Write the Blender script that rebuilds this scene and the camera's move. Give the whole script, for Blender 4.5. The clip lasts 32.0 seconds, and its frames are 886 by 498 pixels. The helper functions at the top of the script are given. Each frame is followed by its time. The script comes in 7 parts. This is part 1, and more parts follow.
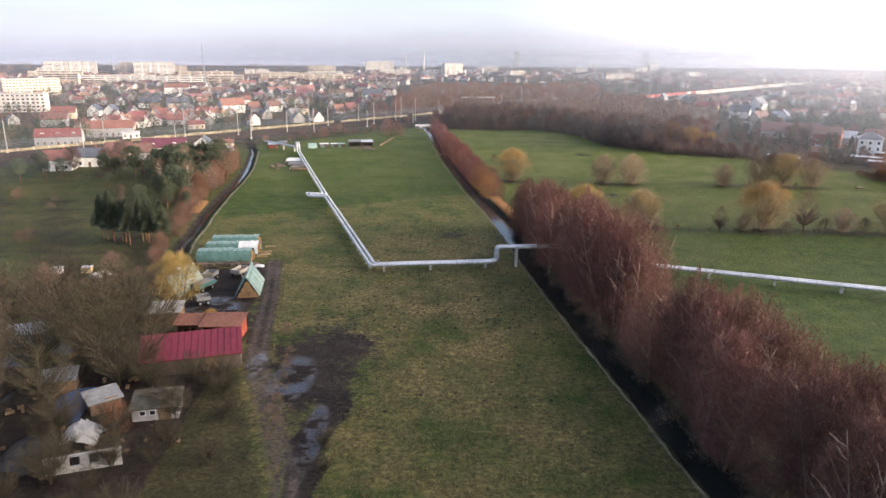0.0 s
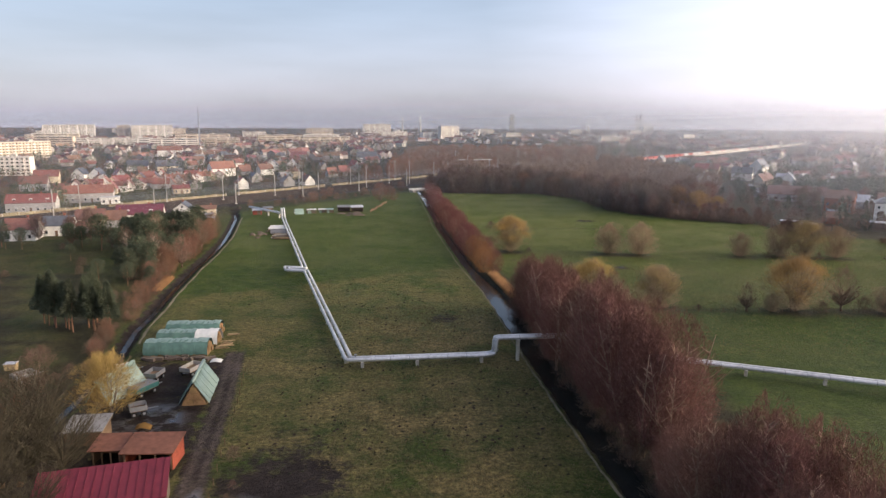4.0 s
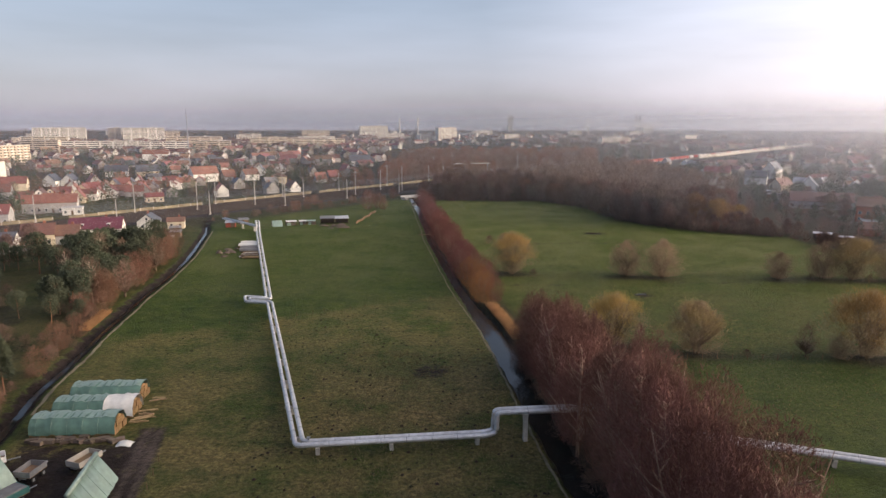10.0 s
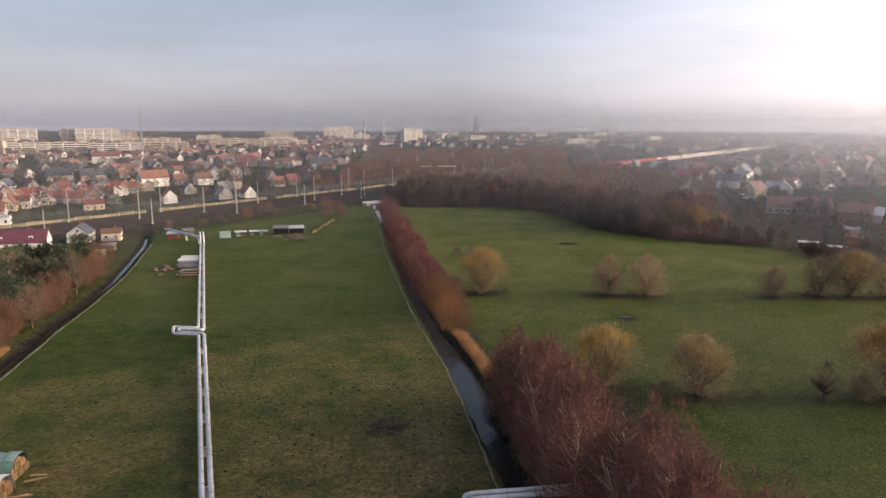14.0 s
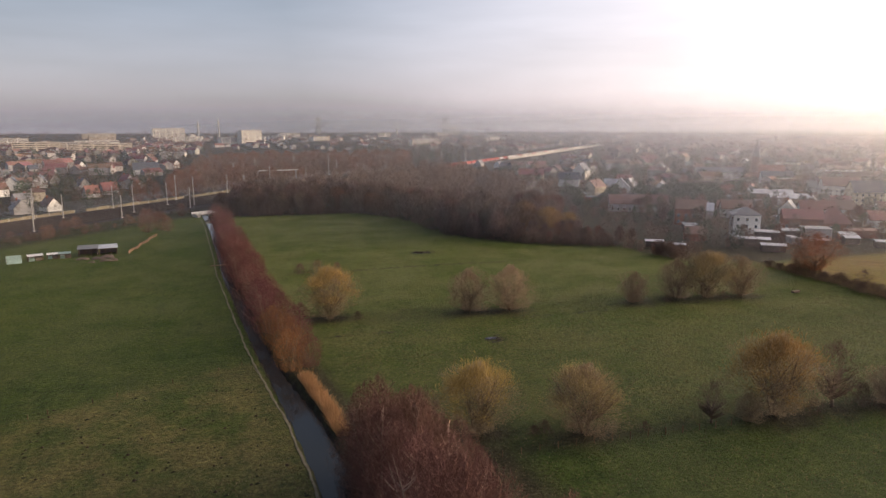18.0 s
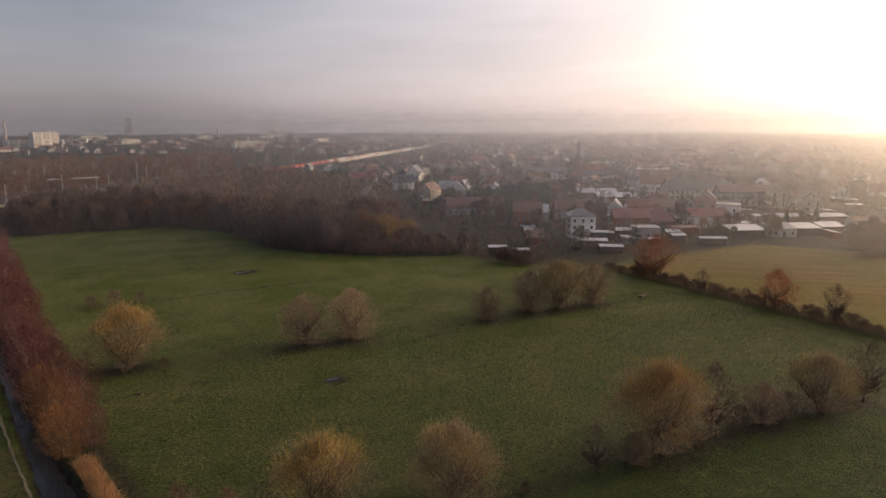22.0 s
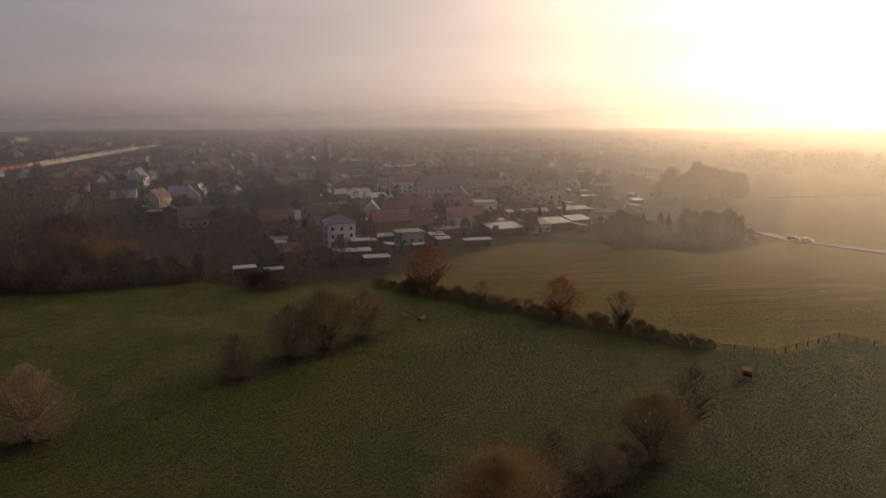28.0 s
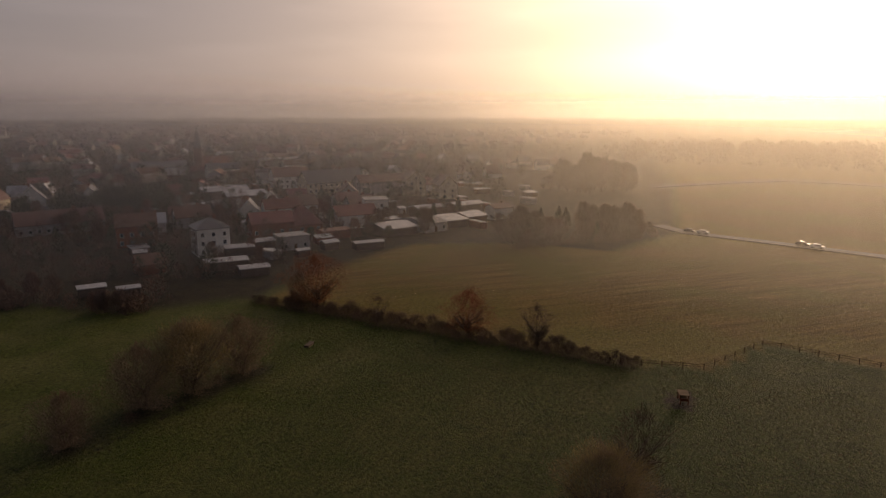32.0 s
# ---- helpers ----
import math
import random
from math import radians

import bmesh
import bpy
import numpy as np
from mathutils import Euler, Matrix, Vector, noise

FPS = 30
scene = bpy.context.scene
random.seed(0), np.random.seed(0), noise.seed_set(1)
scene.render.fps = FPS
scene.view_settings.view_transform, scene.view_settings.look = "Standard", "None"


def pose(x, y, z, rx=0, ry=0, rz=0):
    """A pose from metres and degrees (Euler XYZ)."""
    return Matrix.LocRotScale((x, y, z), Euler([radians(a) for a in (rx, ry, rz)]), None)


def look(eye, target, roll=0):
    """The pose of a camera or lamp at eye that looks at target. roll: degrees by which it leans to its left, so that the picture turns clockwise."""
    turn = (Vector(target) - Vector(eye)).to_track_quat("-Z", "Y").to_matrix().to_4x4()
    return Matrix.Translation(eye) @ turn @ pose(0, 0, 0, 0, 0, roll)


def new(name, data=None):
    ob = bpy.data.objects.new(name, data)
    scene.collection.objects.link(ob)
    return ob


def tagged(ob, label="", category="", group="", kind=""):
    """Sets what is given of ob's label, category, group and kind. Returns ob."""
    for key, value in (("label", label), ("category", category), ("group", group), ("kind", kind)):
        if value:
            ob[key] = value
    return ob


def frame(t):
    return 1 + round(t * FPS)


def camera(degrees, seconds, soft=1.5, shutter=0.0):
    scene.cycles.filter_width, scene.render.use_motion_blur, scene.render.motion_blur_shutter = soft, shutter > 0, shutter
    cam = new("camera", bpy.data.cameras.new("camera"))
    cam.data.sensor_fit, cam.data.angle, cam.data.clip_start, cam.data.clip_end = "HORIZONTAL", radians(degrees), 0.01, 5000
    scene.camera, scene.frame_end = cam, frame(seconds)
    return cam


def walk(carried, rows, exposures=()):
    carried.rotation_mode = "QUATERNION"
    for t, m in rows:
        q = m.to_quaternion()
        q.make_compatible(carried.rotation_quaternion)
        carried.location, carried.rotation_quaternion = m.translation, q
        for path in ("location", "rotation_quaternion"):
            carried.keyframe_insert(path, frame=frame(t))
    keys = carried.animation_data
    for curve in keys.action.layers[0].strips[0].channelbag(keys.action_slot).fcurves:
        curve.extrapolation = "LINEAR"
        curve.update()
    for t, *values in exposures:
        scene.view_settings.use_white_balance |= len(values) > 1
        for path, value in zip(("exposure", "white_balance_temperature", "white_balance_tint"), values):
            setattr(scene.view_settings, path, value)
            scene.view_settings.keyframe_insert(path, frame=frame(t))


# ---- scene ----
cam = camera(66.6, 32.0, 1.4)
PATH = [
    (0, (-3.327, -8.212, 45.102), (-3.323, -6.287, 44.559), 0.3),
    (1, (-2.924, -2.885, 45.156), (-2.918, -0.949, 44.655), 0.3),
    (2, (-2.467, 2.582, 45.189), (-2.46, 4.531, 44.74), 0.2),
    (3, (-2.093, 8.127, 45.184), (-2.085, 10.085, 44.781), 0.2),
    (3.5, (-1.915, 10.844, 45.17), (-1.905, 12.808, 44.79), 0.2),
    (5.5, (-1.025, 21.642, 45.213), (-1.012, 23.608, 44.847), 0.2),
    (6, (-0.841, 24.318, 45.222), (-0.827, 26.284, 44.856), 0.2),
    (7, (-0.404, 29.722, 45.254), (-0.39, 31.688, 44.886), 0.1),
    (8, (-0.023, 35.143, 45.321), (-0.008, 37.109, 44.953), 0.1),
    (9, (0.365, 40.548, 45.338), (0.38, 42.514, 44.97), 0.1),
    (10, (0.804, 45.959, 45.419), (0.819, 47.925, 45.051), 0.0),
    (11, (1.194, 51.206, 45.509), (1.209, 53.172, 45.14), -0.0),
    (12, (1.514, 56.573, 45.663), (1.529, 58.539, 45.295), -0.0),
    (13, (1.985, 62.215, 45.685), (2.001, 64.182, 45.319), 0.1),
    (14, (2.463, 67.966, 45.761), (2.575, 69.929, 45.396), 0.1),
    (14.5, (2.748, 70.712, 45.754), (2.919, 72.671, 45.389), 0.1),
    (16.5, (3.867, 81.432, 45.78), (4.268, 83.358, 45.416), 0.1),
    (17, (4.32, 84.117, 45.804), (4.77, 86.031, 45.44), -0.0),
    (18, (5.485, 89.375, 45.848), (6.037, 91.262, 45.485), -0.1),
    (19, (6.98, 94.573, 45.84), (7.641, 96.426, 45.477), -0.1),
    (20, (8.79, 100.003, 45.869), (9.568, 101.81, 45.508), -0.1),
    (21, (10.789, 105.286, 45.865), (11.68, 107.039, 45.505), -0.1),
    (22, (12.897, 110.388, 45.812), (13.898, 112.082, 45.452), -0.1),
    (23, (15.313, 115.32, 45.692), (16.418, 116.948, 45.332), -0.1),
    (24, (17.921, 120.097, 45.583), (19.126, 121.653, 45.222), -0.1),
    (25, (20.862, 124.792, 45.481), (22.163, 126.267, 45.12), 0.0),
    (25.5, (22.48, 127.053, 45.492), (23.826, 128.488, 45.13), 0.0),
    (27.5, (30.261, 135.625, 45.809), (31.773, 136.883, 45.446), -0.0),
    (28, (32.296, 137.592, 45.837), (33.844, 138.802, 45.465), -0.2),
    (29, (36.502, 141.341, 45.955), (38.101, 142.472, 45.55), -0.1),
    (30, (40.842, 144.879, 46.023), (42.491, 145.937, 45.619), -0.2),
    (31, (45.197, 148.24, 46.101), (46.886, 149.232, 45.697), -0.1),
    (32, (49.624, 151.277, 46.124), (51.348, 152.208, 45.722), -0.1),
]

# ---- exposure is part of the walk ----
EXPOSURES = [(0.0, 0.97, 6300, 13), (1.0, 0.83, 6330, 13), (3.5, 0.47, 6450, 14), (6.0, 0.28, 6520, 15), (13.0, 0.15, 6740, 16), (17.0, 0.04, 6950, 17), (20.0, -0.25, 7150, 18), (25.0, -1.03, 7580, 20), (29.0, -1.62, 7900, 23), (32.0, -1.89, 8120, 24)]
walk(cam, [(t, look(eye, target, roll)) for t, eye, target, roll in PATH], EXPOSURES)

# ---- world and sun ----
SUN_EL, SUN_AZ = radians(9.0), radians(95.0)      # azimuth from +y towards +x
world = bpy.data.worlds.new("world")
scene.world = world
world.use_nodes = True
wn, wl = world.node_tree.nodes, world.node_tree.links
wn.clear()
sky = wn.new("ShaderNodeTexSky")
sky.sky_type, sky.sun_disc = "NISHITA", False
sky.sun_elevation, sky.sun_rotation = SUN_EL, SUN_AZ
sky.air_density, sky.dust_density, sky.ozone_density = 1.0, 1.5, 2.0
bg = wn.new("ShaderNodeBackground")
bg.inputs["Strength"].default_value = 0.05
wout = wn.new("ShaderNodeOutputWorld")
wl.new(sky.outputs[0], bg.inputs[0])
# a thin high cloud veil over the clear sky: paler towards the horizon, glowing round the low sun
tc = wn.new("ShaderNodeTexCoord")
sep = wn.new("ShaderNodeSeparateXYZ")
wl.new(tc.outputs["Generated"], sep.inputs[0])
veil = wn.new("ShaderNodeValToRGB")
up = wn.new("ShaderNodeMapRange")
up.inputs["From Min"].default_value, up.inputs["From Max"].default_value = -0.02, 0.6
wl.new(sep.outputs["Z"], up.inputs["Value"])
wl.new(up.outputs[0], veil.inputs["Fac"])
veil.color_ramp.elements[0].color = (0.38, 0.37, 0.44, 1)
veil.color_ramp.elements[1].position, veil.color_ramp.elements[1].color = 1.0, (0.10, 0.145, 0.225, 1)
for pos, col in ((0.10, (0.375, 0.385, 0.465)), (0.28, (0.30, 0.355, 0.445)), (0.45, (0.205, 0.27, 0.375))):
    veil.color_ramp.elements.new(pos).color = (*col, 1)
streak = wn.new("ShaderNodeTexNoise")
streak.inputs["Scale"].default_value, streak.inputs["Detail"].default_value = 2.2, 5
stretch = wn.new("ShaderNodeMapping")
stretch.inputs["Scale"].default_value = (1, 1, 7)
wl.new(tc.outputs["Generated"], stretch.inputs["Vector"])
wl.new(stretch.outputs[0], streak.inputs["Vector"])
cloud = wn.new("ShaderNodeMapRange")
for k_, v_ in zip(("From Min", "From Max", "To Min", "To Max"), (0.35, 0.7, 0.90, 1.14)):
    cloud.inputs[k_].default_value = v_
wl.new(streak.outputs["Fac"], cloud.inputs["Value"])
toward = wn.new("ShaderNodeVectorMath")
toward.operation = "DOT_PRODUCT"
toward.inputs[1].default_value = (math.sin(SUN_AZ) * math.cos(SUN_EL), math.cos(SUN_AZ) * math.cos(SUN_EL), math.sin(SUN_EL))
wl.new(tc.outputs["Generated"], toward.inputs[0])
pos_ = wn.new("ShaderNodeMath")
pos_.operation = "MAXIMUM"
pos_.inputs[1].default_value = 0.0
wl.new(toward.outputs["Value"], pos_.inputs[0])
total = veil.outputs["Color"]
for power, amount, tint in ((1.0, 0.84, (0.94, 0.89, 0.98)), (2.5, 1.25, (1.0, 0.79, 0.60)), (8.0, 4.3, (1.0, 0.79, 0.43)), (45.0, 6.0, (1.0, 0.86, 0.56))):
    pw, sc, ad = wn.new("ShaderNodeMath"), wn.new("ShaderNodeVectorMath"), wn.new("ShaderNodeVectorMath")
    pw.operation, sc.operation, ad.operation = "POWER", "SCALE", "ADD"
    pw.inputs[1].default_value = power
    wl.new(pos_.outputs[0], pw.inputs[0])
    sc.inputs[0].default_value = tuple(amount * c for c in tint)
    wl.new(pw.outputs[0], sc.inputs["Scale"])
    wl.new(total, ad.inputs[0])
    wl.new(sc.outputs[0], ad.inputs[1])
    total = ad.outputs[0]
vary = wn.new("ShaderNodeVectorMath")
vary.operation = "SCALE"
wl.new(total, vary.inputs[0])
# the ground haze dims the lowest strip of the sky
dim, dimmed = wn.new("ShaderNodeMapRange"), wn.new("ShaderNodeMath")
dim.interpolation_type = "SMOOTHSTEP"
for k_, v_ in zip(("From Min", "From Max", "To Min", "To Max"), (-0.01, 0.075, 0.88, 1.0)):
    dim.inputs[k_].default_value = v_
wl.new(sep.outputs["Z"], dim.inputs["Value"])
dimmed.operation = "MULTIPLY"
wl.new(dim.outputs[0], dimmed.inputs[0])
wl.new(cloud.outputs[0], dimmed.inputs[1])
wl.new(dimmed.outputs[0], vary.inputs["Scale"])
bg2 = wn.new("ShaderNodeBackground")
wl.new(vary.outputs[0], bg2.inputs[0])
both = wn.new("ShaderNodeAddShader")
wl.new(bg.outputs[0], both.inputs[0])
wl.new(bg2.outputs[0], both.inputs[1])
wl.new(both.outputs[0], wout.inputs[0])

sun_data = bpy.data.lights.new("sun", "SUN")
sun_data.energy, sun_data.angle, sun_data.color = 2.6, radians(12), (1.0, 0.84, 0.66)
sun = new("sun", sun_data)
sun_dir = Vector((math.sin(SUN_AZ) * math.cos(SUN_EL), math.cos(SUN_AZ) * math.cos(SUN_EL), math.sin(SUN_EL)))
sun.matrix_world = look(sun_dir * 200, (0, 0, 0))

# ---- materials ----


def mat(name, col, rough=0.8, var=0.25, scale=3.0, bump=0.2, metal=0.0, rnd=0.0, col2=None, island=False, spec=0.3, coarse=0.0, thin=0.0):
    """A procedural surface: two scales of noise on colour, bump, and a change from object to object (or island to island)."""
    m = bpy.data.materials.new(name)
    m.use_nodes = True
    n, l = m.node_tree.nodes, m.node_tree.links
    b = n["Principled BSDF"]
    b.inputs["Roughness"].default_value, b.inputs["Metallic"].default_value = rough, metal
    b.inputs["Specular IOR Level"].default_value = spec
    tc = n.new("ShaderNodeTexCoord")
    n1, n2 = n.new("ShaderNodeTexNoise"), n.new("ShaderNodeTexNoise")
    n1.inputs["Scale"].default_value, n1.inputs["Detail"].default_value = scale, 6
    n2.inputs["Scale"].default_value = coarse or scale * 0.13
    for q in (n1, n2):
        l.new(tc.outputs["Object"], q.inputs["Vector"])
    add = n.new("ShaderNodeMath")
    add.operation = "ADD"
    l.new(n1.outputs["Fac"], add.inputs[0])
    l.new(n2.outputs["Fac"], add.inputs[1])
    ramp = n.new("ShaderNodeMapRange")
    ramp.inputs["From Min"].default_value, ramp.inputs["From Max"].default_value = 0.65, 1.35
    l.new(add.outputs[0], ramp.inputs["Value"])
    mix = n.new("ShaderNodeMix")
    mix.data_type = "RGBA"
    c2 = col2 or tuple(c * (1 - var * 1.4) for c in col)
    mix.inputs["A"].default_value = (*c2, 1)
    mix.inputs["B"].default_value = (*(min(1, c * (1 + (0 if col2 else var * 0.6))) for c in col), 1)
    l.new(ramp.outputs[0], mix.inputs["Factor"])
    out = mix.outputs["Result"]
    if rnd:
        hsv = n.new("ShaderNodeHueSaturation")
        src = n.new("ShaderNodeNewGeometry").outputs["Random Per Island"] if island else n.new("ShaderNodeObjectInfo").outputs["Random"]
        for sock, lo, hi in (("Value", 1 - rnd, 1 + rnd), ("Hue", 0.5 - rnd * 0.06, 0.5 + rnd * 0.06)):
            r = n.new("ShaderNodeMapRange")
            r.inputs["To Min"].default_value, r.inputs["To Max"].default_value = lo, hi
            if sock == "Hue":
                w = n.new("ShaderNodeMath")
                w.operation = "MULTIPLY"
                w.inputs[1].default_value = 7.31
                f = n.new("ShaderNodeMath")
                f.operation = "FRACT"
                l.new(src, w.inputs[0])
                l.new(w.outputs[0], f.inputs[0])
                l.new(f.outputs[0], r.inputs["Value"])
            else:
                l.new(src, r.inputs["Value"])
            l.new(r.outputs[0], hsv.inputs[sock])
        l.new(out, hsv.inputs["Color"])
        out = hsv.outputs[0]
    l.new(out, b.inputs["Base Color"])
    if bump:
        bp = n.new("ShaderNodeBump")
        bp.inputs["Strength"].default_value, bp.inputs["Distance"].default_value = bump, 0.05
        l.new(n1.outputs["Fac"], bp.inputs["Height"])
        l.new(bp.outputs[0], b.inputs["Normal"])
    if thin:
        # thin leaves and twigs let light through
        tl, mx = n.new("ShaderNodeBsdfTranslucent"), n.new("ShaderNodeMixShader")
        mx.inputs[0].default_value = thin
        l.new(out, tl.inputs["Color"])
        l.new(b.outputs[0], mx.inputs[1])
        l.new(tl.outputs[0], mx.inputs[2])
        l.new(mx.outputs[0], n["Material Output"].inputs[0])
    return m


M = {
    "zinc": mat("pipe_zinc_sheet", (0.64, 0.64, 0.65), 0.42, 0.25, 1.5, 0.05, metal=0.4),
    "steel": mat("grey_steel", (0.32, 0.33, 0.35), 0.5, 0.2, 2, 0.05, metal=0.6),
    "mast": mat("galvanised_mast", (0.40, 0.38, 0.35), 0.6, 0.15, 2, 0.05, metal=0.2),
    "concrete": mat("concrete", (0.50, 0.47, 0.42), 0.9, 0.25, 2, 0.3),
    "plaster_white": mat("white_plaster", (0.80, 0.78, 0.73), 0.9, 0.2, 0.8, 0.1, rnd=0.06),
    "plaster_cream": mat("cream_plaster", (0.62, 0.54, 0.40), 0.9, 0.15, 1.2, 0.1, rnd=0.08),
    "plaster_grey": mat("grey_plaster", (0.40, 0.385, 0.37), 0.9, 0.25, 1.0, 0.1, rnd=0.15),
    "brick": mat("red_brick", (0.30, 0.11, 0.07), 0.9, 0.3, 5, 0.3, rnd=0.1),
    "tile_red": mat("red_roof_tiles", (0.25, 0.10, 0.075), 0.55, 0.3, 4, 0.3, rnd=0.25, spec=0.5),
    "tile_brown": mat("brown_roof_tiles", (0.17, 0.085, 0.06), 0.55, 0.3, 4, 0.3, rnd=0.2, spec=0.5),
    "tile_grey": mat("slate_grey_roof", (0.095, 0.10, 0.115), 0.42, 0.3, 4, 0.3, rnd=0.2, spec=0.5),
    "tile_plum": mat("plum_roof_tiles", (0.15, 0.045, 0.065), 0.6, 0.25, 4, 0.2),
    "roof_felt": mat("grey_roofing_felt", (0.21, 0.205, 0.205), 0.5, 0.35, 1.5, 0.2, rnd=0.2, spec=0.5),
    "roof_light": mat("pale_sheet_roof", (0.47, 0.475, 0.50), 0.32, 0.3, 1.5, 0.1, rnd=0.15, spec=0.5),
    "roof_crimson": mat("crimson_sheet_roof", (0.155, 0.024, 0.038), 0.55, 0.25, 1.0, 0.1),
    "glass": mat("dark_window_glass", (0.03, 0.035, 0.04), 0.12, 0.1, 1, 0.0, spec=0.6),
    "frame": mat("white_window_frame", (0.7, 0.7, 0.68), 0.6, 0.1, 4, 0.05),
    "wood": mat("weathered_timber", (0.20, 0.13, 0.08), 0.85, 0.35, 4, 0.3, rnd=0.2),
    "wood_red": mat("red_painted_timber", (0.30, 0.07, 0.04), 0.8, 0.3, 3, 0.2),
    "wood_pale": mat("pale_sawn_timber", (0.42, 0.30, 0.17), 0.85, 0.3, 3, 0.2, rnd=0.2),
    "rust": mat("rusty_sheet_roof", (0.20, 0.085, 0.055), 0.75, 0.35, 1.2, 0.2),
    "tarp_green": mat("green_tarpaulin", (0.105, 0.195, 0.155), 0.38, 0.35, 0.9, 0.5, rnd=0.12, spec=0.6),
    "tarp_pale": mat("pale_tarpaulin", (0.23, 0.32, 0.275), 0.35, 0.25, 1.2, 0.5, spec=0.6),
    "tarp_white": mat("white_tarpaulin", (0.68, 0.67, 0.64), 0.5, 0.15, 1.5, 0.6),
    "tarp_blue": mat("blue_tarpaulin", (0.032, 0.058, 0.125), 0.5, 0.3, 1.2, 0.6),
    "hay": mat("straw_bale", (0.27, 0.17, 0.082), 0.95, 0.35, 7, 0.7, rnd=0.15),
    "tyre": mat("black_rubber", (0.02, 0.02, 0.02), 0.8, 0.2, 4, 0.1),
    "paint_teal": mat("teal_trailer_paint", (0.05, 0.16, 0.15), 0.5, 0.3, 2, 0.1),
    "paint_orange": mat("orange_machine_paint", (0.26, 0.06, 0.02), 0.5, 0.3, 2, 0.1),
    "paint_white": mat("white_vehicle_paint", (0.75, 0.75, 0.75), 0.3, 0.08, 2, 0.0, spec=0.6),
    "paint_dark": mat("dark_vehicle_paint", (0.05, 0.055, 0.07), 0.3, 0.08, 2, 0.0, spec=0.6),
    "rail": mat("rusty_rail_steel", (0.05, 0.036, 0.03), 0.6, 0.2, 3, 0.0, metal=0.2),
    "sleeper": mat("grey_sleeper", (0.06, 0.048, 0.04), 0.9, 0.3, 3, 0.2),
    "wall_yellow": mat("ochre_concrete_panel", (0.27, 0.225, 0.145), 0.9, 0.4, 1.2, 0.2, rnd=0.15),
    "bark_pine": mat("reddish_pine_bark", (0.26, 0.14, 0.085), 0.95, 0.3, 5, 0.5, rnd=0.2),
    "bark_alder": mat("grey_alder_bark", (0.33, 0.235, 0.18), 0.95, 0.3, 5, 0.5, rnd=0.2),
    "path": mat("worn_pale_grass_path", (0.185, 0.162, 0.105), 0.95, 0.4, 1.5, 0.3),
    "bark": mat("brown_bark", (0.20, 0.145, 0.108), 0.95, 0.35, 5, 0.5, rnd=0.15),
    "bark_pale": mat("pale_birch_bark", (0.45, 0.36, 0.29), 0.9, 0.35, 4, 0.3, rnd=0.1),
    "bark_dark": mat("dark_willow_bark", (0.07, 0.058, 0.038), 0.95, 0.3, 5, 0.5, rnd=0.2),
    "twig_alder": mat("alder_twigs", (0.19, 0.096, 0.078), 0.95, 0.3, 0.7, 0.0, rnd=0.2, thin=0.12),
    "twig_maroon": mat("maroon_shrub_twigs", (0.15, 0.060, 0.056), 0.95, 0.3, 0.7, 0.0, rnd=0.25, thin=0.1),
    "twig_ginger": mat("ginger_shrub_twigs", (0.25, 0.112, 0.050), 0.95, 0.3, 0.7, 0.0, rnd=0.2, thin=0.15),
    "twig_rust": mat("rust_coloured_twigs", (0.20, 0.105, 0.072), 0.95, 0.3, 0.7, 0.0, rnd=0.22, thin=0.12),
    "twig_brown": mat("brown_twigs", (0.185, 0.122, 0.092), 0.95, 0.3, 0.7, 0.0, rnd=0.25),
    "twig_willow": mat("willow_twigs", (0.47, 0.36, 0.17), 0.95, 0.3, 0.6, 0.0, rnd=0.15, col2=(0.32, 0.24, 0.13), thin=0.2),
    "twig_gold": mat("golden_willow_twigs", (0.48, 0.32, 0.11), 0.95, 0.3, 0.6, 0.0, rnd=0.15, col2=(0.34, 0.225, 0.095), thin=0.2),
    "twig_tan": mat("tan_willow_twigs", (0.35, 0.26, 0.17), 0.95, 0.3, 0.6, 0.0, rnd=0.2, col2=(0.22, 0.165, 0.115), thin=0.3),
    "twig_olive": mat("olive_twigs", (0.058, 0.047, 0.024), 0.95, 0.3, 0.6, 0.0, rnd=0.35, col2=(0.027, 0.023, 0.014)),
    "twig_red": mat("rust_red_oak_leaves", (0.30, 0.120, 0.072), 0.9, 0.3, 0.7, 0.0, rnd=0.12, thin=0.5),
    "twig_orange": mat("orange_autumn_leaves", (0.25, 0.12, 0.045), 0.9, 0.3, 0.7, 0.0, rnd=0.12, thin=0.3),
    "twig_yellow": mat("yellow_autumn_leaves", (0.33, 0.20, 0.06), 0.9, 0.3, 0.7, 0.0, rnd=0.12, thin=0.3),
    "needle": mat("conifer_needles", (0.080, 0.096, 0.060), 0.9, 0.35, 0.8, 0.0, rnd=0.25),
    "reed": mat("dry_reed", (0.46, 0.27, 0.135), 0.95, 0.3, 3, 0.0, rnd=0.15, island=True, thin=0.35),
    "grass_tuft": mat("grass_tufts", (0.20, 0.168, 0.095), 0.95, 0.3, 0.05, 0.0, rnd=0.3, island=True, thin=0.35),
    "container_red": mat("red_freight_container", (0.38, 0.05, 0.035), 0.5, 0.2, 1, 0.0),
    "container_grey": mat("pale_freight_container", (0.55, 0.53, 0.50), 0.5, 0.2, 1, 0.0),
    "asphalt": mat("asphalt", (0.16, 0.155, 0.15), 0.75, 0.25, 0.6, 0.1),
    "panel": mat("panel_facade", (0.55, 0.46, 0.36), 0.9, 0.12, 0.3, 0.0, rnd=0.10),
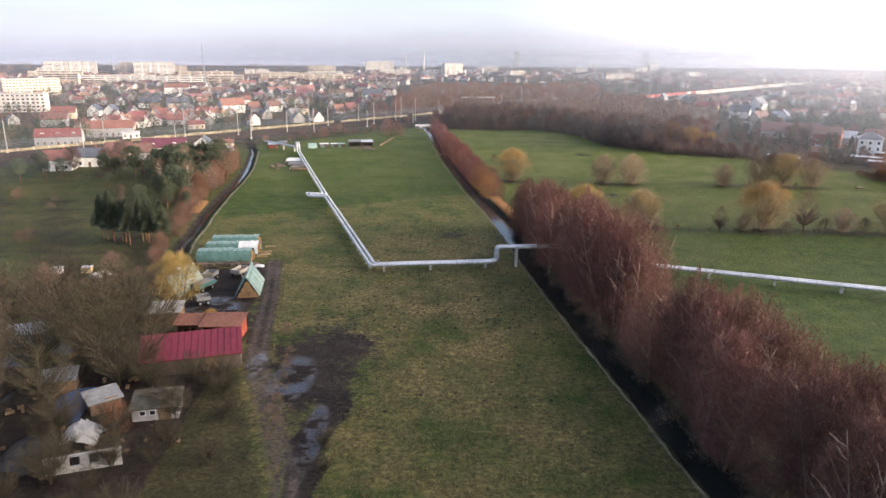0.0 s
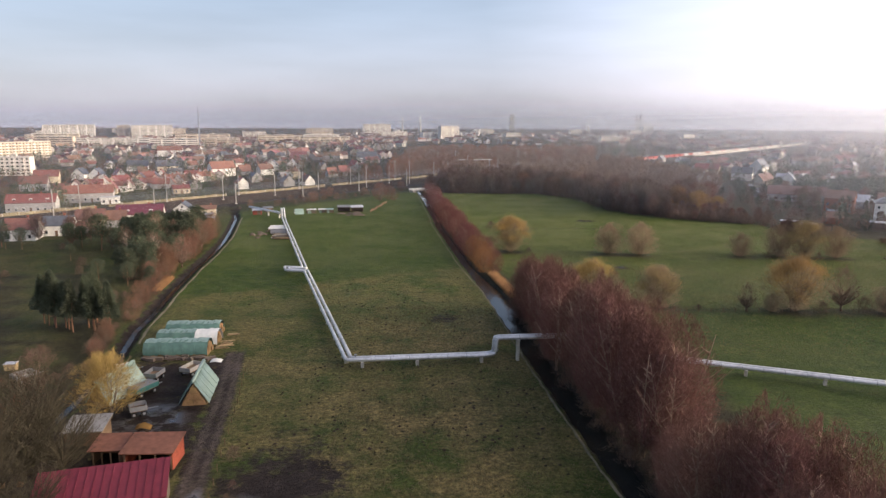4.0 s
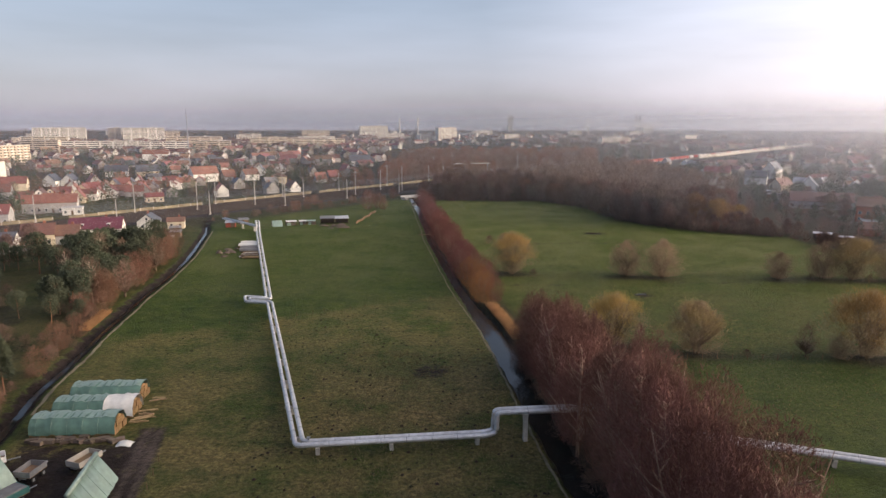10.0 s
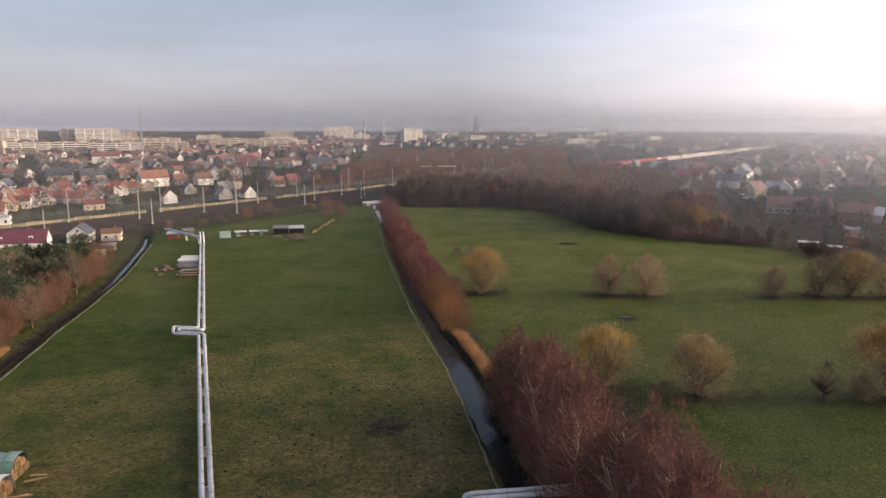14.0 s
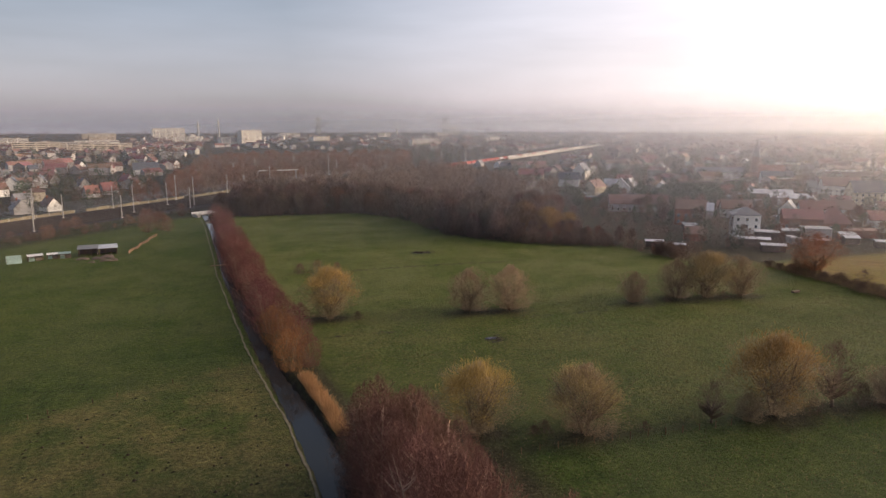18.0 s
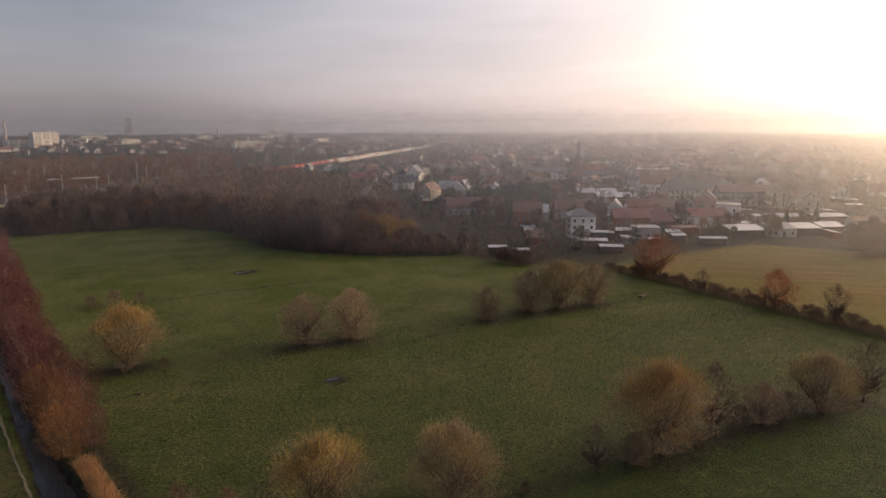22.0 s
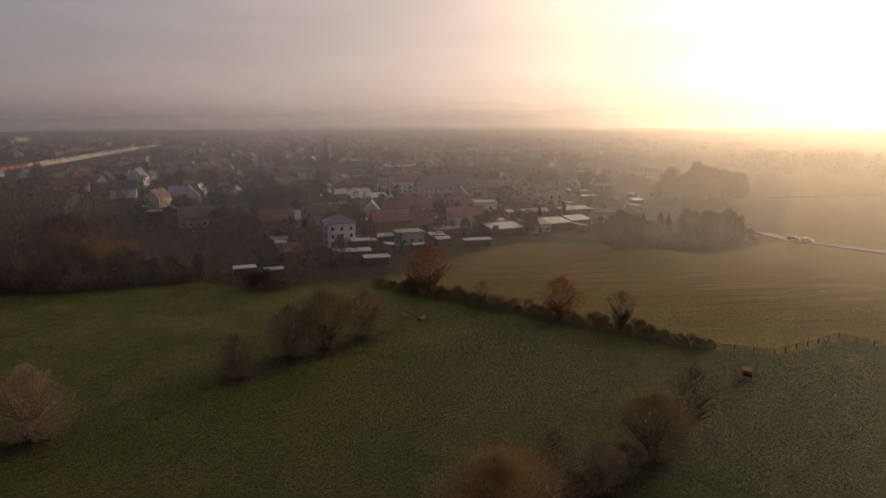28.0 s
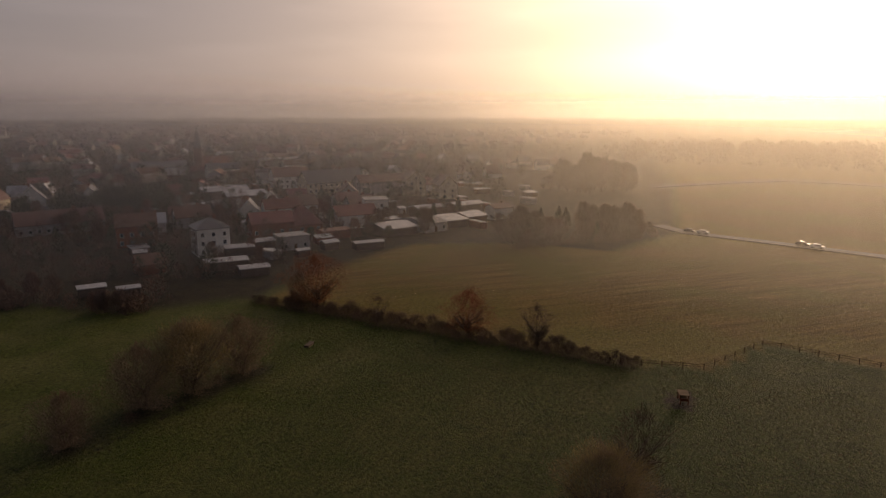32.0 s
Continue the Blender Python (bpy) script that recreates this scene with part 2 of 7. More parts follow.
    "panel_white": mat("white_panel_facade", (0.70, 0.65, 0.58), 0.9, 0.10, 0.3, 0.0, rnd=0.06),
}


def ground_material():
    m = bpy.data.materials.new("meadow_and_soil")
    m.use_nodes = True
    n, l = m.node_tree.nodes, m.node_tree.links
    b = n["Principled BSDF"]
    b.inputs["Roughness"].default_value, b.inputs["Specular IOR Level"].default_value = 0.95, 0.15
    geo = n.new("ShaderNodeNewGeometry")

    def noise_(scale, detail=5.0, rough=0.6, stretch=None):
        q = n.new("ShaderNodeTexNoise")
        q.inputs["Scale"].default_value, q.inputs["Detail"].default_value, q.inputs["Roughness"].default_value = scale, detail, rough
        if stretch:
            mp = n.new("ShaderNodeMapping")
            mp.vector_type = "TEXTURE"
            mp.inputs["Scale"].default_value, mp.inputs["Rotation"].default_value = stretch[0], stretch[1]
            l.new(geo.outputs["Position"], mp.inputs["Vector"])
            l.new(mp.outputs[0], q.inputs["Vector"])
        else:
            l.new(geo.outputs["Position"], q.inputs["Vector"])
        return q.outputs["Fac"]

    def rng(v, a, c, lo=0.0, hi=1.0):
        q = n.new("ShaderNodeMapRange")
        for k, x in zip(("From Min", "From Max", "To Min", "To Max"), (a, c, lo, hi)):
            q.inputs[k].default_value = x
        l.new(v, q.inputs["Value"])
        return q.outputs[0]

    def mixc(f, a, c):
        q = n.new("ShaderNodeMix")
        q.data_type = "RGBA"
        for k, x in (("A", a), ("B", c)):
            if isinstance(x, tuple):
                q.inputs[k].default_value = (*x, 1)
            else:
                l.new(x, q.inputs[k])
        l.new(f, q.inputs["Factor"])
        return q.outputs["Result"]

    def mul(a, c):
        q = n.new("ShaderNodeMath")
        q.operation = "MULTIPLY"
        l.new(a, q.inputs[0])
        if isinstance(c, float):
            q.inputs[1].default_value = c
        else:
            l.new(c, q.inputs[1])
        return q.outputs[0]

    def attr(name):
        q = n.new("ShaderNodeAttribute")
        q.attribute_name = name
        return q.outputs["Fac"]

    fine, mid, wide = noise_(1.6, 8, 0.75), noise_(0.22, 6, 0.65), noise_(0.022, 5, 0.6)
    green = mixc(rng(mid, 0.35, 0.65), (0.020, 0.044, 0.012), (0.060, 0.087, 0.025))
    green = mixc(rng(wide, 0.42, 0.66, 0.0, 0.6), green, (0.082, 0.096, 0.040))
    green = mixc(rng(noise_(0.30, 7, 0.72), 0.53, 0.66, 0.0, 0.5), green, (0.115, 0.126, 0.050))
    # pale grass of the farther meadow, its colour lifted in place of haze
    green = mixc(attr("pale_haze"), green, mixc(rng(noise_(0.05, 6, 0.7), 0.4, 0.62), (0.070, 0.100, 0.024), (0.132, 0.148, 0.060)))
    straw = mixc(rng(noise_(0.9, 6, 0.7), 0.36, 0.64), (0.105, 0.088, 0.044), (0.28, 0.218, 0.115))
    patch = noise_(0.085, 7, 0.68)
    col = mixc(mul(attr("dry"), rng(patch, 0.38, 0.60, 0.12, 1.0)), green, straw)
    col = mixc(rng(noise_(0.42, 7, 0.72), 0.56, 0.68, 0.0, 0.7), col, (0.026, 0.034, 0.012))
    furrow = noise_(1.0, 4, 0.6, ((30.0, 1.6, 1.0), (0, 0, radians(-42))))
    crop = mixc(rng(furrow, 0.32, 0.68), (0.15, 0.108, 0.044), (0.29, 0.202, 0.09))
    crop = mixc(rng(noise_(0.03, 6, 0.65), 0.42, 0.62, 0.0, 0.75), crop, (0.17, 0.16, 0.05))
    col = mixc(attr("field"), col, crop)
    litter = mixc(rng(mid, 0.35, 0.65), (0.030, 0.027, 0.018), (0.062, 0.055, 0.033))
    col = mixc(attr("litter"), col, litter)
    ballast = mixc(rng(fine, 0.35, 0.65), (0.032, 0.027, 0.026), (0.078, 0.066, 0.062))
    col = mixc(attr("rail"), col, ballast)
    mud = mixc(rng(mid, 0.35, 0.65), (0.020, 0.015, 0.014), (0.048, 0.038, 0.034))
    ragged = n.new("ShaderNodeMath")
    ragged.operation = "ADD"
    l.new(attr("mud"), ragged.inputs[0])
    l.new(rng(noise_(0.5, 7, 0.75), 0.3, 0.7, -0.6, 0.6), ragged.inputs[1])
    muddy = rng(ragged.outputs[0], 0.30, 0.85)
    col = mixc(muddy, col, mud)
    track = mixc(rng(mid, 0.35, 0.65), (0.075, 0.061, 0.054), (0.130, 0.107, 0.095))
    col = mixc(attr("track"), col, track)
    soak = mul(mul(attr("wet"), muddy), rng(noise_(0.22, 5, 0.6), 0.44, 0.54))
    hs = n.new("ShaderNodeHueSaturation")
    hs.inputs["Saturation"].default_value = 1.16
    l.new(col, hs.inputs["Color"])
    l.new(rng(fine, 0.30, 0.70, 0.26, 1.42), hs.inputs["Value"])
    l.new(hs.outputs[0], b.inputs["Base Color"])
    slick = n.new("ShaderNodeMapRange")
    slick.inputs["To Min"].default_value, slick.inputs["To Max"].default_value = 0.72, 0.10
    l.new(soak, slick.inputs["Value"])
    l.new(slick.outputs[0], b.inputs["Roughness"])
    l.new(rng(soak, 0.0, 1.0, 0.09, 0.9), b.inputs["Specular IOR Level"])
    bp = n.new("ShaderNodeBump")
    bp.inputs["Distance"].default_value = 0.6
    l.new(rng(soak, 0.0, 0.6, 0.9, 0.02), bp.inputs["Strength"])
    l.new(fine, bp.inputs["Height"])
    l.new(bp.outputs[0], b.inputs["Normal"])
    return m


def water_material():
    m = bpy.data.materials.new("still_dark_water")
    m.use_nodes = True
    n, l = m.node_tree.nodes, m.node_tree.links
    b = n["Principled BSDF"]
    b.inputs["Base Color"].default_value = (0.02, 0.022, 0.02, 1)
    b.inputs["Roughness"].default_value, b.inputs["IOR"].default_value = 0.06, 1.33
    b.inputs["Specular IOR Level"].default_value = 0.55
    tc, q, bp = n.new("ShaderNodeTexCoord"), n.new("ShaderNodeTexNoise"), n.new("ShaderNodeBump")
    q.inputs["Scale"].default_value = 1.5
    bp.inputs["Strength"].default_value, bp.inputs["Distance"].default_value = 0.06, 0.05
    l.new(tc.outputs["Object"], q.inputs["Vector"])
    l.new(q.outputs["Fac"], bp.inputs["Height"])
    l.new(bp.outputs[0], b.inputs["Normal"])
    return m


def haze_shell_material(density, radius):
    """See-through sheet standing in for haze, lit by sky and sun; thins out with height and in drifts."""
    m = bpy.data.materials.new("tinted_haze_sheet")
    m.use_nodes = True
    n, l = m.node_tree.nodes, m.node_tree.links
    n.clear()
    geo, sep, q = n.new("ShaderNodeNewGeometry"), n.new("ShaderNodeSeparateXYZ"), n.new("ShaderNodeTexNoise")
    q.inputs["Scale"].default_value = 0.004 * min(1.0, 400 / radius)
    l.new(geo.outputs["Position"], sep.inputs[0])
    l.new(geo.outputs["Position"], q.inputs["Vector"])
    high, drift, both = n.new("ShaderNodeMapRange"), n.new("ShaderNodeMapRange"), n.new("ShaderNodeMath")
    high.interpolation_type = "SMOOTHSTEP"
    for k, v in zip(("From Min", "From Max", "To Min", "To Max"), (12.0, 65.0 + 0.042 * radius if radius < 2000 else 58.0 + 0.025 * radius, 1.0, 0.0)):
        high.inputs[k].default_value = v
    for k, v in zip(("From Min", "From Max", "To Min", "To Max"), (0.3, 0.7, density * 0.9, density * 1.1)):
        drift.inputs[k].default_value = v
    l.new(sep.outputs["Z"], high.inputs["Value"])
    low, lift = n.new("ShaderNodeMapRange"), n.new("ShaderNodeMath")
    low.inputs["From Min"].default_value, low.inputs["From Max"].default_value = -1.0, min(42.0, 8.0 + 0.045 * radius)
    lift.operation = "MULTIPLY"
    l.new(sep.outputs["Z"], low.inputs["Value"])
    l.new(low.outputs[0], lift.inputs[0])
    l.new(high.outputs[0], lift.inputs[1])
    l.new(q.outputs["Fac"], drift.inputs["Value"])
    # sheet made denser eastward, so the haze reads brighter on the sun's side
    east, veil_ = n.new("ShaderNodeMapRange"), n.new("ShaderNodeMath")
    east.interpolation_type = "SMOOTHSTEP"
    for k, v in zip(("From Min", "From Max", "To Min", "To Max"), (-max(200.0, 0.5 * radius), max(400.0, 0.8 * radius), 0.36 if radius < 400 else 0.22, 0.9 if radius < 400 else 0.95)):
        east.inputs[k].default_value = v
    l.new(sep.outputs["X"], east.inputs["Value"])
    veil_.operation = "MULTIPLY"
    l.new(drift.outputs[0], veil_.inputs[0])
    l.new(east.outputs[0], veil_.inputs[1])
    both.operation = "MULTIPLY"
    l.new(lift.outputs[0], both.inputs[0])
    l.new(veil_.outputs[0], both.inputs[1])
    clear, a, c, ab, mx, out = (n.new(k) for k in ("ShaderNodeBsdfTransparent", "ShaderNodeBsdfDiffuse", "ShaderNodeBsdfTranslucent", "ShaderNodeMixShader", "ShaderNodeMixShader", "ShaderNodeOutputMaterial"))
    # bluish haze tint set in the sheet's own colours
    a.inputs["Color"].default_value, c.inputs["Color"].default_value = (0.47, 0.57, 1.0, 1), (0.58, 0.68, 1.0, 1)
    # sheet normal fixed toward sun and open sky, since droplets have no facing
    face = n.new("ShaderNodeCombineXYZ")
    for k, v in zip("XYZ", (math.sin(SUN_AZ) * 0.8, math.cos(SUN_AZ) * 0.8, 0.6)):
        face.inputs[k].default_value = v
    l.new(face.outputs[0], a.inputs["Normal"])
    ab.inputs[0].default_value = 0.35
    l.new(a.outputs[0], ab.inputs[1])
    l.new(c.outputs[0], ab.inputs[2])
    # warm-tinted broad onward lobe imitates the haze glow seen toward the sun
    onward, fm = n.new("ShaderNodeBsdfRefraction"), n.new("ShaderNodeMixShader")
    onward.inputs["Color"].default_value = (1.0, 0.94, 0.80, 1)
    onward.inputs["Roughness"].default_value, onward.inputs["IOR"].default_value = 1.0, 1.8
    fm.inputs[0].default_value = 0.76
    l.new(ab.outputs[0], fm.inputs[1])
    l.new(onward.outputs[0], fm.inputs[2])
    l.new(both.outputs[0], mx.inputs[0])
    l.new(clear.outputs[0], mx.inputs[1])
    l.new(fm.outputs[0], mx.inputs[2])
    l.new(mx.outputs[0], out.inputs[0])
    return m


M["dark_tussock"] = mat("dark_wet_tussock", (0.040, 0.040, 0.022), 0.95, 0.4, 4, 0.3, rnd=0.4, island=True)
M["mossy_roof"] = mat("mossy_tar_roof", (0.10, 0.092, 0.07), 0.95, 0.45, 1.2, 0.4)
M["tarp_black"] = mat("dark_plastic_sheet", (0.022, 0.025, 0.032), 0.5, 0.3, 1.2, 0.6)
M["soil"] = mat("dark_molehill_soil", (0.045, 0.032, 0.024), 0.95, 0.3, 4, 0.3)
M["shed_dark"] = mat("dark_weathered_boards", (0.15, 0.115, 0.09), 0.9, 0.3, 2, 0.2, rnd=0.2)
M["ground"], M["water"] = ground_material(), water_material()

# ---- mesh helpers ----
rng = np.random.default_rng(7)


class Shape:
    """Vertices and faces of one part, gathered before they become a mesh."""

    def __init__(self):
        self.v, self.f = [], []

    def add(self, verts, faces):
        k = len(self.v)
        self.v.extend(tuple(p) for p in verts)
        self.f.extend(tuple(i + k for i in f) for f in faces)
        return self

    def box(self, c, s, rz=0.0, taper=1.0):
        x, y, z = (q / 2 for q in s)
        ca, sa = math.cos(rz), math.sin(rz)
        pts = []
        for dz, k in ((-z, 1.0), (z, taper)):
            for dx, dy in ((-x, -y), (x, -y), (x, y), (-x, y)):
                dx, dy = dx * k, dy * k
                pts.append((c[0] + ca * dx - sa * dy, c[1] + sa * dx + ca * dy, c[2] + dz))
        return self.add(pts, [(3, 2, 1, 0), (4, 5, 6, 7), (0, 1, 5, 4), (1, 2, 6, 5), (2, 3, 7, 6), (3, 0, 4, 7)])

    def tube(self, path, radii, sides=6, cap=True):
        path = [Vector(p) for p in path]
        if not isinstance(radii, (list, tuple)):
            radii = [radii] * len(path)
        rings = []
        for i, p in enumerate(path):
            d = (path[min(i + 1, len(path) - 1)] - path[max(i - 1, 0)]).normalized()
            u = d.cross(Vector((0, 0, 1)) if abs(d.z) < 0.95 else Vector((1, 0, 0))).normalized()
            w = d.cross(u)
            rings.append([p + radii[i] * (math.cos(a) * u + math.sin(a) * w) for a in (2 * math.pi * k / sides for k in range(sides))])
        faces = [(i * sides + k, i * sides + (k + 1) % sides, (i + 1) * sides + (k + 1) % sides, (i + 1) * sides + k) for i in range(len(path) - 1) for k in range(sides)]
        if cap:
            faces += [tuple(range(sides))[::-1], tuple((len(path) - 1) * sides + k for k in range(sides))]
        return self.add([p for r in rings for p in r], faces)

    def extrude(self, outline, x0, x1):
        """A (y, z) outline drawn out along x."""
        k = len(outline)
        pts = [(x0, y, z) for y, z in outline] + [(x1, y, z) for y, z in outline]
        return self.add(pts, [tuple(range(k))[::-1], tuple(range(k, 2 * k))] + [(i, (i + 1) % k, k + (i + 1) % k, k + i) for i in range(k)])

    def mesh(self, name, material=None, smooth=False):
        me = bpy.data.meshes.new(name)
        me.from_pydata(self.v, [], self.f)
        if material:
            me.materials.append(material)
        if smooth:
            me.polygons.foreach_set("use_smooth", [True] * len(me.polygons))
        me.update()
        return me


def part(name, shape, material, parent=None, label="", m=None, smooth=False):
    me = shape if isinstance(shape, bpy.types.Mesh) else shape.mesh(name, material, smooth)
    ob = new(name, me)
    ob.parent = parent
    if m is not None:
        ob.matrix_basis = m
    if label:
        ob["label"] = label
    return ob


def thing(name, x, y, z=0.0, rz=0.0, label="", category="", group="", kind=""):
    ob = new(name)
    ob.matrix_basis = pose(x, y, z, 0, 0, rz)
    ob.empty_display_size = 0.2
    return tagged(ob, label, category, group, kind)


def tri_mesh(name, pts, material, quads=False):
    """A mesh of loose triangles (n, 3, 3) or quads (n, 4, 3), quickly."""
    k = pts.shape[1]
    me = bpy.data.meshes.new(name)
    nv, nf = pts.shape[0] * k, pts.shape[0]
    me.vertices.add(nv)
    me.vertices.foreach_set("co", pts.reshape(-1).astype(np.float32))
    me.loops.add(nv)
    me.loops.foreach_set("vertex_index", np.arange(nv, dtype=np.int32))
    me.polygons.add(nf)
    me.polygons.foreach_set("loop_start", np.arange(0, nv, k, dtype=np.int32))
    me.materials.append(material)
    me.update()
    me.validate()
    return me


# ---- the lie of the land ----
CANAL = ((-80, 38), (40, 30), (54, 28), (76, 25.2), (104, 21.7), (139, 17.6), (161, 15.8), (176, 14.5), (192, 12.7), (207, 10.2), (227, 7.2), (248, 4.8), (308, -1.9), (334, -3.6), (408, -10), (480, -18))
STREAM = ((-60, -70), (60, -66), (110, -61), (138, -64.2), (151, -67.4), (157, -69), (170, -70.6), (188, -73.8), (220, -78.4), (238, -80.2), (254, -82.4), (270, -84.9), (290, -89), (330, -98), (380, -114))
RAIL_P, RAIL_D, RAIL_N = np.array((-104.0, 446.0)), np.array((0.632, 0.775)), np.array((0.775, -0.632))


def along(table, y):
    return np.interp(y, [a for a, _ in table], [c for _, c in table])


def step(a, c, v):
    t = np.clip((v - a) / (c - a), 0, 1)
    return t * t * (3 - 2 * t)


def rail_st(x, y):
    """Along and across the railway: across is 0 at the far wall and grows towards the meadow."""
    dx, dy = x - RAIL_P[0], y - RAIL_P[1]
    return dx * RAIL_D[0] + dy * RAIL_D[1], dx * RAIL_N[0] + dy * RAIL_N[1]


def ground_z(x, y):
    x, y = np.asarray(x, float), np.asarray(y, float)
    z = 0.12 * np.sin(x * 0.11 + 1.3 * np.sin(y * 0.05)) * np.cos(y * 0.087) + 0.05 * np.sin(x * 0.63 + y * 0.41) * np.sin(y * 0.57)
    s, r = rail_st(x, y)
    bank = step(-8, -2, r) * (1 - step(42, 50, r)) * step(-420, -380, s) * (1 - step(560, 640, s))
    wc = np.abs(x - along(CANAL, y))
    ws = np.abs(x - along(STREAM, y))
    z = z * (1 - bank) + 1.0 * bank
    live = 1 - step(455, 475, y)
    hw = np.interp(y, (150, 175, 195, 215), (1.1, 1.6, 1.5, 0.6))
    z = np.where(y < 475, z - (z + 1.7) * (1 - step(hw, hw + 1.2, wc)) * live, z)
    live2 = 1 - step(360, 380, y)
    z = np.where(y < 380, z - (z + 1.4) * (1 - step(0.3, 1.9, ws)) * live2, z)
    return z


FIELD_L = ((-400, 150), (100, 186), (135, 189), (156, 193), (163, 174), (182, 169), (268, 169))
FIELD_B = ((168, 268), (221, 281), (250, 272), (268, 240), (272, 205), (317, 193), (490, 224), (800, 300), (1500, 330))
WOOD_E = ((-10, 450), (8, 443), (60, 441), (79, 412), (86, 358), (108, 330), (140, 313), (146, 288), (170, 272))
TRACK = ((40, -18.5), (57, -20.6), (73, -26.5), (87, -31.8), (96, -33.5), (118, -37.2), (133, -40.2), (142, -42))


def build_ground():
    def axis(fine):
        out = [fine[0][0]]
        for a, c, st in fine:
            out += list(np.arange(a + st, c + st / 2, st))
        far = [out[-1] + 12 * 1.28 ** k for k in range(1, 24)]
        near = [out[0] - 12 * 1.28 ** k for k in range(1, 24)]
        return np.array([q for q in near[::-1] if q > -4300] + out + [q for q in far if q < 4700])

    xs = axis([(-260, -104, 4), (-104, -46, 0.9), (-46, -14, 0.35), (-14, 40, 0.9), (40, 330, 4)])
    ys = axis([(-40, 30, 4), (30, 470, 2.5), (470, 640, 6)])
    X, Y = np.meshgrid(xs, ys)
    Z = ground_z(X, Y)
    nx, ny = len(xs), len(ys)
    me = bpy.data.meshes.new("ground")
    idx = np.arange(nx * ny).reshape(ny, nx)
    quads = np.stack([idx[:-1, :-1], idx[:-1, 1:], idx[1:, 1:], idx[1:, :-1]], -1).reshape(-1, 4)
    me.vertices.add(nx * ny)
    me.vertices.foreach_set("co", np.stack([X, Y, Z], -1).reshape(-1).astype(np.float32))
    me.loops.add(quads.size)
    me.loops.foreach_set("vertex_index", quads.reshape(-1).astype(np.int32))
    me.polygons.add(len(quads))
    me.polygons.foreach_set("loop_start", np.arange(0, quads.size, 4, dtype=np.int32))
    me.polygons.foreach_set("use_smooth", [True] * len(quads))
    wob = 2.0 * np.sin(X * 0.31 + Y * 0.17) + 1.5 * np.sin(Y * 0.43 - X * 0.11)
    cx, sx = along(CANAL, Y), along(STREAM, Y)
    inmead = step(0, 3, X - sx - 2) * step(0, 2, cx - X - 1.5)
    south = 1 - step(-1.0, 1.6, Y - 218.5 - 0.498 * X + 0.25 * wob)
    worn = 1 - step(0.3, 1.3, np.hypot((X - 2) / 16, (Y - 148) / 16) + 0.04 * wob)
    worn = np.maximum(worn, 1 - step(0.4, 1.3, np.hypot((X + 2) / 16, (Y - 108) / 22) + 0.04 * wob))
    dry = inmead * (0.10 + south * (0.45 + 0.25 * step(178, 140, Y) + 0.30 * worn)) * (1 - 0.85 * step(55, 20, Y))
    dry = np.maximum(dry, 0.20 * step(171, 174, Y - 0.01 * X + 0.3 * wob) * (X > cx + 3) * (Y < 450))
    field = step(0, 2, X - along(FIELD_L, Y)) * step(0, 3, np.interp(X, [a for a, _ in FIELD_B], [c for _, c in FIELD_B]) - Y) * (X < 900)
    s, r = rail_st(X, Y)
    rail = step(-3, 0, r) * (1 - step(40, 47, r)) * (s > -420) * (s < 640)
    wood_y = np.interp(X, [a for a, _ in WOOD_E], [c for _, c in WOOD_E])
    litter = np.maximum(step(-4, 6, Y - wood_y) * (X > -10), (Y > 470) * 1.0)
    litter = np.maximum(litter, (X > 168) * step(0, 4, Y - np.interp(X, [a for a, _ in FIELD_B], [c for _, c in FIELD_B])))
    litter = np.maximum(litter, np.where(Y < 212, 0.9, 0.55) * step(0, 3, sx - 1 - X) * (0.5 + 0.5 * step(-1, 1, wob)))
    dry = np.maximum(dry, 0.45 * step(0, 3, sx - 1 - X) * (Y > 105))
    litter = np.maximum(litter, (1 - step(11, 15, np.abs(X - cx - 12))) * (1 - step(172, 182, Y)) * 0.95)
    litter = np.maximum(litter, (1 - step(3, 5, np.abs(X - cx - 4.5))) * (Y > 172) * (Y < 440) * 0.9)
    litter = np.maximum(litter, (r > 44) * (1 - step(56, 66, r)) * (Y > 300) * (X < 0) * 0.8)
    # brown garden ground, darkened further to stand for shadow among the brush
    litter = np.maximum(litter, (X < -36) * step(0, 4, 104 - Y + wob) * 0.9)
    litter = np.maximum(litter, step(2.2, 3.6, along(TRACK, Y) - X + 0.2 * wob) * (Y < 98) * 0.85)
    litter = np.maximum(litter, (1 - step(0.8, 2.2, np.abs(Y - 146 - 0.04 * (X + 110) + 0.3 * wob))) * (X < -76) * (X > -220) * 0.95)
    # brown leaf litter under the willows, its dark ellipses doubling as shadow strips
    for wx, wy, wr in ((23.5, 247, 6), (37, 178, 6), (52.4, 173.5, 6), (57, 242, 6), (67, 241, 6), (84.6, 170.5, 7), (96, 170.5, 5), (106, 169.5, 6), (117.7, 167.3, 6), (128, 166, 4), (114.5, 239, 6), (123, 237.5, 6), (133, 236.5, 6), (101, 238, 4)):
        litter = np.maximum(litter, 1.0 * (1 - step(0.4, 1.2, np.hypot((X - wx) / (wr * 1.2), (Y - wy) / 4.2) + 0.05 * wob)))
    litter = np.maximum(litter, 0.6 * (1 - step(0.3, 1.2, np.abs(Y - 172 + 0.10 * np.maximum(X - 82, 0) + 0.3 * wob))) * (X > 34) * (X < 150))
    tx = along(TRACK, Y)
    rut = np.minimum(np.abs(X - tx - 0.9), np.abs(X - tx + 0.9))
    track = 0.9 * (1 - step(0.35, 0.85, rut + 0.06 * wob)) * (Y < 141) * (Y > 20)
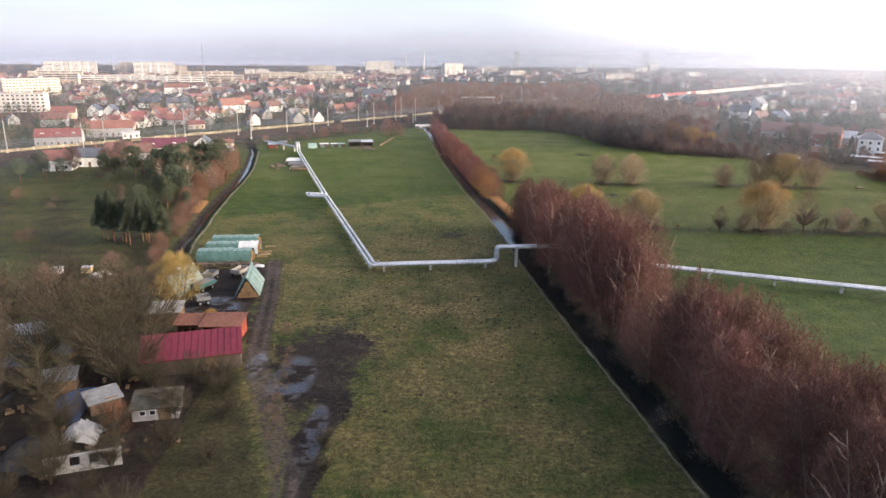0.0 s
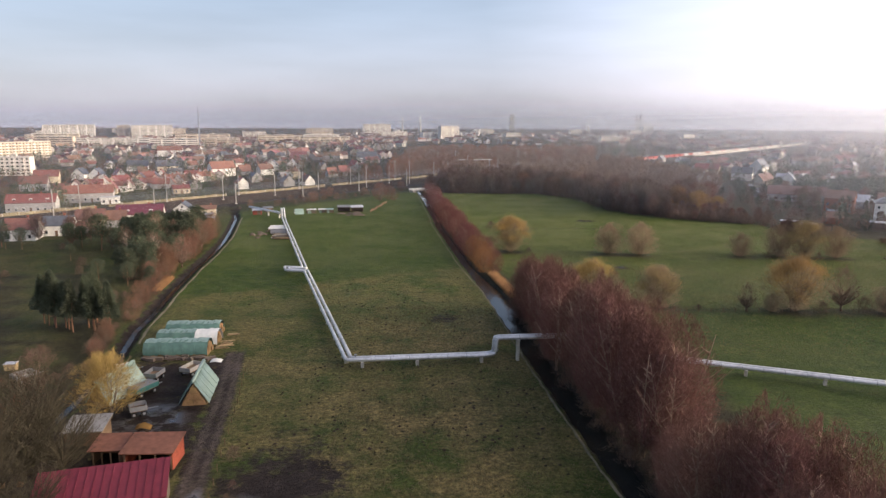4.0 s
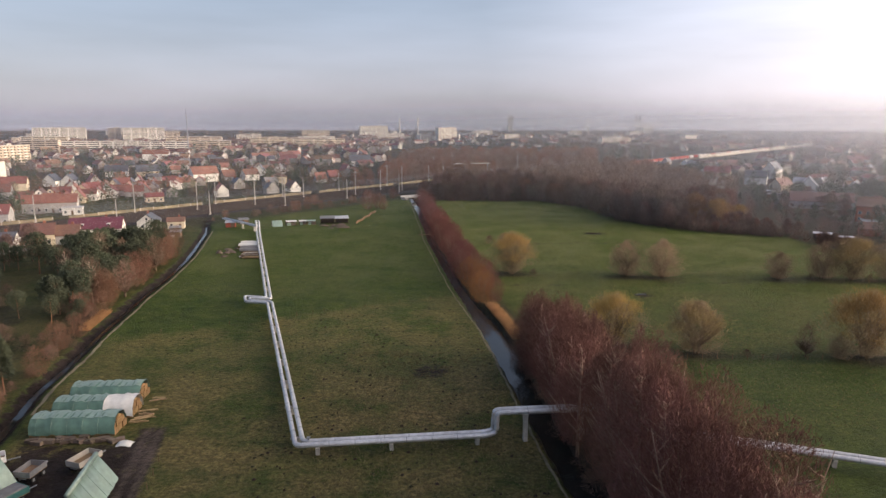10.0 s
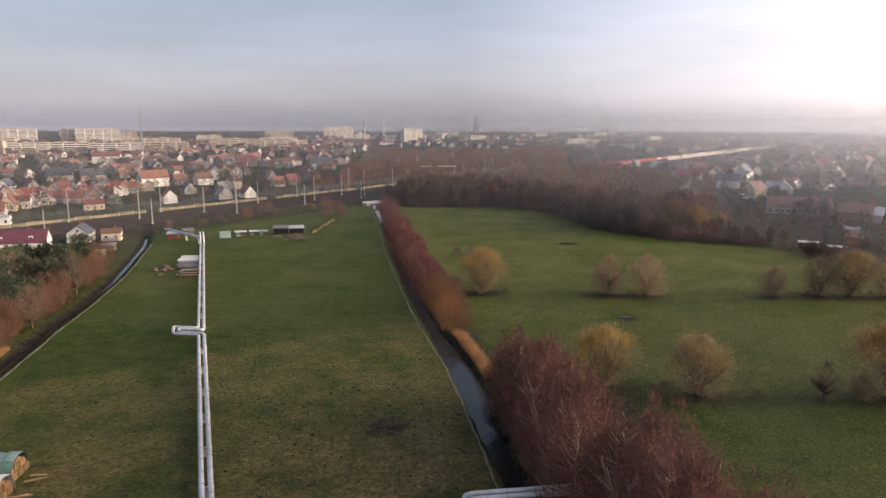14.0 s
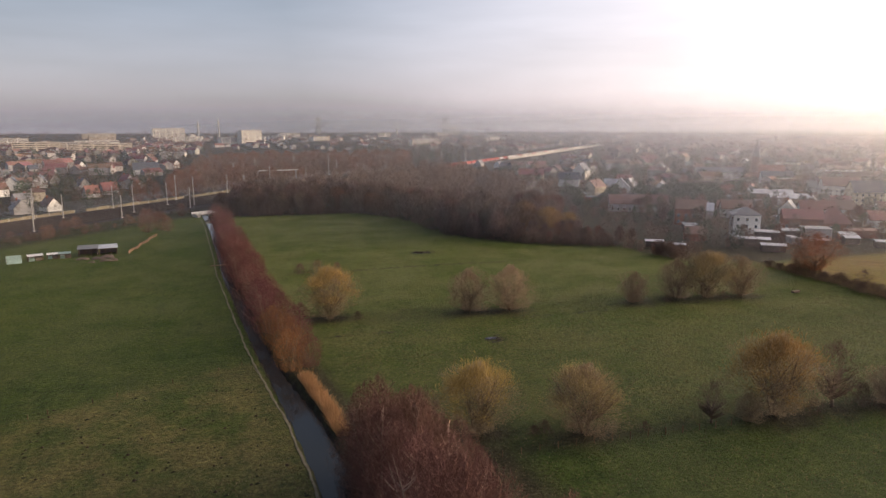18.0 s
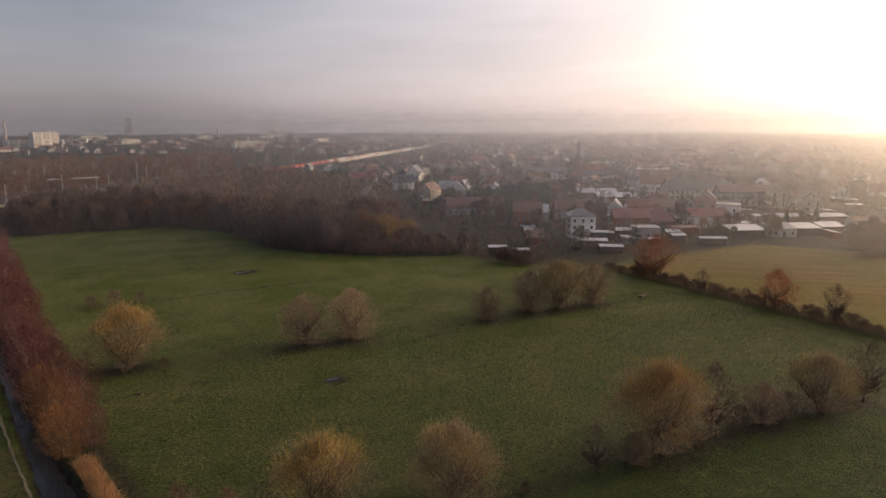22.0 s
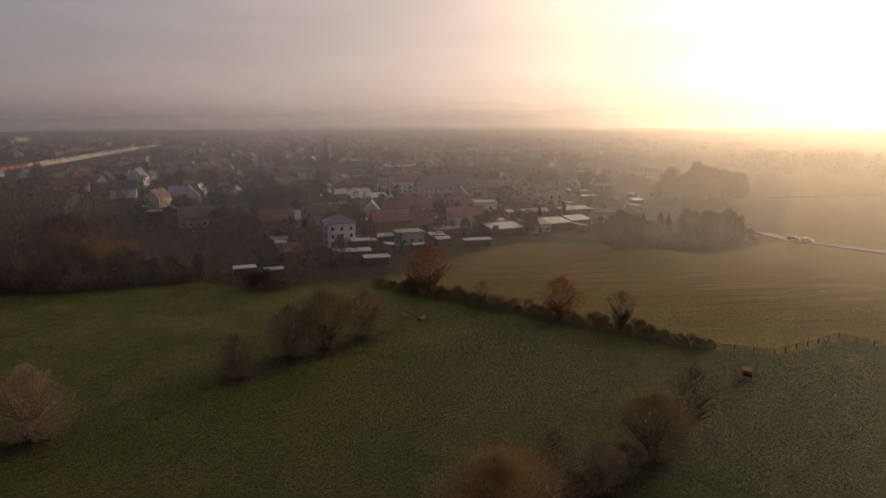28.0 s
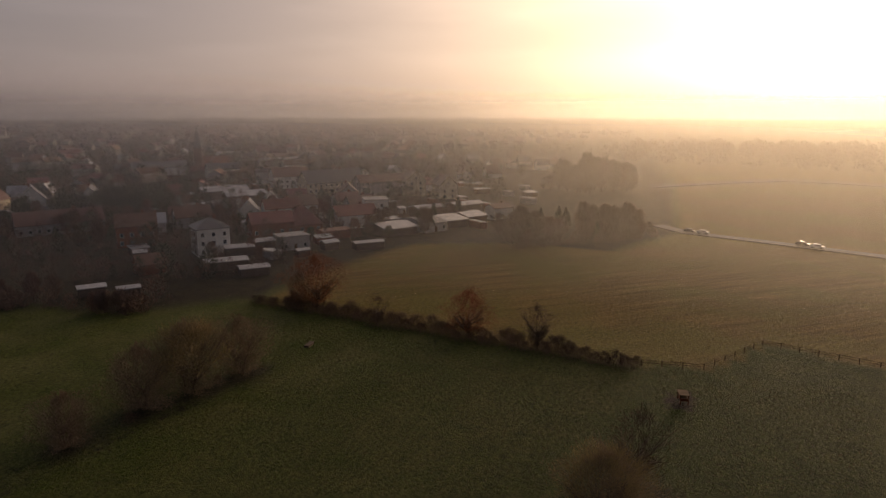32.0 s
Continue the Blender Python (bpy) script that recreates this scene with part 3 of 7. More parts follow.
    yard = step(-2, 1, X + 58 + wob * 0.4) * (1 - step(-40.5, -38, X + 0.3 * wob + (Y - 120) * 0.12)) * step(98, 103, Y) * (1 - step(134, 139, Y + 0.3 * wob))
    mud = np.maximum(yard, (1 - step(1.4, 2.6, np.abs(X - tx + 0.3))) * (Y < 141) * (0.15 + 0.75 * step(74, 86, Y)))
    # dark garden soil, also painting in the shade beneath the thicket
    mud = np.maximum(mud, 0.95 * (X < -36 - 0.05 * (Y - 60)) * (X > -95) * (Y < 100))
    e = np.hypot((X + 22.4 + 0.3 * wob) / (5.6 + 2.0 * step(78, 95, Y)), (Y - 86) / 14)
    mud = np.maximum(mud, 1.2 * (1 - step(0.2, 1.9, e + 0.05 * wob)))
    mud = np.maximum(mud, (1 - step(1.5, 3.0, np.abs(X + 18.6 - 0.3 * wob))) * (Y < 82) * (Y > 30))
    mud = np.maximum(mud, 1 - step(0.5, 1.0, np.hypot((X - 157.5) / 6, (Y - 165.6) / 3.5)))
    mud = np.maximum(mud, 1 - step(0.5, 1.0, np.hypot((X - 55.4) / 3.5, (Y - 221.5) / 2.5)))
    mud = np.maximum(mud, 1 - step(0.5, 1.0, np.hypot((X - 65.9) / 6, (Y - 323) / 4)))
    mud = np.maximum(mud, 0.8 * (1 - step(0.4, 0.9, np.hypot((X + 0.5) / 5.5, (Y - 165) / 5))) * (wob > -2))
    # where the pale grass is lifted further to stand for haze: grows northward
    pale_haze = (X > cx + 3) * step(150, 300, Y + 0.25 * (X - 60) + 2 * wob) * 0.9
    pale_haze = np.maximum(pale_haze, 0.55 * inmead * (1 - south) * step(200, 260, Y))
    bw = np.interp(Y, (195, 215), (2.3, 1.6))
    bank = (1 - step(bw, bw + 0.8, np.abs(X - cx))) * (Y < 475)
    wet = 1 - step(0.6, 1.1, np.hypot((X + 25.2) / 3.6, (Y - 81) / 8.5))
    wet = np.maximum(wet, 1 - step(0.6, 1.1, np.hypot((X + 31.6) / 1.6, (Y - 86) / 5)))
    wet = np.maximum(wet, 1 - step(0.6, 1.1, np.hypot((X + 19.3) / 1.6, (Y - 66) / 9)))
    wet = np.maximum(wet, 0.8 * (1 - step(0.6, 1.1, np.hypot((X + 46) / 6, (Y - 110) / 7))))
    mud = np.maximum(mud, 0.8 * bank)
    mud = np.maximum(mud, 1.0 * (1 - step(1.7, 2.6, np.abs(X - sx))) * (Y < 380))
    mud = np.maximum(mud, 0.55 * (1 - step(0.4, 1.4, np.abs(Y - 300 - 0.02 * (X - 60)))) * (X > 15) * (X < 100))
    mud = np.maximum(mud, 0.5 * (1 - step(0.3, 1.2, np.abs(Y - 232 - 0.03 * X + 0.4 * wob))) * (X > 18) * (X < 140))
    for name, val in (("dry", dry), ("field", field), ("rail", rail), ("litter", litter), ("track", track), ("mud", mud), ("wet", wet), ("pale_haze", pale_haze)):
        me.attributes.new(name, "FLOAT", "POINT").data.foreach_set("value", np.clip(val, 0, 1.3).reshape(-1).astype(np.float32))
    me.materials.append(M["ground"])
    me.update()
    me.validate()
    tagged(new("ground", me), "damp winter meadow with dry tufts, mud and ploughed soil", "ground", kind="structure")


def ribbon(name, table, y0, y1, width, z, label):
    ys = np.arange(y0, y1, 4.0)
    xs = along(table, ys)
    sh = Shape()
    for x, y in zip(xs, ys):
        sh.v += [(x - width / 2, y, z), (x + width / 2, y, z)]
    sh.f = [(2 * i, 2 * i + 1, 2 * i + 3, 2 * i + 2) for i in range(len(ys) - 1)]
    tagged(part(name, sh, M["water"]), label, "water", kind="structure")


build_ground()
ribbon("canal_water", CANAL, -60, 462, 5.4, -0.75, "still dark water reflecting the sky in a straight canal")
ribbon("stream_water", STREAM, -40, 370, 3.0, -1.06, "narrow dark stream between grassy banks")

# ---- distant haze, imitated by nested see-through shells ----


def mist_bank(radius, density):
    sh, k = Shape(), 192
    for i in range(k):
        a = 2 * math.pi * i / k
        r = radius * (1 + 0.02 * math.sin(2 * a + radius))
        for z in (-2.5, 30, 60, 67 + 0.043 * radius):
            sh.v.append((20 + r * math.cos(a), 130 + r * math.sin(a), z))
    sh.f = [(4 * i + j, 4 * i + j + 1, 4 * ((i + 1) % k) + j + 1, 4 * ((i + 1) % k) + j) for i in range(k) for j in range(3)]
    ob = part("mist_bank", sh, haze_shell_material(density, radius), smooth=True)
    tagged(ob, "thin see-through sheet standing in for pale winter haze", "mist", "mist banks", "stuff")


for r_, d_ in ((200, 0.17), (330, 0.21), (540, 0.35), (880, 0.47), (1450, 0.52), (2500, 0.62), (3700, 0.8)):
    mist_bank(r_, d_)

# ---- trees ----


def slivers(base, way, length, width, material, name):
    """Thin tapering twigs as triangles."""
    n_ = len(base)
    side = np.cross(way, rng.normal(size=(n_, 3)))
    side /= np.linalg.norm(side, axis=1, keepdims=True) + 1e-9
    w = (width / 2)[:, None] * side
    tip = base + way * length[:, None]
    return tri_mesh(name, np.stack([base - w, base + w, tip], 1), material)


def crown_points(n_, h, r, low, shape):
    """Points in a crown of height h and radius r, more of them near its skin."""
    u = rng.random(n_)
    a = rng.random(n_) * 2 * math.pi
    prof = {"oval": np.sin(np.pi * (0.14 + 0.74 * u)) ** 0.7, "round": np.sqrt(np.clip(1 - (2 * u - 0.95) ** 2, 0.03, 1)),
            "cone": (1 - u) ** 0.62 * 0.94 + 0.06, "bush": np.sqrt(np.clip(1 - u ** 2, 0.03, 1)),
            "dome": np.where(u < 0.42, 0.50 + 0.50 * np.sin(u / 0.42 * np.pi / 2), np.sqrt(np.clip(1 - ((u - 0.42) / 0.60) ** 2, 0.02, 1)))}[shape]
    amp = 0.45 if shape == "dome" else 1.15 if shape == "round" else 1.0
    lump = 1 + amp * (0.26 * np.sin(2 * a + 4 * u + r) + 0.26 * np.sin(5 * a - 9 * u) + 0.12 * np.sin(9 * a + 13 * u))
    u = np.clip(u * (1 + 0.07 * np.sin(3 * a + 2 * r) + 0.06 * np.sin(7 * a)), 0, 1.1)
    if shape == "oval":
        u = u ** 0.72
        prof = np.sin(np.pi * (0.14 + 0.74 * u)) ** 0.7
    rad = r * prof * lump * rng.random(n_) ** 0.42
    z = h * (low + (1 - low) * u)
    return np.stack([rad * np.cos(a), rad * np.sin(a), z], 1), u


def tree_kind(kind, h, r, low, shape, twig, bark, n_twig, seed, twig_len=0.09, twig_w=0.055, stems=1, limbs=14, up=0.8, leafy=False, forks=2, wild=0.45):
    """Trunk with limbs, and a crown of twigs, for one kind of tree. Returns the two meshes."""
    global rng
    rng = np.random.default_rng(seed)
    rd = random.Random(seed)
    sh = Shape()
    for k in range(stems):
        a0, lean = rd.random() * 6.28, (0.0 if stems == 1 else 0.16 + 0.12 * rd.random())
        top = h * (0.93 if shape in ("oval", "cone", "dome") else 0.62)
        rad0 = h * (0.016 if stems == 1 else 0.010) * (1.7 if shape == "round" else 1.0)
        pts, rs = [], []
        for i in range(6):
            q = i / 5
            pts.append((math.cos(a0) * (lean * q * top + 0.25 * (stems > 1)) + 0.012 * h * math.sin(3 * q + seed), math.sin(a0) * (lean * q * top + 0.25 * (stems > 1)) + 0.012 * h * math.sin(2.3 * q + k), q * top - 0.25))
            rs.append(rad0 * (1 - 0.82 * q))
        sh.tube(pts, rs, 6)
        for j in range(max(3, limbs // stems)):
            q = low * 0.8 + (0.95 - low * 0.8) * rd.random() if shape != "round" else 0.22 + 0.4 * rd.random()
            f = q * 5 * (h / top) if shape != "round" else q * 5
            i = min(4, int(min(4.9, f)))
            p = Vector(pts[i]).lerp(Vector(pts[i + 1]), min(1.0, f - i))
            a = rd.random() * 6.28
            reach = r * (0.55 + 0.4 * rd.random()) * ((1.05 - q) if shape == "cone" else min(1.0, 1.5 - 1.35 * q) if shape in ("oval", "dome") else 1.0)
            rise = reach * up * (0.6 + 0.8 * rd.random()) if shape != "cone" else -0.1 * reach
            w = Vector((math.cos(a), math.sin(a), 0))
            sh.tube([p, p + w * reach * 0.45 + Vector((0, 0, rise * 0.35)), p + w * reach + Vector((0, 0, rise))], [rad0 * 0.5, rad0 * 0.32, rad0 * 0.12], 4, cap=False)
            for k2 in range(forks):
                t2, a2 = 0.3 + 0.6 * rd.random(), a + rd.uniform(-1.1, 1.1)
                p2 = p + w * reach * t2 + Vector((0, 0, rise * (0.15 + 0.8 * t2)))
                d2 = Vector((math.cos(a2), math.sin(a2), up * rd.uniform(0.4, 1.6))) * reach * rd.uniform(0.35, 0.65)
                sh.tube([p2, p2 + d2 * 0.55 + Vector((0, 0, 0.04 * reach)), p2 + d2], [rad0 * 0.2, rad0 * 0.13, rad0 * 0.05], 3, cap=False)
    trunk = sh.mesh("trunk", M[bark], True)
    base, u = crown_points(n_twig, h, r, low, shape)
    out = base - np.array([0, 0, h * low])
    out[:, 2] *= 0.25
    out /= np.linalg.norm(out, axis=1, keepdims=True) + 1e-6
    way = out * 0.8 + rng.normal(size=(n_twig, 3)) * wild + np.array([0, 0, up * 0.6])
    if shape in ("round", "bush"):
        out = base - np.array([0, 0, h * (low + 0.25)])
        out /= np.linalg.norm(out, axis=1, keepdims=True) + 1e-6
        way = out + rng.normal(size=(n_twig, 3)) * wild + np.array([0, 0, 0.35])
    if shape == "dome":
        way = out * 0.6 + rng.normal(size=(n_twig, 3)) * wild + np.array([0, 0, 0.55])
    if shape == "cone":
        way = out + rng.normal(size=(n_twig, 3)) * 0.2 + np.array([0, 0, -0.25])
    if leafy:
        way = rng.normal(size=(n_twig, 3))
    way /= np.linalg.norm(way, axis=1, keepdims=True)
    length = h * twig_len * (0.5 + rng.random(n_twig))
    base = base - way * length[:, None] * 0.5
    crown = slivers(base, way, length, h * twig_w * 0.1 * (0.6 + 0.8 * rng.random(n_twig)), M[twig], "crown")
    return trunk, crown


def lit_top_shoots(h, r, low, twig, n_clump, per, seed):
    """Clumps of yellow young shoots on a willow's upper skin; their paler colour also imitates its sky-lit top."""
    global rng
    rng = np.random.default_rng(seed)
    u, a = 0.30 + 0.70 * rng.random(n_clump) ** 0.8, rng.random(n_clump) * 2 * math.pi
    rad = r * np.sqrt(np.clip(1 - (2 * u - 0.95) ** 2, 0.05, 1)) * (0.55 + 0.4 * rng.random(n_clump))
    mid = np.stack([rad * np.cos(a), rad * np.sin(a), h * (low + (0.96 - low) * u)], 1)
    i = np.repeat(np.arange(n_clump), per)
    base = mid[i] + rng.normal(size=(len(i), 3)) * np.array([0.10, 0.10, 0.065]) * h
    way = mid[i] - np.array([0, 0, h * 0.35])
    way = way / np.linalg.norm(way, axis=1, keepdims=True) + rng.normal(size=way.shape) * 0.6 + np.array([0, 0, 0.35])
    way /= np.linalg.norm(way, axis=1, keepdims=True)
    return slivers(base, way, h * 0.055 * (0.5 + rng.random(len(i))), np.full(len(i), h * 0.0066), M[twig], "upper_crown")


KINDS = {
    "alder_a": tree_kind("alder", 15.5, 4.3, 0.12, "dome", "twig_alder", "bark_alder", 9400, 11, 0.050, 0.030, wild=0.6, limbs=22, forks=1, up=1.0),
    "alder_b": tree_kind("alder", 15.5, 4.0, 0.10, "dome", "twig_alder", "bark_alder", 9400, 12, 0.050, 0.030, wild=0.6, stems=3, limbs=24, forks=1, up=1.0),
    "alder_c": tree_kind("alder", 15, 4.7, 0.14, "dome", "twig_alder", "bark_alder", 9400, 13, 0.050, 0.030, wild=0.6, stems=2, limbs=24, forks=1, up=1.0),
    "alder_round": tree_kind("alder", 14.5, 5.4, 0.03, "dome", "twig_alder", "bark", 14000, 34, 0.045, 0.034, wild=0.8, stems=4, limbs=24, forks=1, up=0.8),
    "shrub_a": tree_kind("shrub", 8, 3.8, 0.03, "dome", "twig_maroon", "bark", 5600, 14, 0.055, 0.055, stems=4, wild=0.75, up=0.9),
    "shrub_b": tree_kind("shrub", 7, 3.5, 0.02, "dome", "twig_ginger", "bark", 5400, 15, 0.055, 0.055, stems=4, wild=0.75, up=0.9),
    "scrub_tree": tree_kind("scrub", 8, 3.6, 0.06, "dome", "twig_rust", "bark", 3000, 35, 0.085, 0.045, stems=3, wild=0.6, up=1.3),
    "bush": tree_kind("bush", 3.2, 2.2, 0.02, "bush", "twig_brown", "bark", 1100, 16, 0.17, 0.12, stems=4),
    "willow_a": tree_kind("willow", 10.0, 5.2, 0.06, "round", "twig_tan", "bark", 9800, 17, 0.06, 0.05, stems=3, limbs=34, up=1.2, wild=0.8) + (lit_top_shoots(10.0, 5.1, 0.08, "twig_gold", 26, 260, 61),),
    "willow_b": tree_kind("willow", 9.6, 5.1, 0.06, "round", "twig_tan", "bark", 9800, 18, 0.06, 0.05, stems=3, limbs=34, up=1.2, wild=0.8) + (lit_top_shoots(9.6, 5.0, 0.08, "twig_willow", 22, 260, 62),),
    "willow_c": tree_kind("willow", 9.2, 5.0, 0.06, "round", "twig_tan", "bark", 11000, 19, 0.055, 0.056, stems=3, limbs=38, up=1.0, wild=0.8),
    "sallow": tree_kind("sallow", 12, 6.4, 0.15, "round", "twig_olive", "bark_dark", 2100, 20, 0.06, 0.036, stems=3, limbs=66, up=0.9, forks=6, wild=1.1),
    "sallow_gold": tree_kind("sallow", 11, 4.6, 0.12, "oval", "twig_gold", "bark", 6500, 21, 0.10, 0.05, stems=3, limbs=34, up=0.8),
    "red_oak": tree_kind("oak", 9.5, 4.8, 0.18, "round", "twig_red", "bark", 8500, 22, 0.042, 0.062, limbs=22, leafy=True),
    "orange": tree_kind("maple", 13, 4.5, 0.2, "oval", "twig_orange", "bark", 3500, 23, 0.06, 0.14, leafy=True),
    "yellow": tree_kind("maple", 12, 4.8, 0.2, "oval", "twig_yellow", "bark", 3500, 24, 0.06, 0.14, leafy=True),
    "birch": tree_kind("birch", 12, 3.0, 0.25, "oval", "twig_brown", "bark_pale", 1300, 25, 0.10, 0.035, limbs=26),
    "bare": tree_kind("bare", 12, 4.2, 0.2, "round", "twig_brown", "bark", 1700, 26, 0.10, 0.045, limbs=34, forks=4, wild=0.8),
    "wood_a": tree_kind("wood", 14, 4.2, 0.12, "oval", "twig_brown", "bark", 2400, 27, 0.13, 0.09, limbs=12),
    "wood_b": tree_kind("wood", 13, 4.4, 0.1, "oval", "twig_rust", "bark", 2200, 28, 0.13, 0.09, limbs=12),
    "wood_c": tree_kind("wood", 15, 4.0, 0.14, "oval", "twig_brown", "bark", 2300, 29, 0.13, 0.09, stems=2, limbs=12),
    "spruce": tree_kind("spruce", 11.5, 2.3, 0.32, "cone", "needle", "bark_pine", 4200, 30, 0.07, 0.15, limbs=26),
    "pine": tree_kind("pine", 11, 3.2, 0.36, "oval", "needle", "bark_pine", 2200, 31, 0.07, 0.16, limbs=16, leafy=True),
}
rng = np.random.default_rng(99)


def plant(kind, x, y, size=1.0, label="", group="", name="tree", spin=None, tall=1.0, wide=1.0):
    trunk, crown, *extra = KINDS[kind]
    z = float(ground_z(x, y))
    ob = thing(name, x, y, z, 0, label, "bush" if name in ("bush", "shrub") else "tree", group)
    a = rng.random() * 360 if spin is None else spin
    ob.matrix_basis = pose(x, y, z, 0, 0, a) @ Matrix.Diagonal((size * wide, size * wide, size * tall, 1))
    part("trunk", trunk, None, ob)
    part("crown", crown, None, ob)
    for shoots in extra:
        part("upper_crown", shoots, None, ob, "golden young shoots, pale as the sky-lit crown top" if kind == "willow_a" else "olive-yellow young shoots, pale as the sky-lit crown top")
    return ob


# tall bare alders on the far bank of the canal
y_ = 34.0
while y_ < 172:
    for off in ((3.4, 7.4, 11.0) if y_ < 96 else (3.6, 8.0)):
        wide_ = off + rng.normal() * 1.0
        near_gap = 0.72 if (128 < y_ < 146 and off > 7) else 1.0
        plant(("alder_a", "alder_b", "alder_c")[int(rng.integers(3))] if y_ < 160 else "alder_round", float(along(CANAL, y_)) + wide_, y_ + rng.normal() * 1.2,
              float(np.interp(y_, (34, 78, 84, 92, 98, 136, 148, 172), (1.04, 1.06, 0.62, 0.62, 1.20, 1.18, 0.98, 0.84))) * near_gap * (0.88 + 0.2 * rng.random()), "tall bare alder with reddish twigs beside the canal", "alders along the canal", "alder_tree")
    y_ += 5.2
for k in range(105):
    yy = 36 + 138 * rng.random()
    plant("bush", float(along(CANAL, yy)) + 1.3 + 2.8 * rng.random(), yy, 0.4 + 0.6 * rng.random(), "bare brown brush hanging over the canal", "canal brush", "bush")
for k in range(26):
    yy = 36 + 136 * rng.random()
    plant("bush", float(along(CANAL, yy)) + 3 + 8 * rng.random(), yy, 0.7 + 0.6 * rng.random(), "low brown undergrowth bush beneath the alders", "undergrowth bushes", "bush")
# lower reddish row beyond the reed gap: ginger domes first, then maroon ones
y_ = 214.0
while y_ < 424:
    ginger = y_ < 236 or (y_ > 300 and rng.random() < 0.12)
    big = (1.0 + 0.32 * rng.random()) * (0.88 if y_ < 236 else 1.0 if y_ < 340 else 0.9)
    plant("shrub_b" if ginger else "shrub_a", float(along(CANAL, y_)) + 3.2 + rng.normal() * 0.4, y_, big,
          "%s bare shrub tree lining the canal" % ("ginger-brown" if ginger else "dark maroon"), "shrub trees along the canal", "shrub")
    plant("shrub_a" if rng.random() < 0.75 else "scrub_tree", float(along(CANAL, y_)) + 7.0 + rng.normal() * 0.7, y_ + 3.0 + rng.normal(), big * (0.6 + 0.3 * rng.random()),
          "lower reddish bare shrub behind the canal row", "shrub trees along the canal", "shrub")
    y_ += 8.6
# willows of the right meadow
for kind, x, y, s in (("willow_a", 23.5, 247.5, 1.05), ("willow_a", 37.0, 179.0, 0.92), ("willow_b", 52.4, 174.5, 0.95), ("willow_c", 57.2, 243.5, 1.0), ("willow_c", 67.6, 241.8, 1.05),
                      ("willow_c", 101, 239, 0.75), ("willow_c", 114.5, 240, 1.0), ("willow_b", 122.5, 238.5, 1.12), ("willow_c", 132.8, 237.5, 0.98), ("bare", 73.3, 172.3, 0.55),
                      ("willow_a", 84.6, 171.5, 1.12), ("bare", 96.0, 171.5, 0.9), ("willow_c", 106, 170.0, 0.62), ("willow_b", 117.7, 167.8, 0.88), ("bare", 128.3, 166.5, 0.86), ("willow_c", 79, 171, 0.42)):
    plant(kind, x, y, s * (1.12 if "willow" in kind else 1.0), "round willow with golden yellow twigs" if kind == "willow_a" else "round willow with olive-yellow twigs" if kind == "willow_b" else "round greyish bare willow with short trunk" if kind == "willow_c" else "small bare tree on the meadow", "willows on the meadow", "willow_tree")
for x, y, s in ((101, 170.5, 1.2), (90.5, 170, 0.9), (111.5, 169.5, 1.3), (123, 167, 1.0), (45, 176, 0.5), (62, 173, 0.45), (29.5, 244, 0.7), (17, 255, 0.8), (20.5, 300, 1.0), (26, 301, 1.2), (32, 300.5, 0.9), (110, 237.5, 0.6), (127, 237, 0.6), (47, 176.5, 0.6)):
    plant("bush", x, y, s, "low bare bush on the meadow", "meadow bushes", "bush")
# hedge between meadow and crop field
for k in range(84):
    q = k / 83
    y = 268 - q * 92
    plant("bush", 168.8 + rng.normal() * 0.9, y, 0.65 + 0.7 * rng.random() ** 1.5, "dense brown hedge bush at the edge of the field", "hedge bushes", "bush", tall=0.8)
for kind, x, y, s, lab in (("red_oak", 170.5, 250.5, 1.36, "broad tree with rust-red leaves in the hedge"), ("red_oak", 169.5, 210, 1.05, "small tree with rust-red leaves in the hedge"),
                           ("bare", 170.5, 195.5, 0.72, "small bare tree in the hedge"), ("bare", 169, 232, 0.5, "small bare tree in the hedge"), ("bare", 171, 256, 0.7, "bare tree in the hedge")):
    plant(kind, x, y, s, lab, "hedge trees", "hedge_tree")
# wood behind the right meadow
made = 0
while made < 265:
    x = -8 + 156 * rng.random()
    e = float(np.interp(x, [a for a, _ in WOOD_E], [c for _, c in WOOD_E]))
    y = e + 2 + 75 * rng.random() ** 1.6
    s_, r_ = rail_st(x, y)
    if -12 < r_ < 47 or (x > 150 and y > 330 and rng.random() < 0.8):
        continue
    low_ = 0.5 if 108 < x < 150 and y < 352 else 1.0
    plant(("wood_a", "wood_c", "wood_a", "wood_b")[int(rng.integers(4))], x, y, low_ * (0.72 + 0.35 * rng.random()) * (0.8 if y - e < 8 else 1.0), "bare brown tree at the edge of the wood", "trees of the wood", "wood_tree")
    made += 1
for kind, x, y, s in (("orange", 118, 351, 1.05), ("yellow", 127, 347, 0.95), ("orange", 111, 362, 0.8), ("yellow", 138, 350, 0.7), ("orange", 132, 356, 0.85)):
    plant(kind, x, y, s, "autumn tree with %s leaves at the wood's edge" % kind, "autumn trees", "maple_tree")
# brush on the near side of the railway
for k in range(40):
    s_, r_ = -90 + 190 * rng.random(), 46 + 12 * rng.random()
    p_ = RAIL_P + RAIL_D * s_ + RAIL_N * r_
    if abs(p_[0] - float(along(CANAL, p_[1]))) < 6 or p_[0] > -14:
        continue
    big = k % 5 == 0
    plant("scrub_tree" if big else "bush", float(p_[0]), float(p_[1]), (0.5 + 0.4 * rng.random()) if big else 0.5 + 0.8 * rng.random(), "bare brown %s on the railway bank" % ("shrub" if big else "bush"), "railway brush", "shrub" if big else "bush")
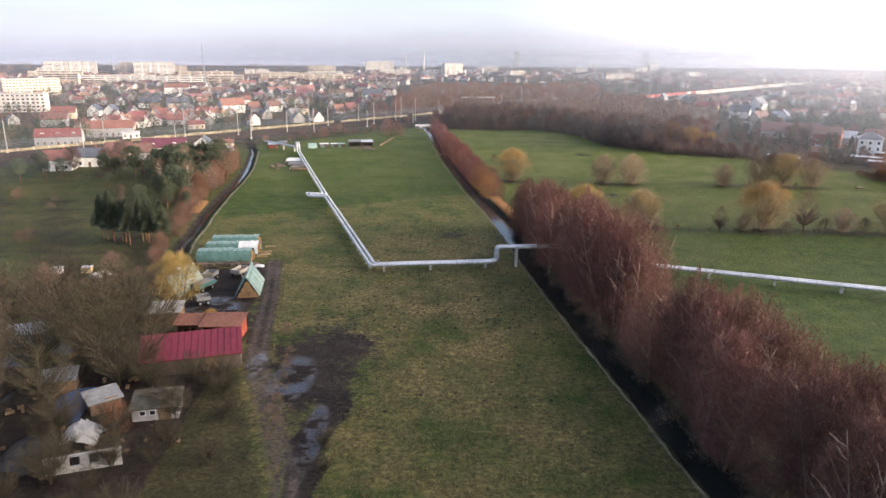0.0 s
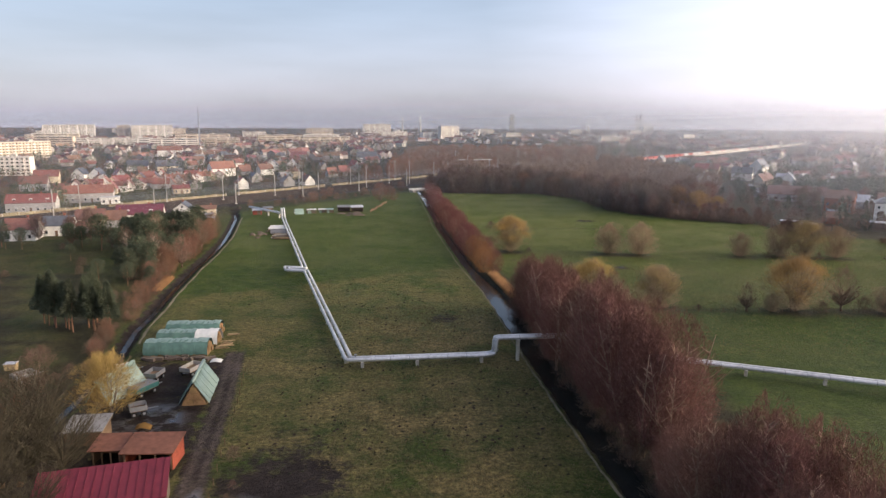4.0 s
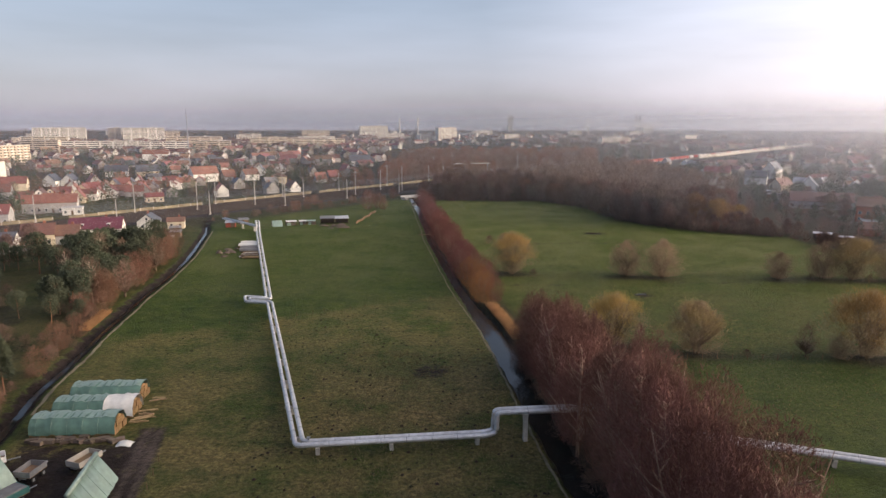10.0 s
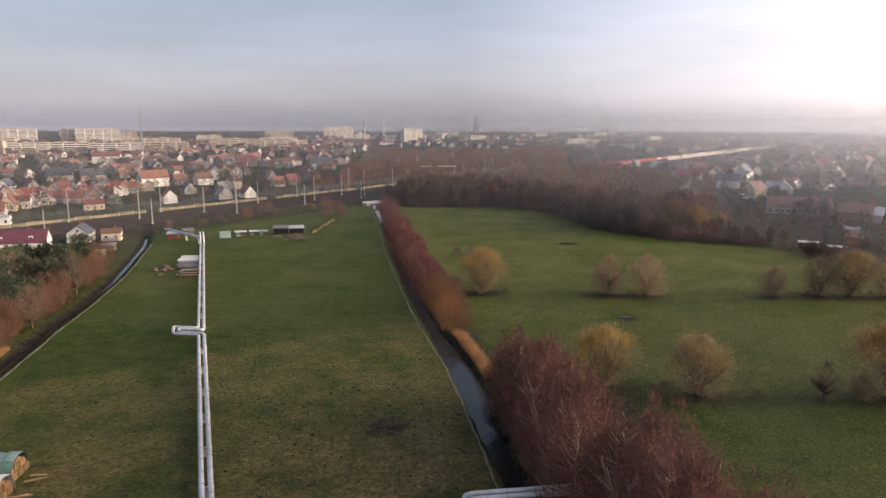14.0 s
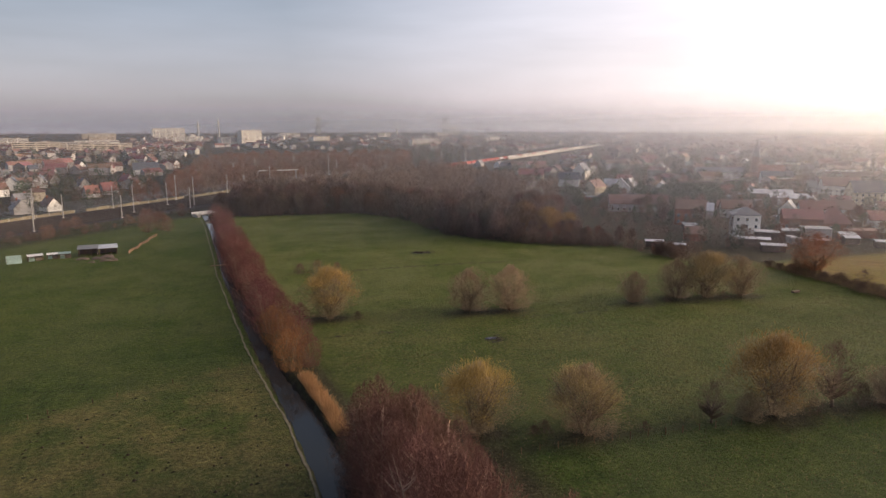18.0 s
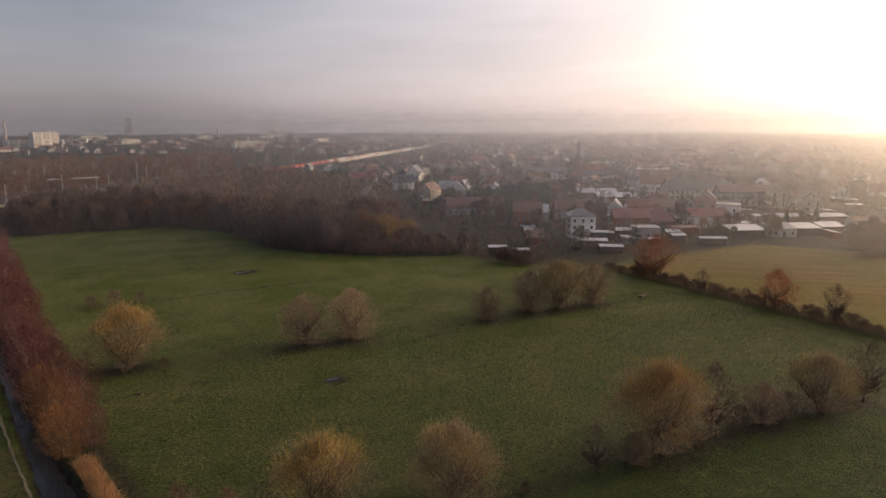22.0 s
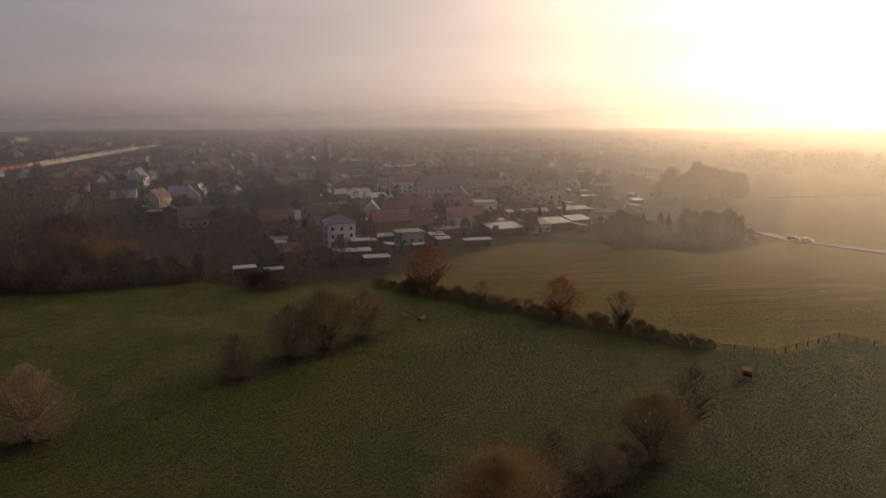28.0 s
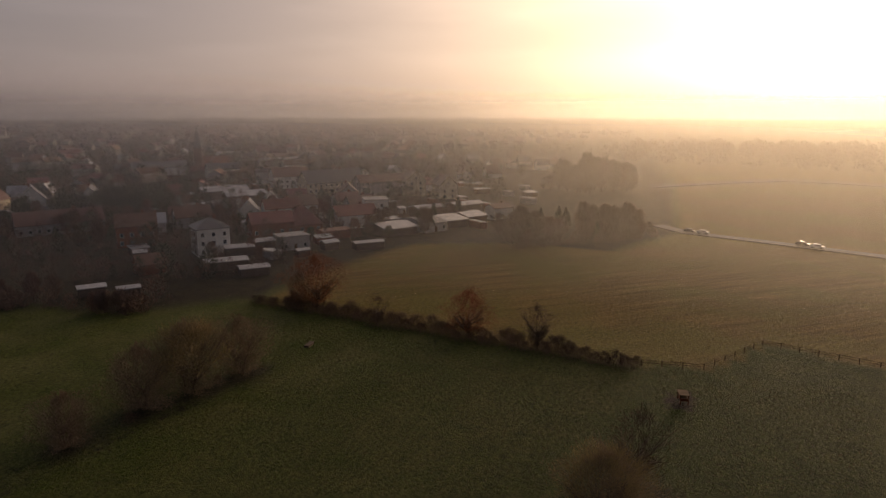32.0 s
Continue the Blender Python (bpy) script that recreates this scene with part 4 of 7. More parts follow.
for x, y, s in ((-36, 402, 1.25), (-31, 406, 1.05), (-28, 402, 0.8)):
    plant("scrub_tree", x, y, s, "broad rust-brown bare tree beside the railway", "railway trees", "bank_tree")
# trees between stream and town
for k in range(14):
    q = k / 13
    plant("spruce", -91 + 17 * q + rng.normal() * 0.9, 160 - 3 * q + rng.normal() * 2.4, 0.78 + 0.42 * rng.random(), "dark slender conifer in a small stand", "stand of conifers", "conifer_tree")
for k in range(24):
    y = 250 + 11 * rng.normal()
    plant("pine", min(-100 + 8 * rng.normal(), float(along(STREAM, y)) - 8), y, 0.8 + 0.4 * rng.random(), "dark green pine near the stream", "pines", "pine_tree")
for x, y, s in ((-93, 222, 0.75), (-134, 252, 0.8), (-90, 203, 0.6), (-98, 200, 0.6), (-150, 250, 0.7), (-160, 240, 0.8), (-122, 230, 0.5)):
    plant("pine", x, y, s, "dark green pine in the gardens", "pines", "pine_tree")
for x, y, s in ((-87, 213, 1.0), (-100, 245, 1.1), (-107, 238, 0.8)):
    plant("birch", x, y, s, "slender bare birch with pale trunk", "birches", "birch_tree")
for x, y, s in ((-72, 163, 0.7), (-76, 176, 0.75), (-84, 232, 0.9), (-88, 245, 1.0), (-92, 258, 1.05), (-95, 270, 1.0), (-97, 282, 0.95), (-82, 220, 0.8), (-81, 207, 0.65), (-64, 128, 0.5), (-68, 138, 0.45), (-90, 236, 0.9), (-95, 248, 0.9), (-101, 292, 0.9), (-85, 240, 0.85), (-87, 252, 0.9), (-90, 266, 0.95), (-93, 276, 0.9), (-86, 226, 0.8), (-83, 214, 0.7), (-80, 198, 0.55), (-104, 300, 0.8)):
    plant(("scrub_tree", "scrub_tree", "bare")[int(rng.integers(3))], x, y, s, "bare reddish-brown tree along the stream", "trees along the stream", "bank_tree")
for k in range(48):
    y = 60 + 240 * rng.random()
    x = float(along(STREAM, y)) - 4 - 70 * rng.random() ** 1.3
    if -100 < x < -74 and 150 < y < 175:
        continue
    plant("bush", x, y, 0.5 + 0.7 * rng.random(), "bare brown garden bush", "garden bushes", "bush")
# the farmyard's trees
for kind, x, y, s, lab in (("sallow_gold", -52.5, 111, 0.92, "tall willow with golden yellow twigs by the farmyard"), ("sallow", -57, 96, 1.05, "old spreading willow with olive twigs"), ("sallow", -63, 84, 1.0, "old spreading willow with olive twigs"),
                           ("sallow", -54, 84, 0.85, "spreading bare willow over the sheds"), ("sallow", -60, 106, 0.9, "spreading bare willow among sheds"), ("bare", -70, 100, 0.9, "bare tree among the gardens"), ("bare", -72, 88, 0.8, "bare tree among the gardens"),
                           ("sallow", -62, 68, 0.8, "spreading bare willow among sheds"), ("spruce", -72, 66, 1.05, "dark conifer among the gardens"), ("spruce", -66, 58, 1.0, "dark conifer among the gardens"), ("pine", -92, 122, 0.5, "small dark conifer in the gardens"),
                           ("sallow", -57, 60, 0.5, "bare fruit tree in the gardens"), ("sallow", -36, 78, 0.32, "bare olive shrub beside the track"), ("sallow", -35, 80.5, 0.36, "olive willow shrub beside the track"), ("sallow", -39, 80, 0.38, "olive willow shrub by the hut"),
                           ("shrub_b", -43.6, 66.6, 0.56, "rust-coloured round bush beside the hut"), ("sallow", -30, 60, 0.26, "bare thorn shrub by the track"), ("sallow", -17.5, 64, 0.2, "bare shrub on the muddy edge"), ("sallow", -16.5, 58, 0.2, "bare shrub on the muddy edge"),
                           ("sallow", -49, 52, 0.4, "bare fruit tree in garden"), ("sallow", -31.5, 70, 0.26, "bare shrub in the garden"), ("sallow", -46, 56, 0.4, "olive shrub by the ruin"), ("sallow", -75, 112, 0.9, "spreading bare willow among sheds"), ("sallow", -50, 94, 0.8, "spreading bare willow behind the barn"), ("sallow", -58, 88, 0.95, "old spreading willow with olive twigs"), ("sallow", -66, 95, 1.0, "old spreading willow with olive twigs"), ("sallow", -68, 76, 0.9, "old spreading willow with olive twigs"), ("sallow", -56, 73, 0.7, "spreading bare willow over the sheds"), ("sallow", -49, 79, 0.62, "spreading bare willow over the sheds"), ("sallow", -76, 100, 0.95, "old spreading willow among gardens"), ("sallow", -78, 84, 0.9, "old spreading willow among gardens"), ("sallow", -60, 54, 0.5, "bare fruit tree in garden"), ("sallow", -45, 79, 0.42, "olive shrub behind the hut"), ("bare", -68, 118, 0.7, "bare tree near the stream"), ("sallow", -47.5, 82.5, 0.62, "spreading bare willow over the barn"), ("sallow", -33.5, 76, 0.34, "olive willow shrub beside the track"), ("sallow", -41, 76.5, 0.3, "olive shrub behind the hut"), ("sallow", -50, 66, 0.5, "olive shrub by the tarpaulin"), ("sallow", -36, 64, 0.3, "olive shrub in the garden"), ("sallow", -54, 92, 0.8, "old spreading willow with olive twigs")):
    plant(kind, x, y, s, lab, "farmyard trees", "willow_tree" if "sallow" in kind else "garden_tree")
rd_ = random.Random(77)
for k in range(26):
    plant("sallow", -66 + 31 * rd_.random(), 46 + 26 * rd_.random(), 0.22 + 0.2 * rd_.random(), "low olive-brown thicket shrub in the overgrown garden", "garden thicket", "shrub")
for k in range(16):
    plant(("pine", "bare", "pine", "wood_a")[k % 4], -160 + 52 * rd_.random(), 250 + 44 * rd_.random(), 0.5 + 0.4 * rd_.random(), "%s in the gardens beside the houses" % ("dark green pine" if k % 2 == 0 else "bare tree"), "garden trees by the railway", "garden_tree")
for x, y, s in ((-85, 205, 0.55), (-83, 199, 0.45), (-88, 196, 0.6), (-80, 190, 0.4)):
    plant("pine", x, y, s, "low dark green conifer by the stream", "pines", "pine_tree")
for k in range(16):
    y = 202 + 62 * rd_.random()
    plant("pine", float(along(STREAM, y)) - 7 - 11 * rd_.random(), y, 0.6 + 0.35 * rd_.random(), "dark green pine in the belt along the stream", "pines", "pine_tree")
for k in range(20):
    y = 196 + 96 * rd_.random()
    plant("scrub_tree", float(along(STREAM, y)) - 4.5 - 5 * rd_.random(), y, 0.65 + 0.45 * rd_.random(), "dense bare reddish-brown tree beside the stream", "trees along the stream", "bank_tree")
for k in range(34):
    y = 104 + 86 * rd_.random()
    plant(("bush", "scrub_tree", "bush", "bush")[k % 4], float(along(STREAM, y)) - 2.6 - 3.2 * rd_.random(), y, (0.35 if k % 4 == 1 else 0.5) + 0.35 * rd_.random(), "bare reddish-brown brush hanging over the stream", "stream brush", "shrub")
# trees round the village and along the road
for k in range(130):
    x, y = 175 + 150 * rng.random(), 275 + 190 * rng.random()
    if np.interp(x, [a for a, _ in FIELD_B], [c for _, c in FIELD_B]) + 8 > y:
        continue
    plant(("bare", "wood_a", "pine", "wood_b", "spruce", "bare")[int(rng.integers(6))], x, y, (0.4 + 0.35 * rng.random()) * (0.6 if x < 225 and y < 345 else 1.0), "garden tree between village houses", "village trees", "garden_tree")
made = 0
while made < 62:
    q, dp = rng.random(), rng.random() ** 1.3
    x, y = 259 + 52 * q + 30 * dp + rng.normal(), 238 - 42 * q + 36 * dp + rng.normal()
    if x > 304 and abs((x - 318) * 0.73 - (y - 190) * 0.68) < 6:
        continue
    plant(("wood_a", "bare", "wood_b", "wood_c", "spruce")[int(rng.integers(5))], x, y, 0.32 + 0.55 * rng.random() ** 1.3, "tree in the clump beside the road", "roadside clump", "roadside_tree")
    made += 1
for k in range(28):
    x, y = 259 + 50 * rng.random(), 0.0
    y = 236 - 0.84 * (x - 259) + 3 * rng.random()
    plant("bush", x, y, 0.6 + 0.9 * rng.random(), "brown bush at the foot of the roadside clump", "roadside bushes", "bush")
for k in range(52):
    a, q = rng.random() * 6.28, rng.random() ** 0.7
    u, w = 34 * q * math.cos(a), 16 * q * math.sin(a)
    plant(("wood_a", "wood_c", "wood_b", "bare")[int(rng.integers(4))], 442 + 0.62 * u + 0.78 * w, 262 - 0.78 * u + 0.62 * w, (0.8 + 0.7 * rng.random()) * (1.15 - 0.45 * q), "tall tree in the park clump beyond the village", "park trees", "park_tree")


def wood_stuff(name, pts, hs, per, twig, label, wide=0.33, w=0.42):
    """Far woods as one mesh of coarse twigs."""
    n_ = len(pts) * per
    i = np.repeat(np.arange(len(pts)), per)
    h = hs[i]
    u, a = rng.random(n_), rng.random(n_) * 6.28
    rad = h * wide * np.sin(np.pi * (0.1 + 0.85 * u)) * rng.random(n_) ** 0.5
    base = np.stack([pts[i, 0] + rad * np.cos(a), pts[i, 1] + rad * np.sin(a), h * u * 0.92], 1)
    way = np.stack([np.cos(a) * 0.5, np.sin(a) * 0.5, np.ones(n_) * 0.7], 1) + rng.normal(size=(n_, 3)) * 0.55
    way /= np.linalg.norm(way, axis=1, keepdims=True)
    me = slivers(base, way, h * 0.14 * (0.6 + rng.random(n_)), np.full(n_, w) * (h / 14), M[twig], name)
    tagged(new(name, me), label, "woods", kind="stuff")


def scatter(n_, box, ok):
    out = []
    while len(out) < n_:
        x, y = box[0] + (box[2] - box[0]) * rng.random(), box[1] + (box[3] - box[1]) * rng.random()
        if ok(x, y):
            out.append((x, y))
    return np.array(out)


def by_train(x, y):
    """Whether a place lies close to the far railway line."""
    off = ((x - 196) * 590 - (y - 755) * 494) / 769.5
    return 150 < x < 720 and -45 < off < 70


def back_of_field(x):
    return float(np.interp(x, [a for a, _ in FIELD_B], [c for _, c in FIELD_B]))


pts = scatter(900, (-40, 440, 230, 900), lambda x, y: (rail_st(x, y)[1] < -14 and y < 900 and x < 0.27 * (y - 110) - 12) or (rail_st(x, y)[1] > 48 and y > np.interp(x, [a for a, _ in WOOD_E], [c for _, c in WOOD_E]) + 40 and x < 185))
wood_stuff("woodland", pts, 8 + 8 * rng.random(len(pts)), 430, "twig_brown", "bare brown woodland behind the meadow", 0.33, 0.24)
pts = scatter(600, (-60, 520, 260, 1000), lambda x, y: rail_st(x, y)[1] < -14 and x > -60 + 0.1 * (y - 520) and x < 0.27 * (y - 110) - 12)
wood_stuff("woodland_rust", pts, 7 + 9 * rng.random(len(pts)), 330, "twig_rust", "rust-brown bare woodland beside the railway", 0.33, 0.24)
pts = scatter(2700, (-700, 330, 900, 2000), lambda x, y: (x < -60 and rail_st(x, y)[1] < -16) or ((x > 190 and y > 470) or (x > 330 and y > 330)) and not by_train(x, y))
wood_stuff("town_trees", pts, 5 + 6 * rng.random(len(pts)), 90, "twig_brown", "bare garden trees between the houses of the town", 0.4, 0.5)
pts = scatter(1200, (-600, 330, 800, 1400), lambda x, y: (x < -60 and rail_st(x, y)[1] < -16) or (x > 190 and y > 420 and not by_train(x, y)))
wood_stuff("evergreens", pts, 6 + 6 * rng.random(len(pts)), 120, "needle", "dark evergreens between the houses", 0.3, 0.6)
pts = scatter(2400, (-2600, 900, 3600, 4200), lambda x, y: True)
wood_stuff("far_woods", pts, 9 + 9 * rng.random(len(pts)), 36, "twig_brown", "distant bare woods on the plain", 0.9, 1.6)
pts = scatter(900, (450, 250, 3800, 1400), lambda x, y: y > 330 + 0.05 * x)
wood_stuff("far_groves", pts, 8 + 7 * rng.random(len(pts)), 60, "twig_brown", "distant groves behind the fields", 0.7, 1.2)
pts = scatter(420, (560, -60, 900, 330), lambda x, y: x > 640 + 0.2 * (y - 100))
wood_stuff("field_grove", pts, 11 + 6 * rng.random(len(pts)), 100, "twig_brown", "dark line of trees behind the far field", 0.5, 0.8)

# ---- reed, tufts ----


def tufts(name, n_, xy, hgt, width, material, label, lean=0.35):
    base = np.stack([xy[:, 0], xy[:, 1], ground_z(xy[:, 0], xy[:, 1]) - 0.03], 1)
    way = np.stack([rng.normal(size=n_) * lean, rng.normal(size=n_) * lean, np.ones(n_)], 1)
    way /= np.linalg.norm(way, axis=1, keepdims=True)
    me = slivers(base, way, hgt * (0.5 + rng.random(n_)), np.full(n_, width), material, name)
    tagged(new(name, me), label, "grass", kind="stuff")


k = 5200
yy = 184 + 25 * rng.random(k)
tufts("reed_bed", k, np.stack([along(CANAL, yy) + 3.1 + 1.9 * rng.random(k), yy], 1), 1.7, 0.10, M["reed"], "dry orange-brown reed bed on the canal bank")
k = 2600
yy = 190 + 15 * rng.random(k)
tufts("stream_reed", k, np.stack([along(STREAM, yy) - 2.4 - 2.4 * rng.random(k), yy], 1), 1.0, 0.10, M["reed"], "dry orange reed beside the stream")
k = 36000
yy = 46 + 130 * rng.random(k) ** 1.4
xx = -17 + rng.random(k) * (along(CANAL, yy) - 3 + 17)
keep = (np.hypot((xx + 20) / 7, (yy - 88) / 13) > 1.1) & (np.sin(xx * 0.9 + np.sin(yy * 0.7)) * np.sin(yy * 0.8 + 1.3 * np.sin(xx * 0.5)) > -0.15)
tufts("meadow_tufts", int(keep.sum()), np.stack([xx, yy], 1)[keep], 0.36, 0.13, M["grass_tuft"], "dry straw-coloured grass tufts on the meadow", 0.8)
k = 32000
yy, xx = 140 + 110 * rng.random(k), 22 + 140 * rng.random(k)
tufts("pasture_tufts", k, np.stack([xx + np.where(yy < 180, 12, 0), yy], 1), 0.30, 0.10, M["grass_tuft"], "coarse grass tufts on the pasture", 0.8)
dt = Shape()
for k in range(900):
    y = 70 + 145 * rng.random()
    x = float(along(STREAM, y)) + 6 + rng.random() * (float(along(CANAL, y)) - float(along(STREAM, y)) - 10)
    if y > 216 + 0.498 * x or (x < -28 and y < 162) or math.sin(x * 0.23 + 2 * math.sin(y * 0.11)) + math.sin(y * 0.19 - x * 0.07) < -0.5 + 0.8 * rng.random():
        continue
    r, z = 0.13 + 0.26 * rng.random() ** 1.5, float(ground_z(x, y))
    k0, el = len(dt.v), 0.6 + 0.8 * rng.random()
    dt.v += [(x + r * q * math.cos(a) * el, y + r * q * math.sin(a), z - 0.03) for a, q in ((0, 1), (1.05, 0.7 + 0.5 * rng.random()), (2.1, 1), (3.14, 0.7 + 0.5 * rng.random()), (4.2, 1), (5.25, 0.8))] + [(x + 0.05, y, z + 0.13 + 0.12 * rng.random())]
    dt.f += [(k0 + i, k0 + (i + 1) % 6, k0 + 6) for i in range(6)]
tagged(part("dark_tussocks", dt, M["dark_tussock"]), "small dark wet tussocks dotted over the olive meadow", "tussocks", kind="stuff")
mh = Shape()
for k in range(230):
    x, y = -30 + 46 * rng.random(), 100 + 110 * rng.random() ** 1.3
    if x > float(along(CANAL, y)) - 5 or x < -36 + 0.02 * y:
        continue
    r, z = 0.16 + 0.2 * rng.random(), float(ground_z(x, y))
    k0 = len(mh.v)
    mh.v += [(x + r * math.cos(a), y + r * math.sin(a), z - 0.02) for a in (0, 1.05, 2.1, 3.14, 4.2, 5.25)] + [(x + 0.05, y, z + 0.16 + 0.12 * rng.random())]
    mh.f += [(k0 + i, k0 + (i + 1) % 6, k0 + 6) for i in range(6)]
tagged(part("molehills", mh, M["soil"]), "dark molehills scattered over the meadow", "molehills", kind="stuff")
pts = scatter(520, (150, 285, 345, 470), lambda x, y: y > back_of_field(x) + 6 and all((x - a) ** 2 + (y - b) ** 2 > 64 for a, b in ((205, 323), (264, 344), (254, 325), (271, 312), (288, 313), (272, 288), (292, 283), (225, 305), (192, 302), (154, 310))))
wood_stuff("village_scrub", pts, 2.2 + 4.2 * rng.random(len(pts)), 120, "twig_brown", "bare garden scrub between the village houses", 0.5, 0.35)
pts = scatter(190, (165, 290, 420, 480), lambda x, y: y > back_of_field(x) + 14 and all((x - a) ** 2 + (y - b) ** 2 > 100 for a, b in ((205, 323), (264, 344), (254, 325), (271, 312), (288, 313), (272, 288), (292, 283), (225, 305), (192, 302))))
wood_stuff("village_evergreens", pts, 4 + 6.5 * rng.random(len(pts)) ** 1.4, 260, "needle", "dark evergreens between the village houses", 0.28, 0.4)
xs_ = -6 + 158 * rng.random(330)
pts = np.stack([xs_, np.interp(xs_, [a for a, _ in WOOD_E], [c for _, c in WOOD_E]) - 1.5 + 8 * rng.random(330)], 1)
wood_stuff("wood_fringe", pts, 2.0 + 3.6 * rng.random(len(pts)), 170, "twig_brown", "bare brush along the edge of the wood", 0.5, 0.4)


# ---- worn strips on the ground ----


def strip(name, table, y0, y1, shift, width, material, label, category, wander=0.15):
    """A narrow worn strip that lies on the ground along a table of places."""
    sh, k = Shape(), int((y1 - y0) / 1.2)
    for i in range(k + 1):
        y = y0 + (y1 - y0) * i / k
        x = float(along(table, y)) + shift + 0.5 * wander * math.sin(y * 0.37) + 0.5 * wander * math.sin(y * 1.3)
        half = width / 2 * (1 + 0.2 * math.sin(y * 0.5) + 0.06 * rng.normal())
        for dx in (-half, 0.0, half):
            sh.v.append((x + dx, y, float(ground_z(x + dx, y)) + (0.10 if dx == 0 else 0.06)))
    sh.f = [(3 * i + j, 3 * i + j + 1, 3 * i + j + 4, 3 * i + j + 3) for i in range(k) for j in (0, 1)]
    tagged(part(name, sh, material, smooth=True), label, category, kind="structure")


strip("footpath", CANAL, 34, 440, -3.0, 0.38, M["path"], "narrow worn pale footpath along the canal", "footpath")
strip("stream_path", STREAM, 146, 330, 3.0, 0.6, M["path"], "worn pale path along the stream bank", "footpath")

# ---- district heating pipeline ----


def fillet(pts, r, steps=5):
    """A polyline with its corners rounded."""
    pts = [Vector(p) for p in pts]
    out = [pts[0]]
    for a, b, c in zip(pts, pts[1:], pts[2:]):
        u, w = (a - b), (c - b)
        d = min(r, u.length * 0.45, w.length * 0.45)
        p, q = b + u.normalized() * d, b + w.normalized() * d
        for i in range(steps + 1):
            t = i / steps
            out.append((1 - t) ** 2 * p + 2 * t * (1 - t) * b + t * t * q)
    return out + [pts[-1]]


def shifted(pts, off):
    """The same line, off metres to its right in plan."""
    pts = [Vector(p) for p in pts]
    out = []
    for i, p in enumerate(pts):
        ways = [w for w in ((pts[i] - pts[i - 1]) if i else None, (pts[i + 1] - pts[i]) if i + 1 < len(pts) else None) if w is not None and math.hypot(w.x, w.y) > 0.05]
        ns = [Vector((w.y, -w.x, 0)).normalized() for w in ways] or [Vector((0, 0, 0))]
        n_ = sum(ns, Vector()).normalized()
        k = max(0.4, n_.dot(ns[0]))
        out.append(p + n_ * off / k)
    return out


def pipeline():
    ob = thing("heating_pipeline", -18.5, 133.2, 0, 0, "twin silver insulated district heating pipes on concrete posts", "pipeline")
    o = Vector((-18.5, 133.2, 0))
    left = [(-18.5, 133.2, 1.6), (-41.0, 208.4, 1.6), (-46.8, 209.8, 1.6), (-48.0, 213.6, 1.6), (-42.2, 212.3, 1.6), (-70.8, 312.0, 1.6), (-73.0, 320.0, 1.6), (-73.6, 322.0, 5.4), (-74.6, 325.0, 5.4), (-75.4, 328.0, 2.6), (-97, 352, 2.6)]
    right = [(-18.5, 133.2, 1.6), (7.6, 136.1, 1.6), (8.9, 136.5, 1.8), (9.1, 136.6, 4.7), (10.0, 136.7, 4.8), (30.0, 138.4, 4.8), (30.3, 138.2, 4.6), (30.8, 137.6, 1.7), (32.0, 137.2, 1.6), (42.5, 133.7, 1.6), (77.3, 120.6, 1.6), (170, 86, 1.6)]
    whole = left[::-1] + right[1:]
    for name, off in (("supply_pipe", 0.55), ("return_pipe", -0.55)):
        line = fillet(shifted(whole, off), 1.0)
        part(name, Shape().tube([p - o for p in line], 0.36, 10), M["zinc"], ob, "silver zinc-clad pipe", smooth=True)
        for i in range(2, len(line) - 1):
            d = line[i + 1] - line[i]
            if d.length > 9:
                sh, k = Shape(), int(d.length / 3.2)
                for j in range(1, k):
                    p = line[i] + d * (j / k) - o
                    sh.tube([p - d.normalized() * 0.04, p + d.normalized() * 0.04], 0.385, 10)
                tagged(part("cladding_seams", sh, M["steel"], ob), kind="stuff")
    spots = []
    for a, b in zip(left, left[1:]):
        a, b = Vector(a), Vector(b)
        k = int((b - a).length / 10.4)
        spots += [(a.lerp(b, (j + 0.25) / max(1, k)), b - a) for j in range(k)]
    for x, y in ((-16.0, 133.4), (-5.8, 134.5), (6.4, 135.9)):
        spots.append((Vector((x, y, 1.6)), Vector((1, 0.1, 0))))
    for x, y in ((43, 133.4), (54, 129.3), (66, 125), (77.5, 120.6), (89, 116.3), (101, 111.8), (113, 107.4), (125, 103)):
        spots.append((Vector((x, y, 1.6)), Vector((1, -0.38, 0))))
    spots += [(Vector((13.4, 137.0, 4.8)), Vector((1, 0.1, 0))), (Vector((21.5, 137.6, 4.8)), Vector((1, 0.1, 0))), (Vector((28.6, 138.3, 4.8)), Vector((1, 0.1, 0)))]
    for p, d in spots:
        g = float(ground_z(p.x, p.y))
        top = p.z - 0.36
        a = math.atan2(d.y, d.x)
        sh = Shape().box((p.x - o.x, p.y - o.y, (g - 0.3 + top - 0.2) / 2), (0.55, 0.8, top - 0.2 - g + 0.3), a).box((p.x - o.x, p.y - o.y, top - 0.1), (0.45, 2.0, 0.24), a)
        part("support_post", sh, M["concrete"], ob, "concrete post with crossbeam")
    for x, y in ((-17.3, 133.7), (9.4, 136.6)):
        part("valve", Shape().tube([(x - o.x, y - o.y, 1.9), (x - o.x, y - o.y, 2.35)], 0.12, 8).tube([(x - o.x, y - o.y, 2.3), (x - o.x, y - o.y, 2.36)], 0.3, 8), M["steel"], ob, "small grey valve")


pipeline()

# ---- farmyard ----


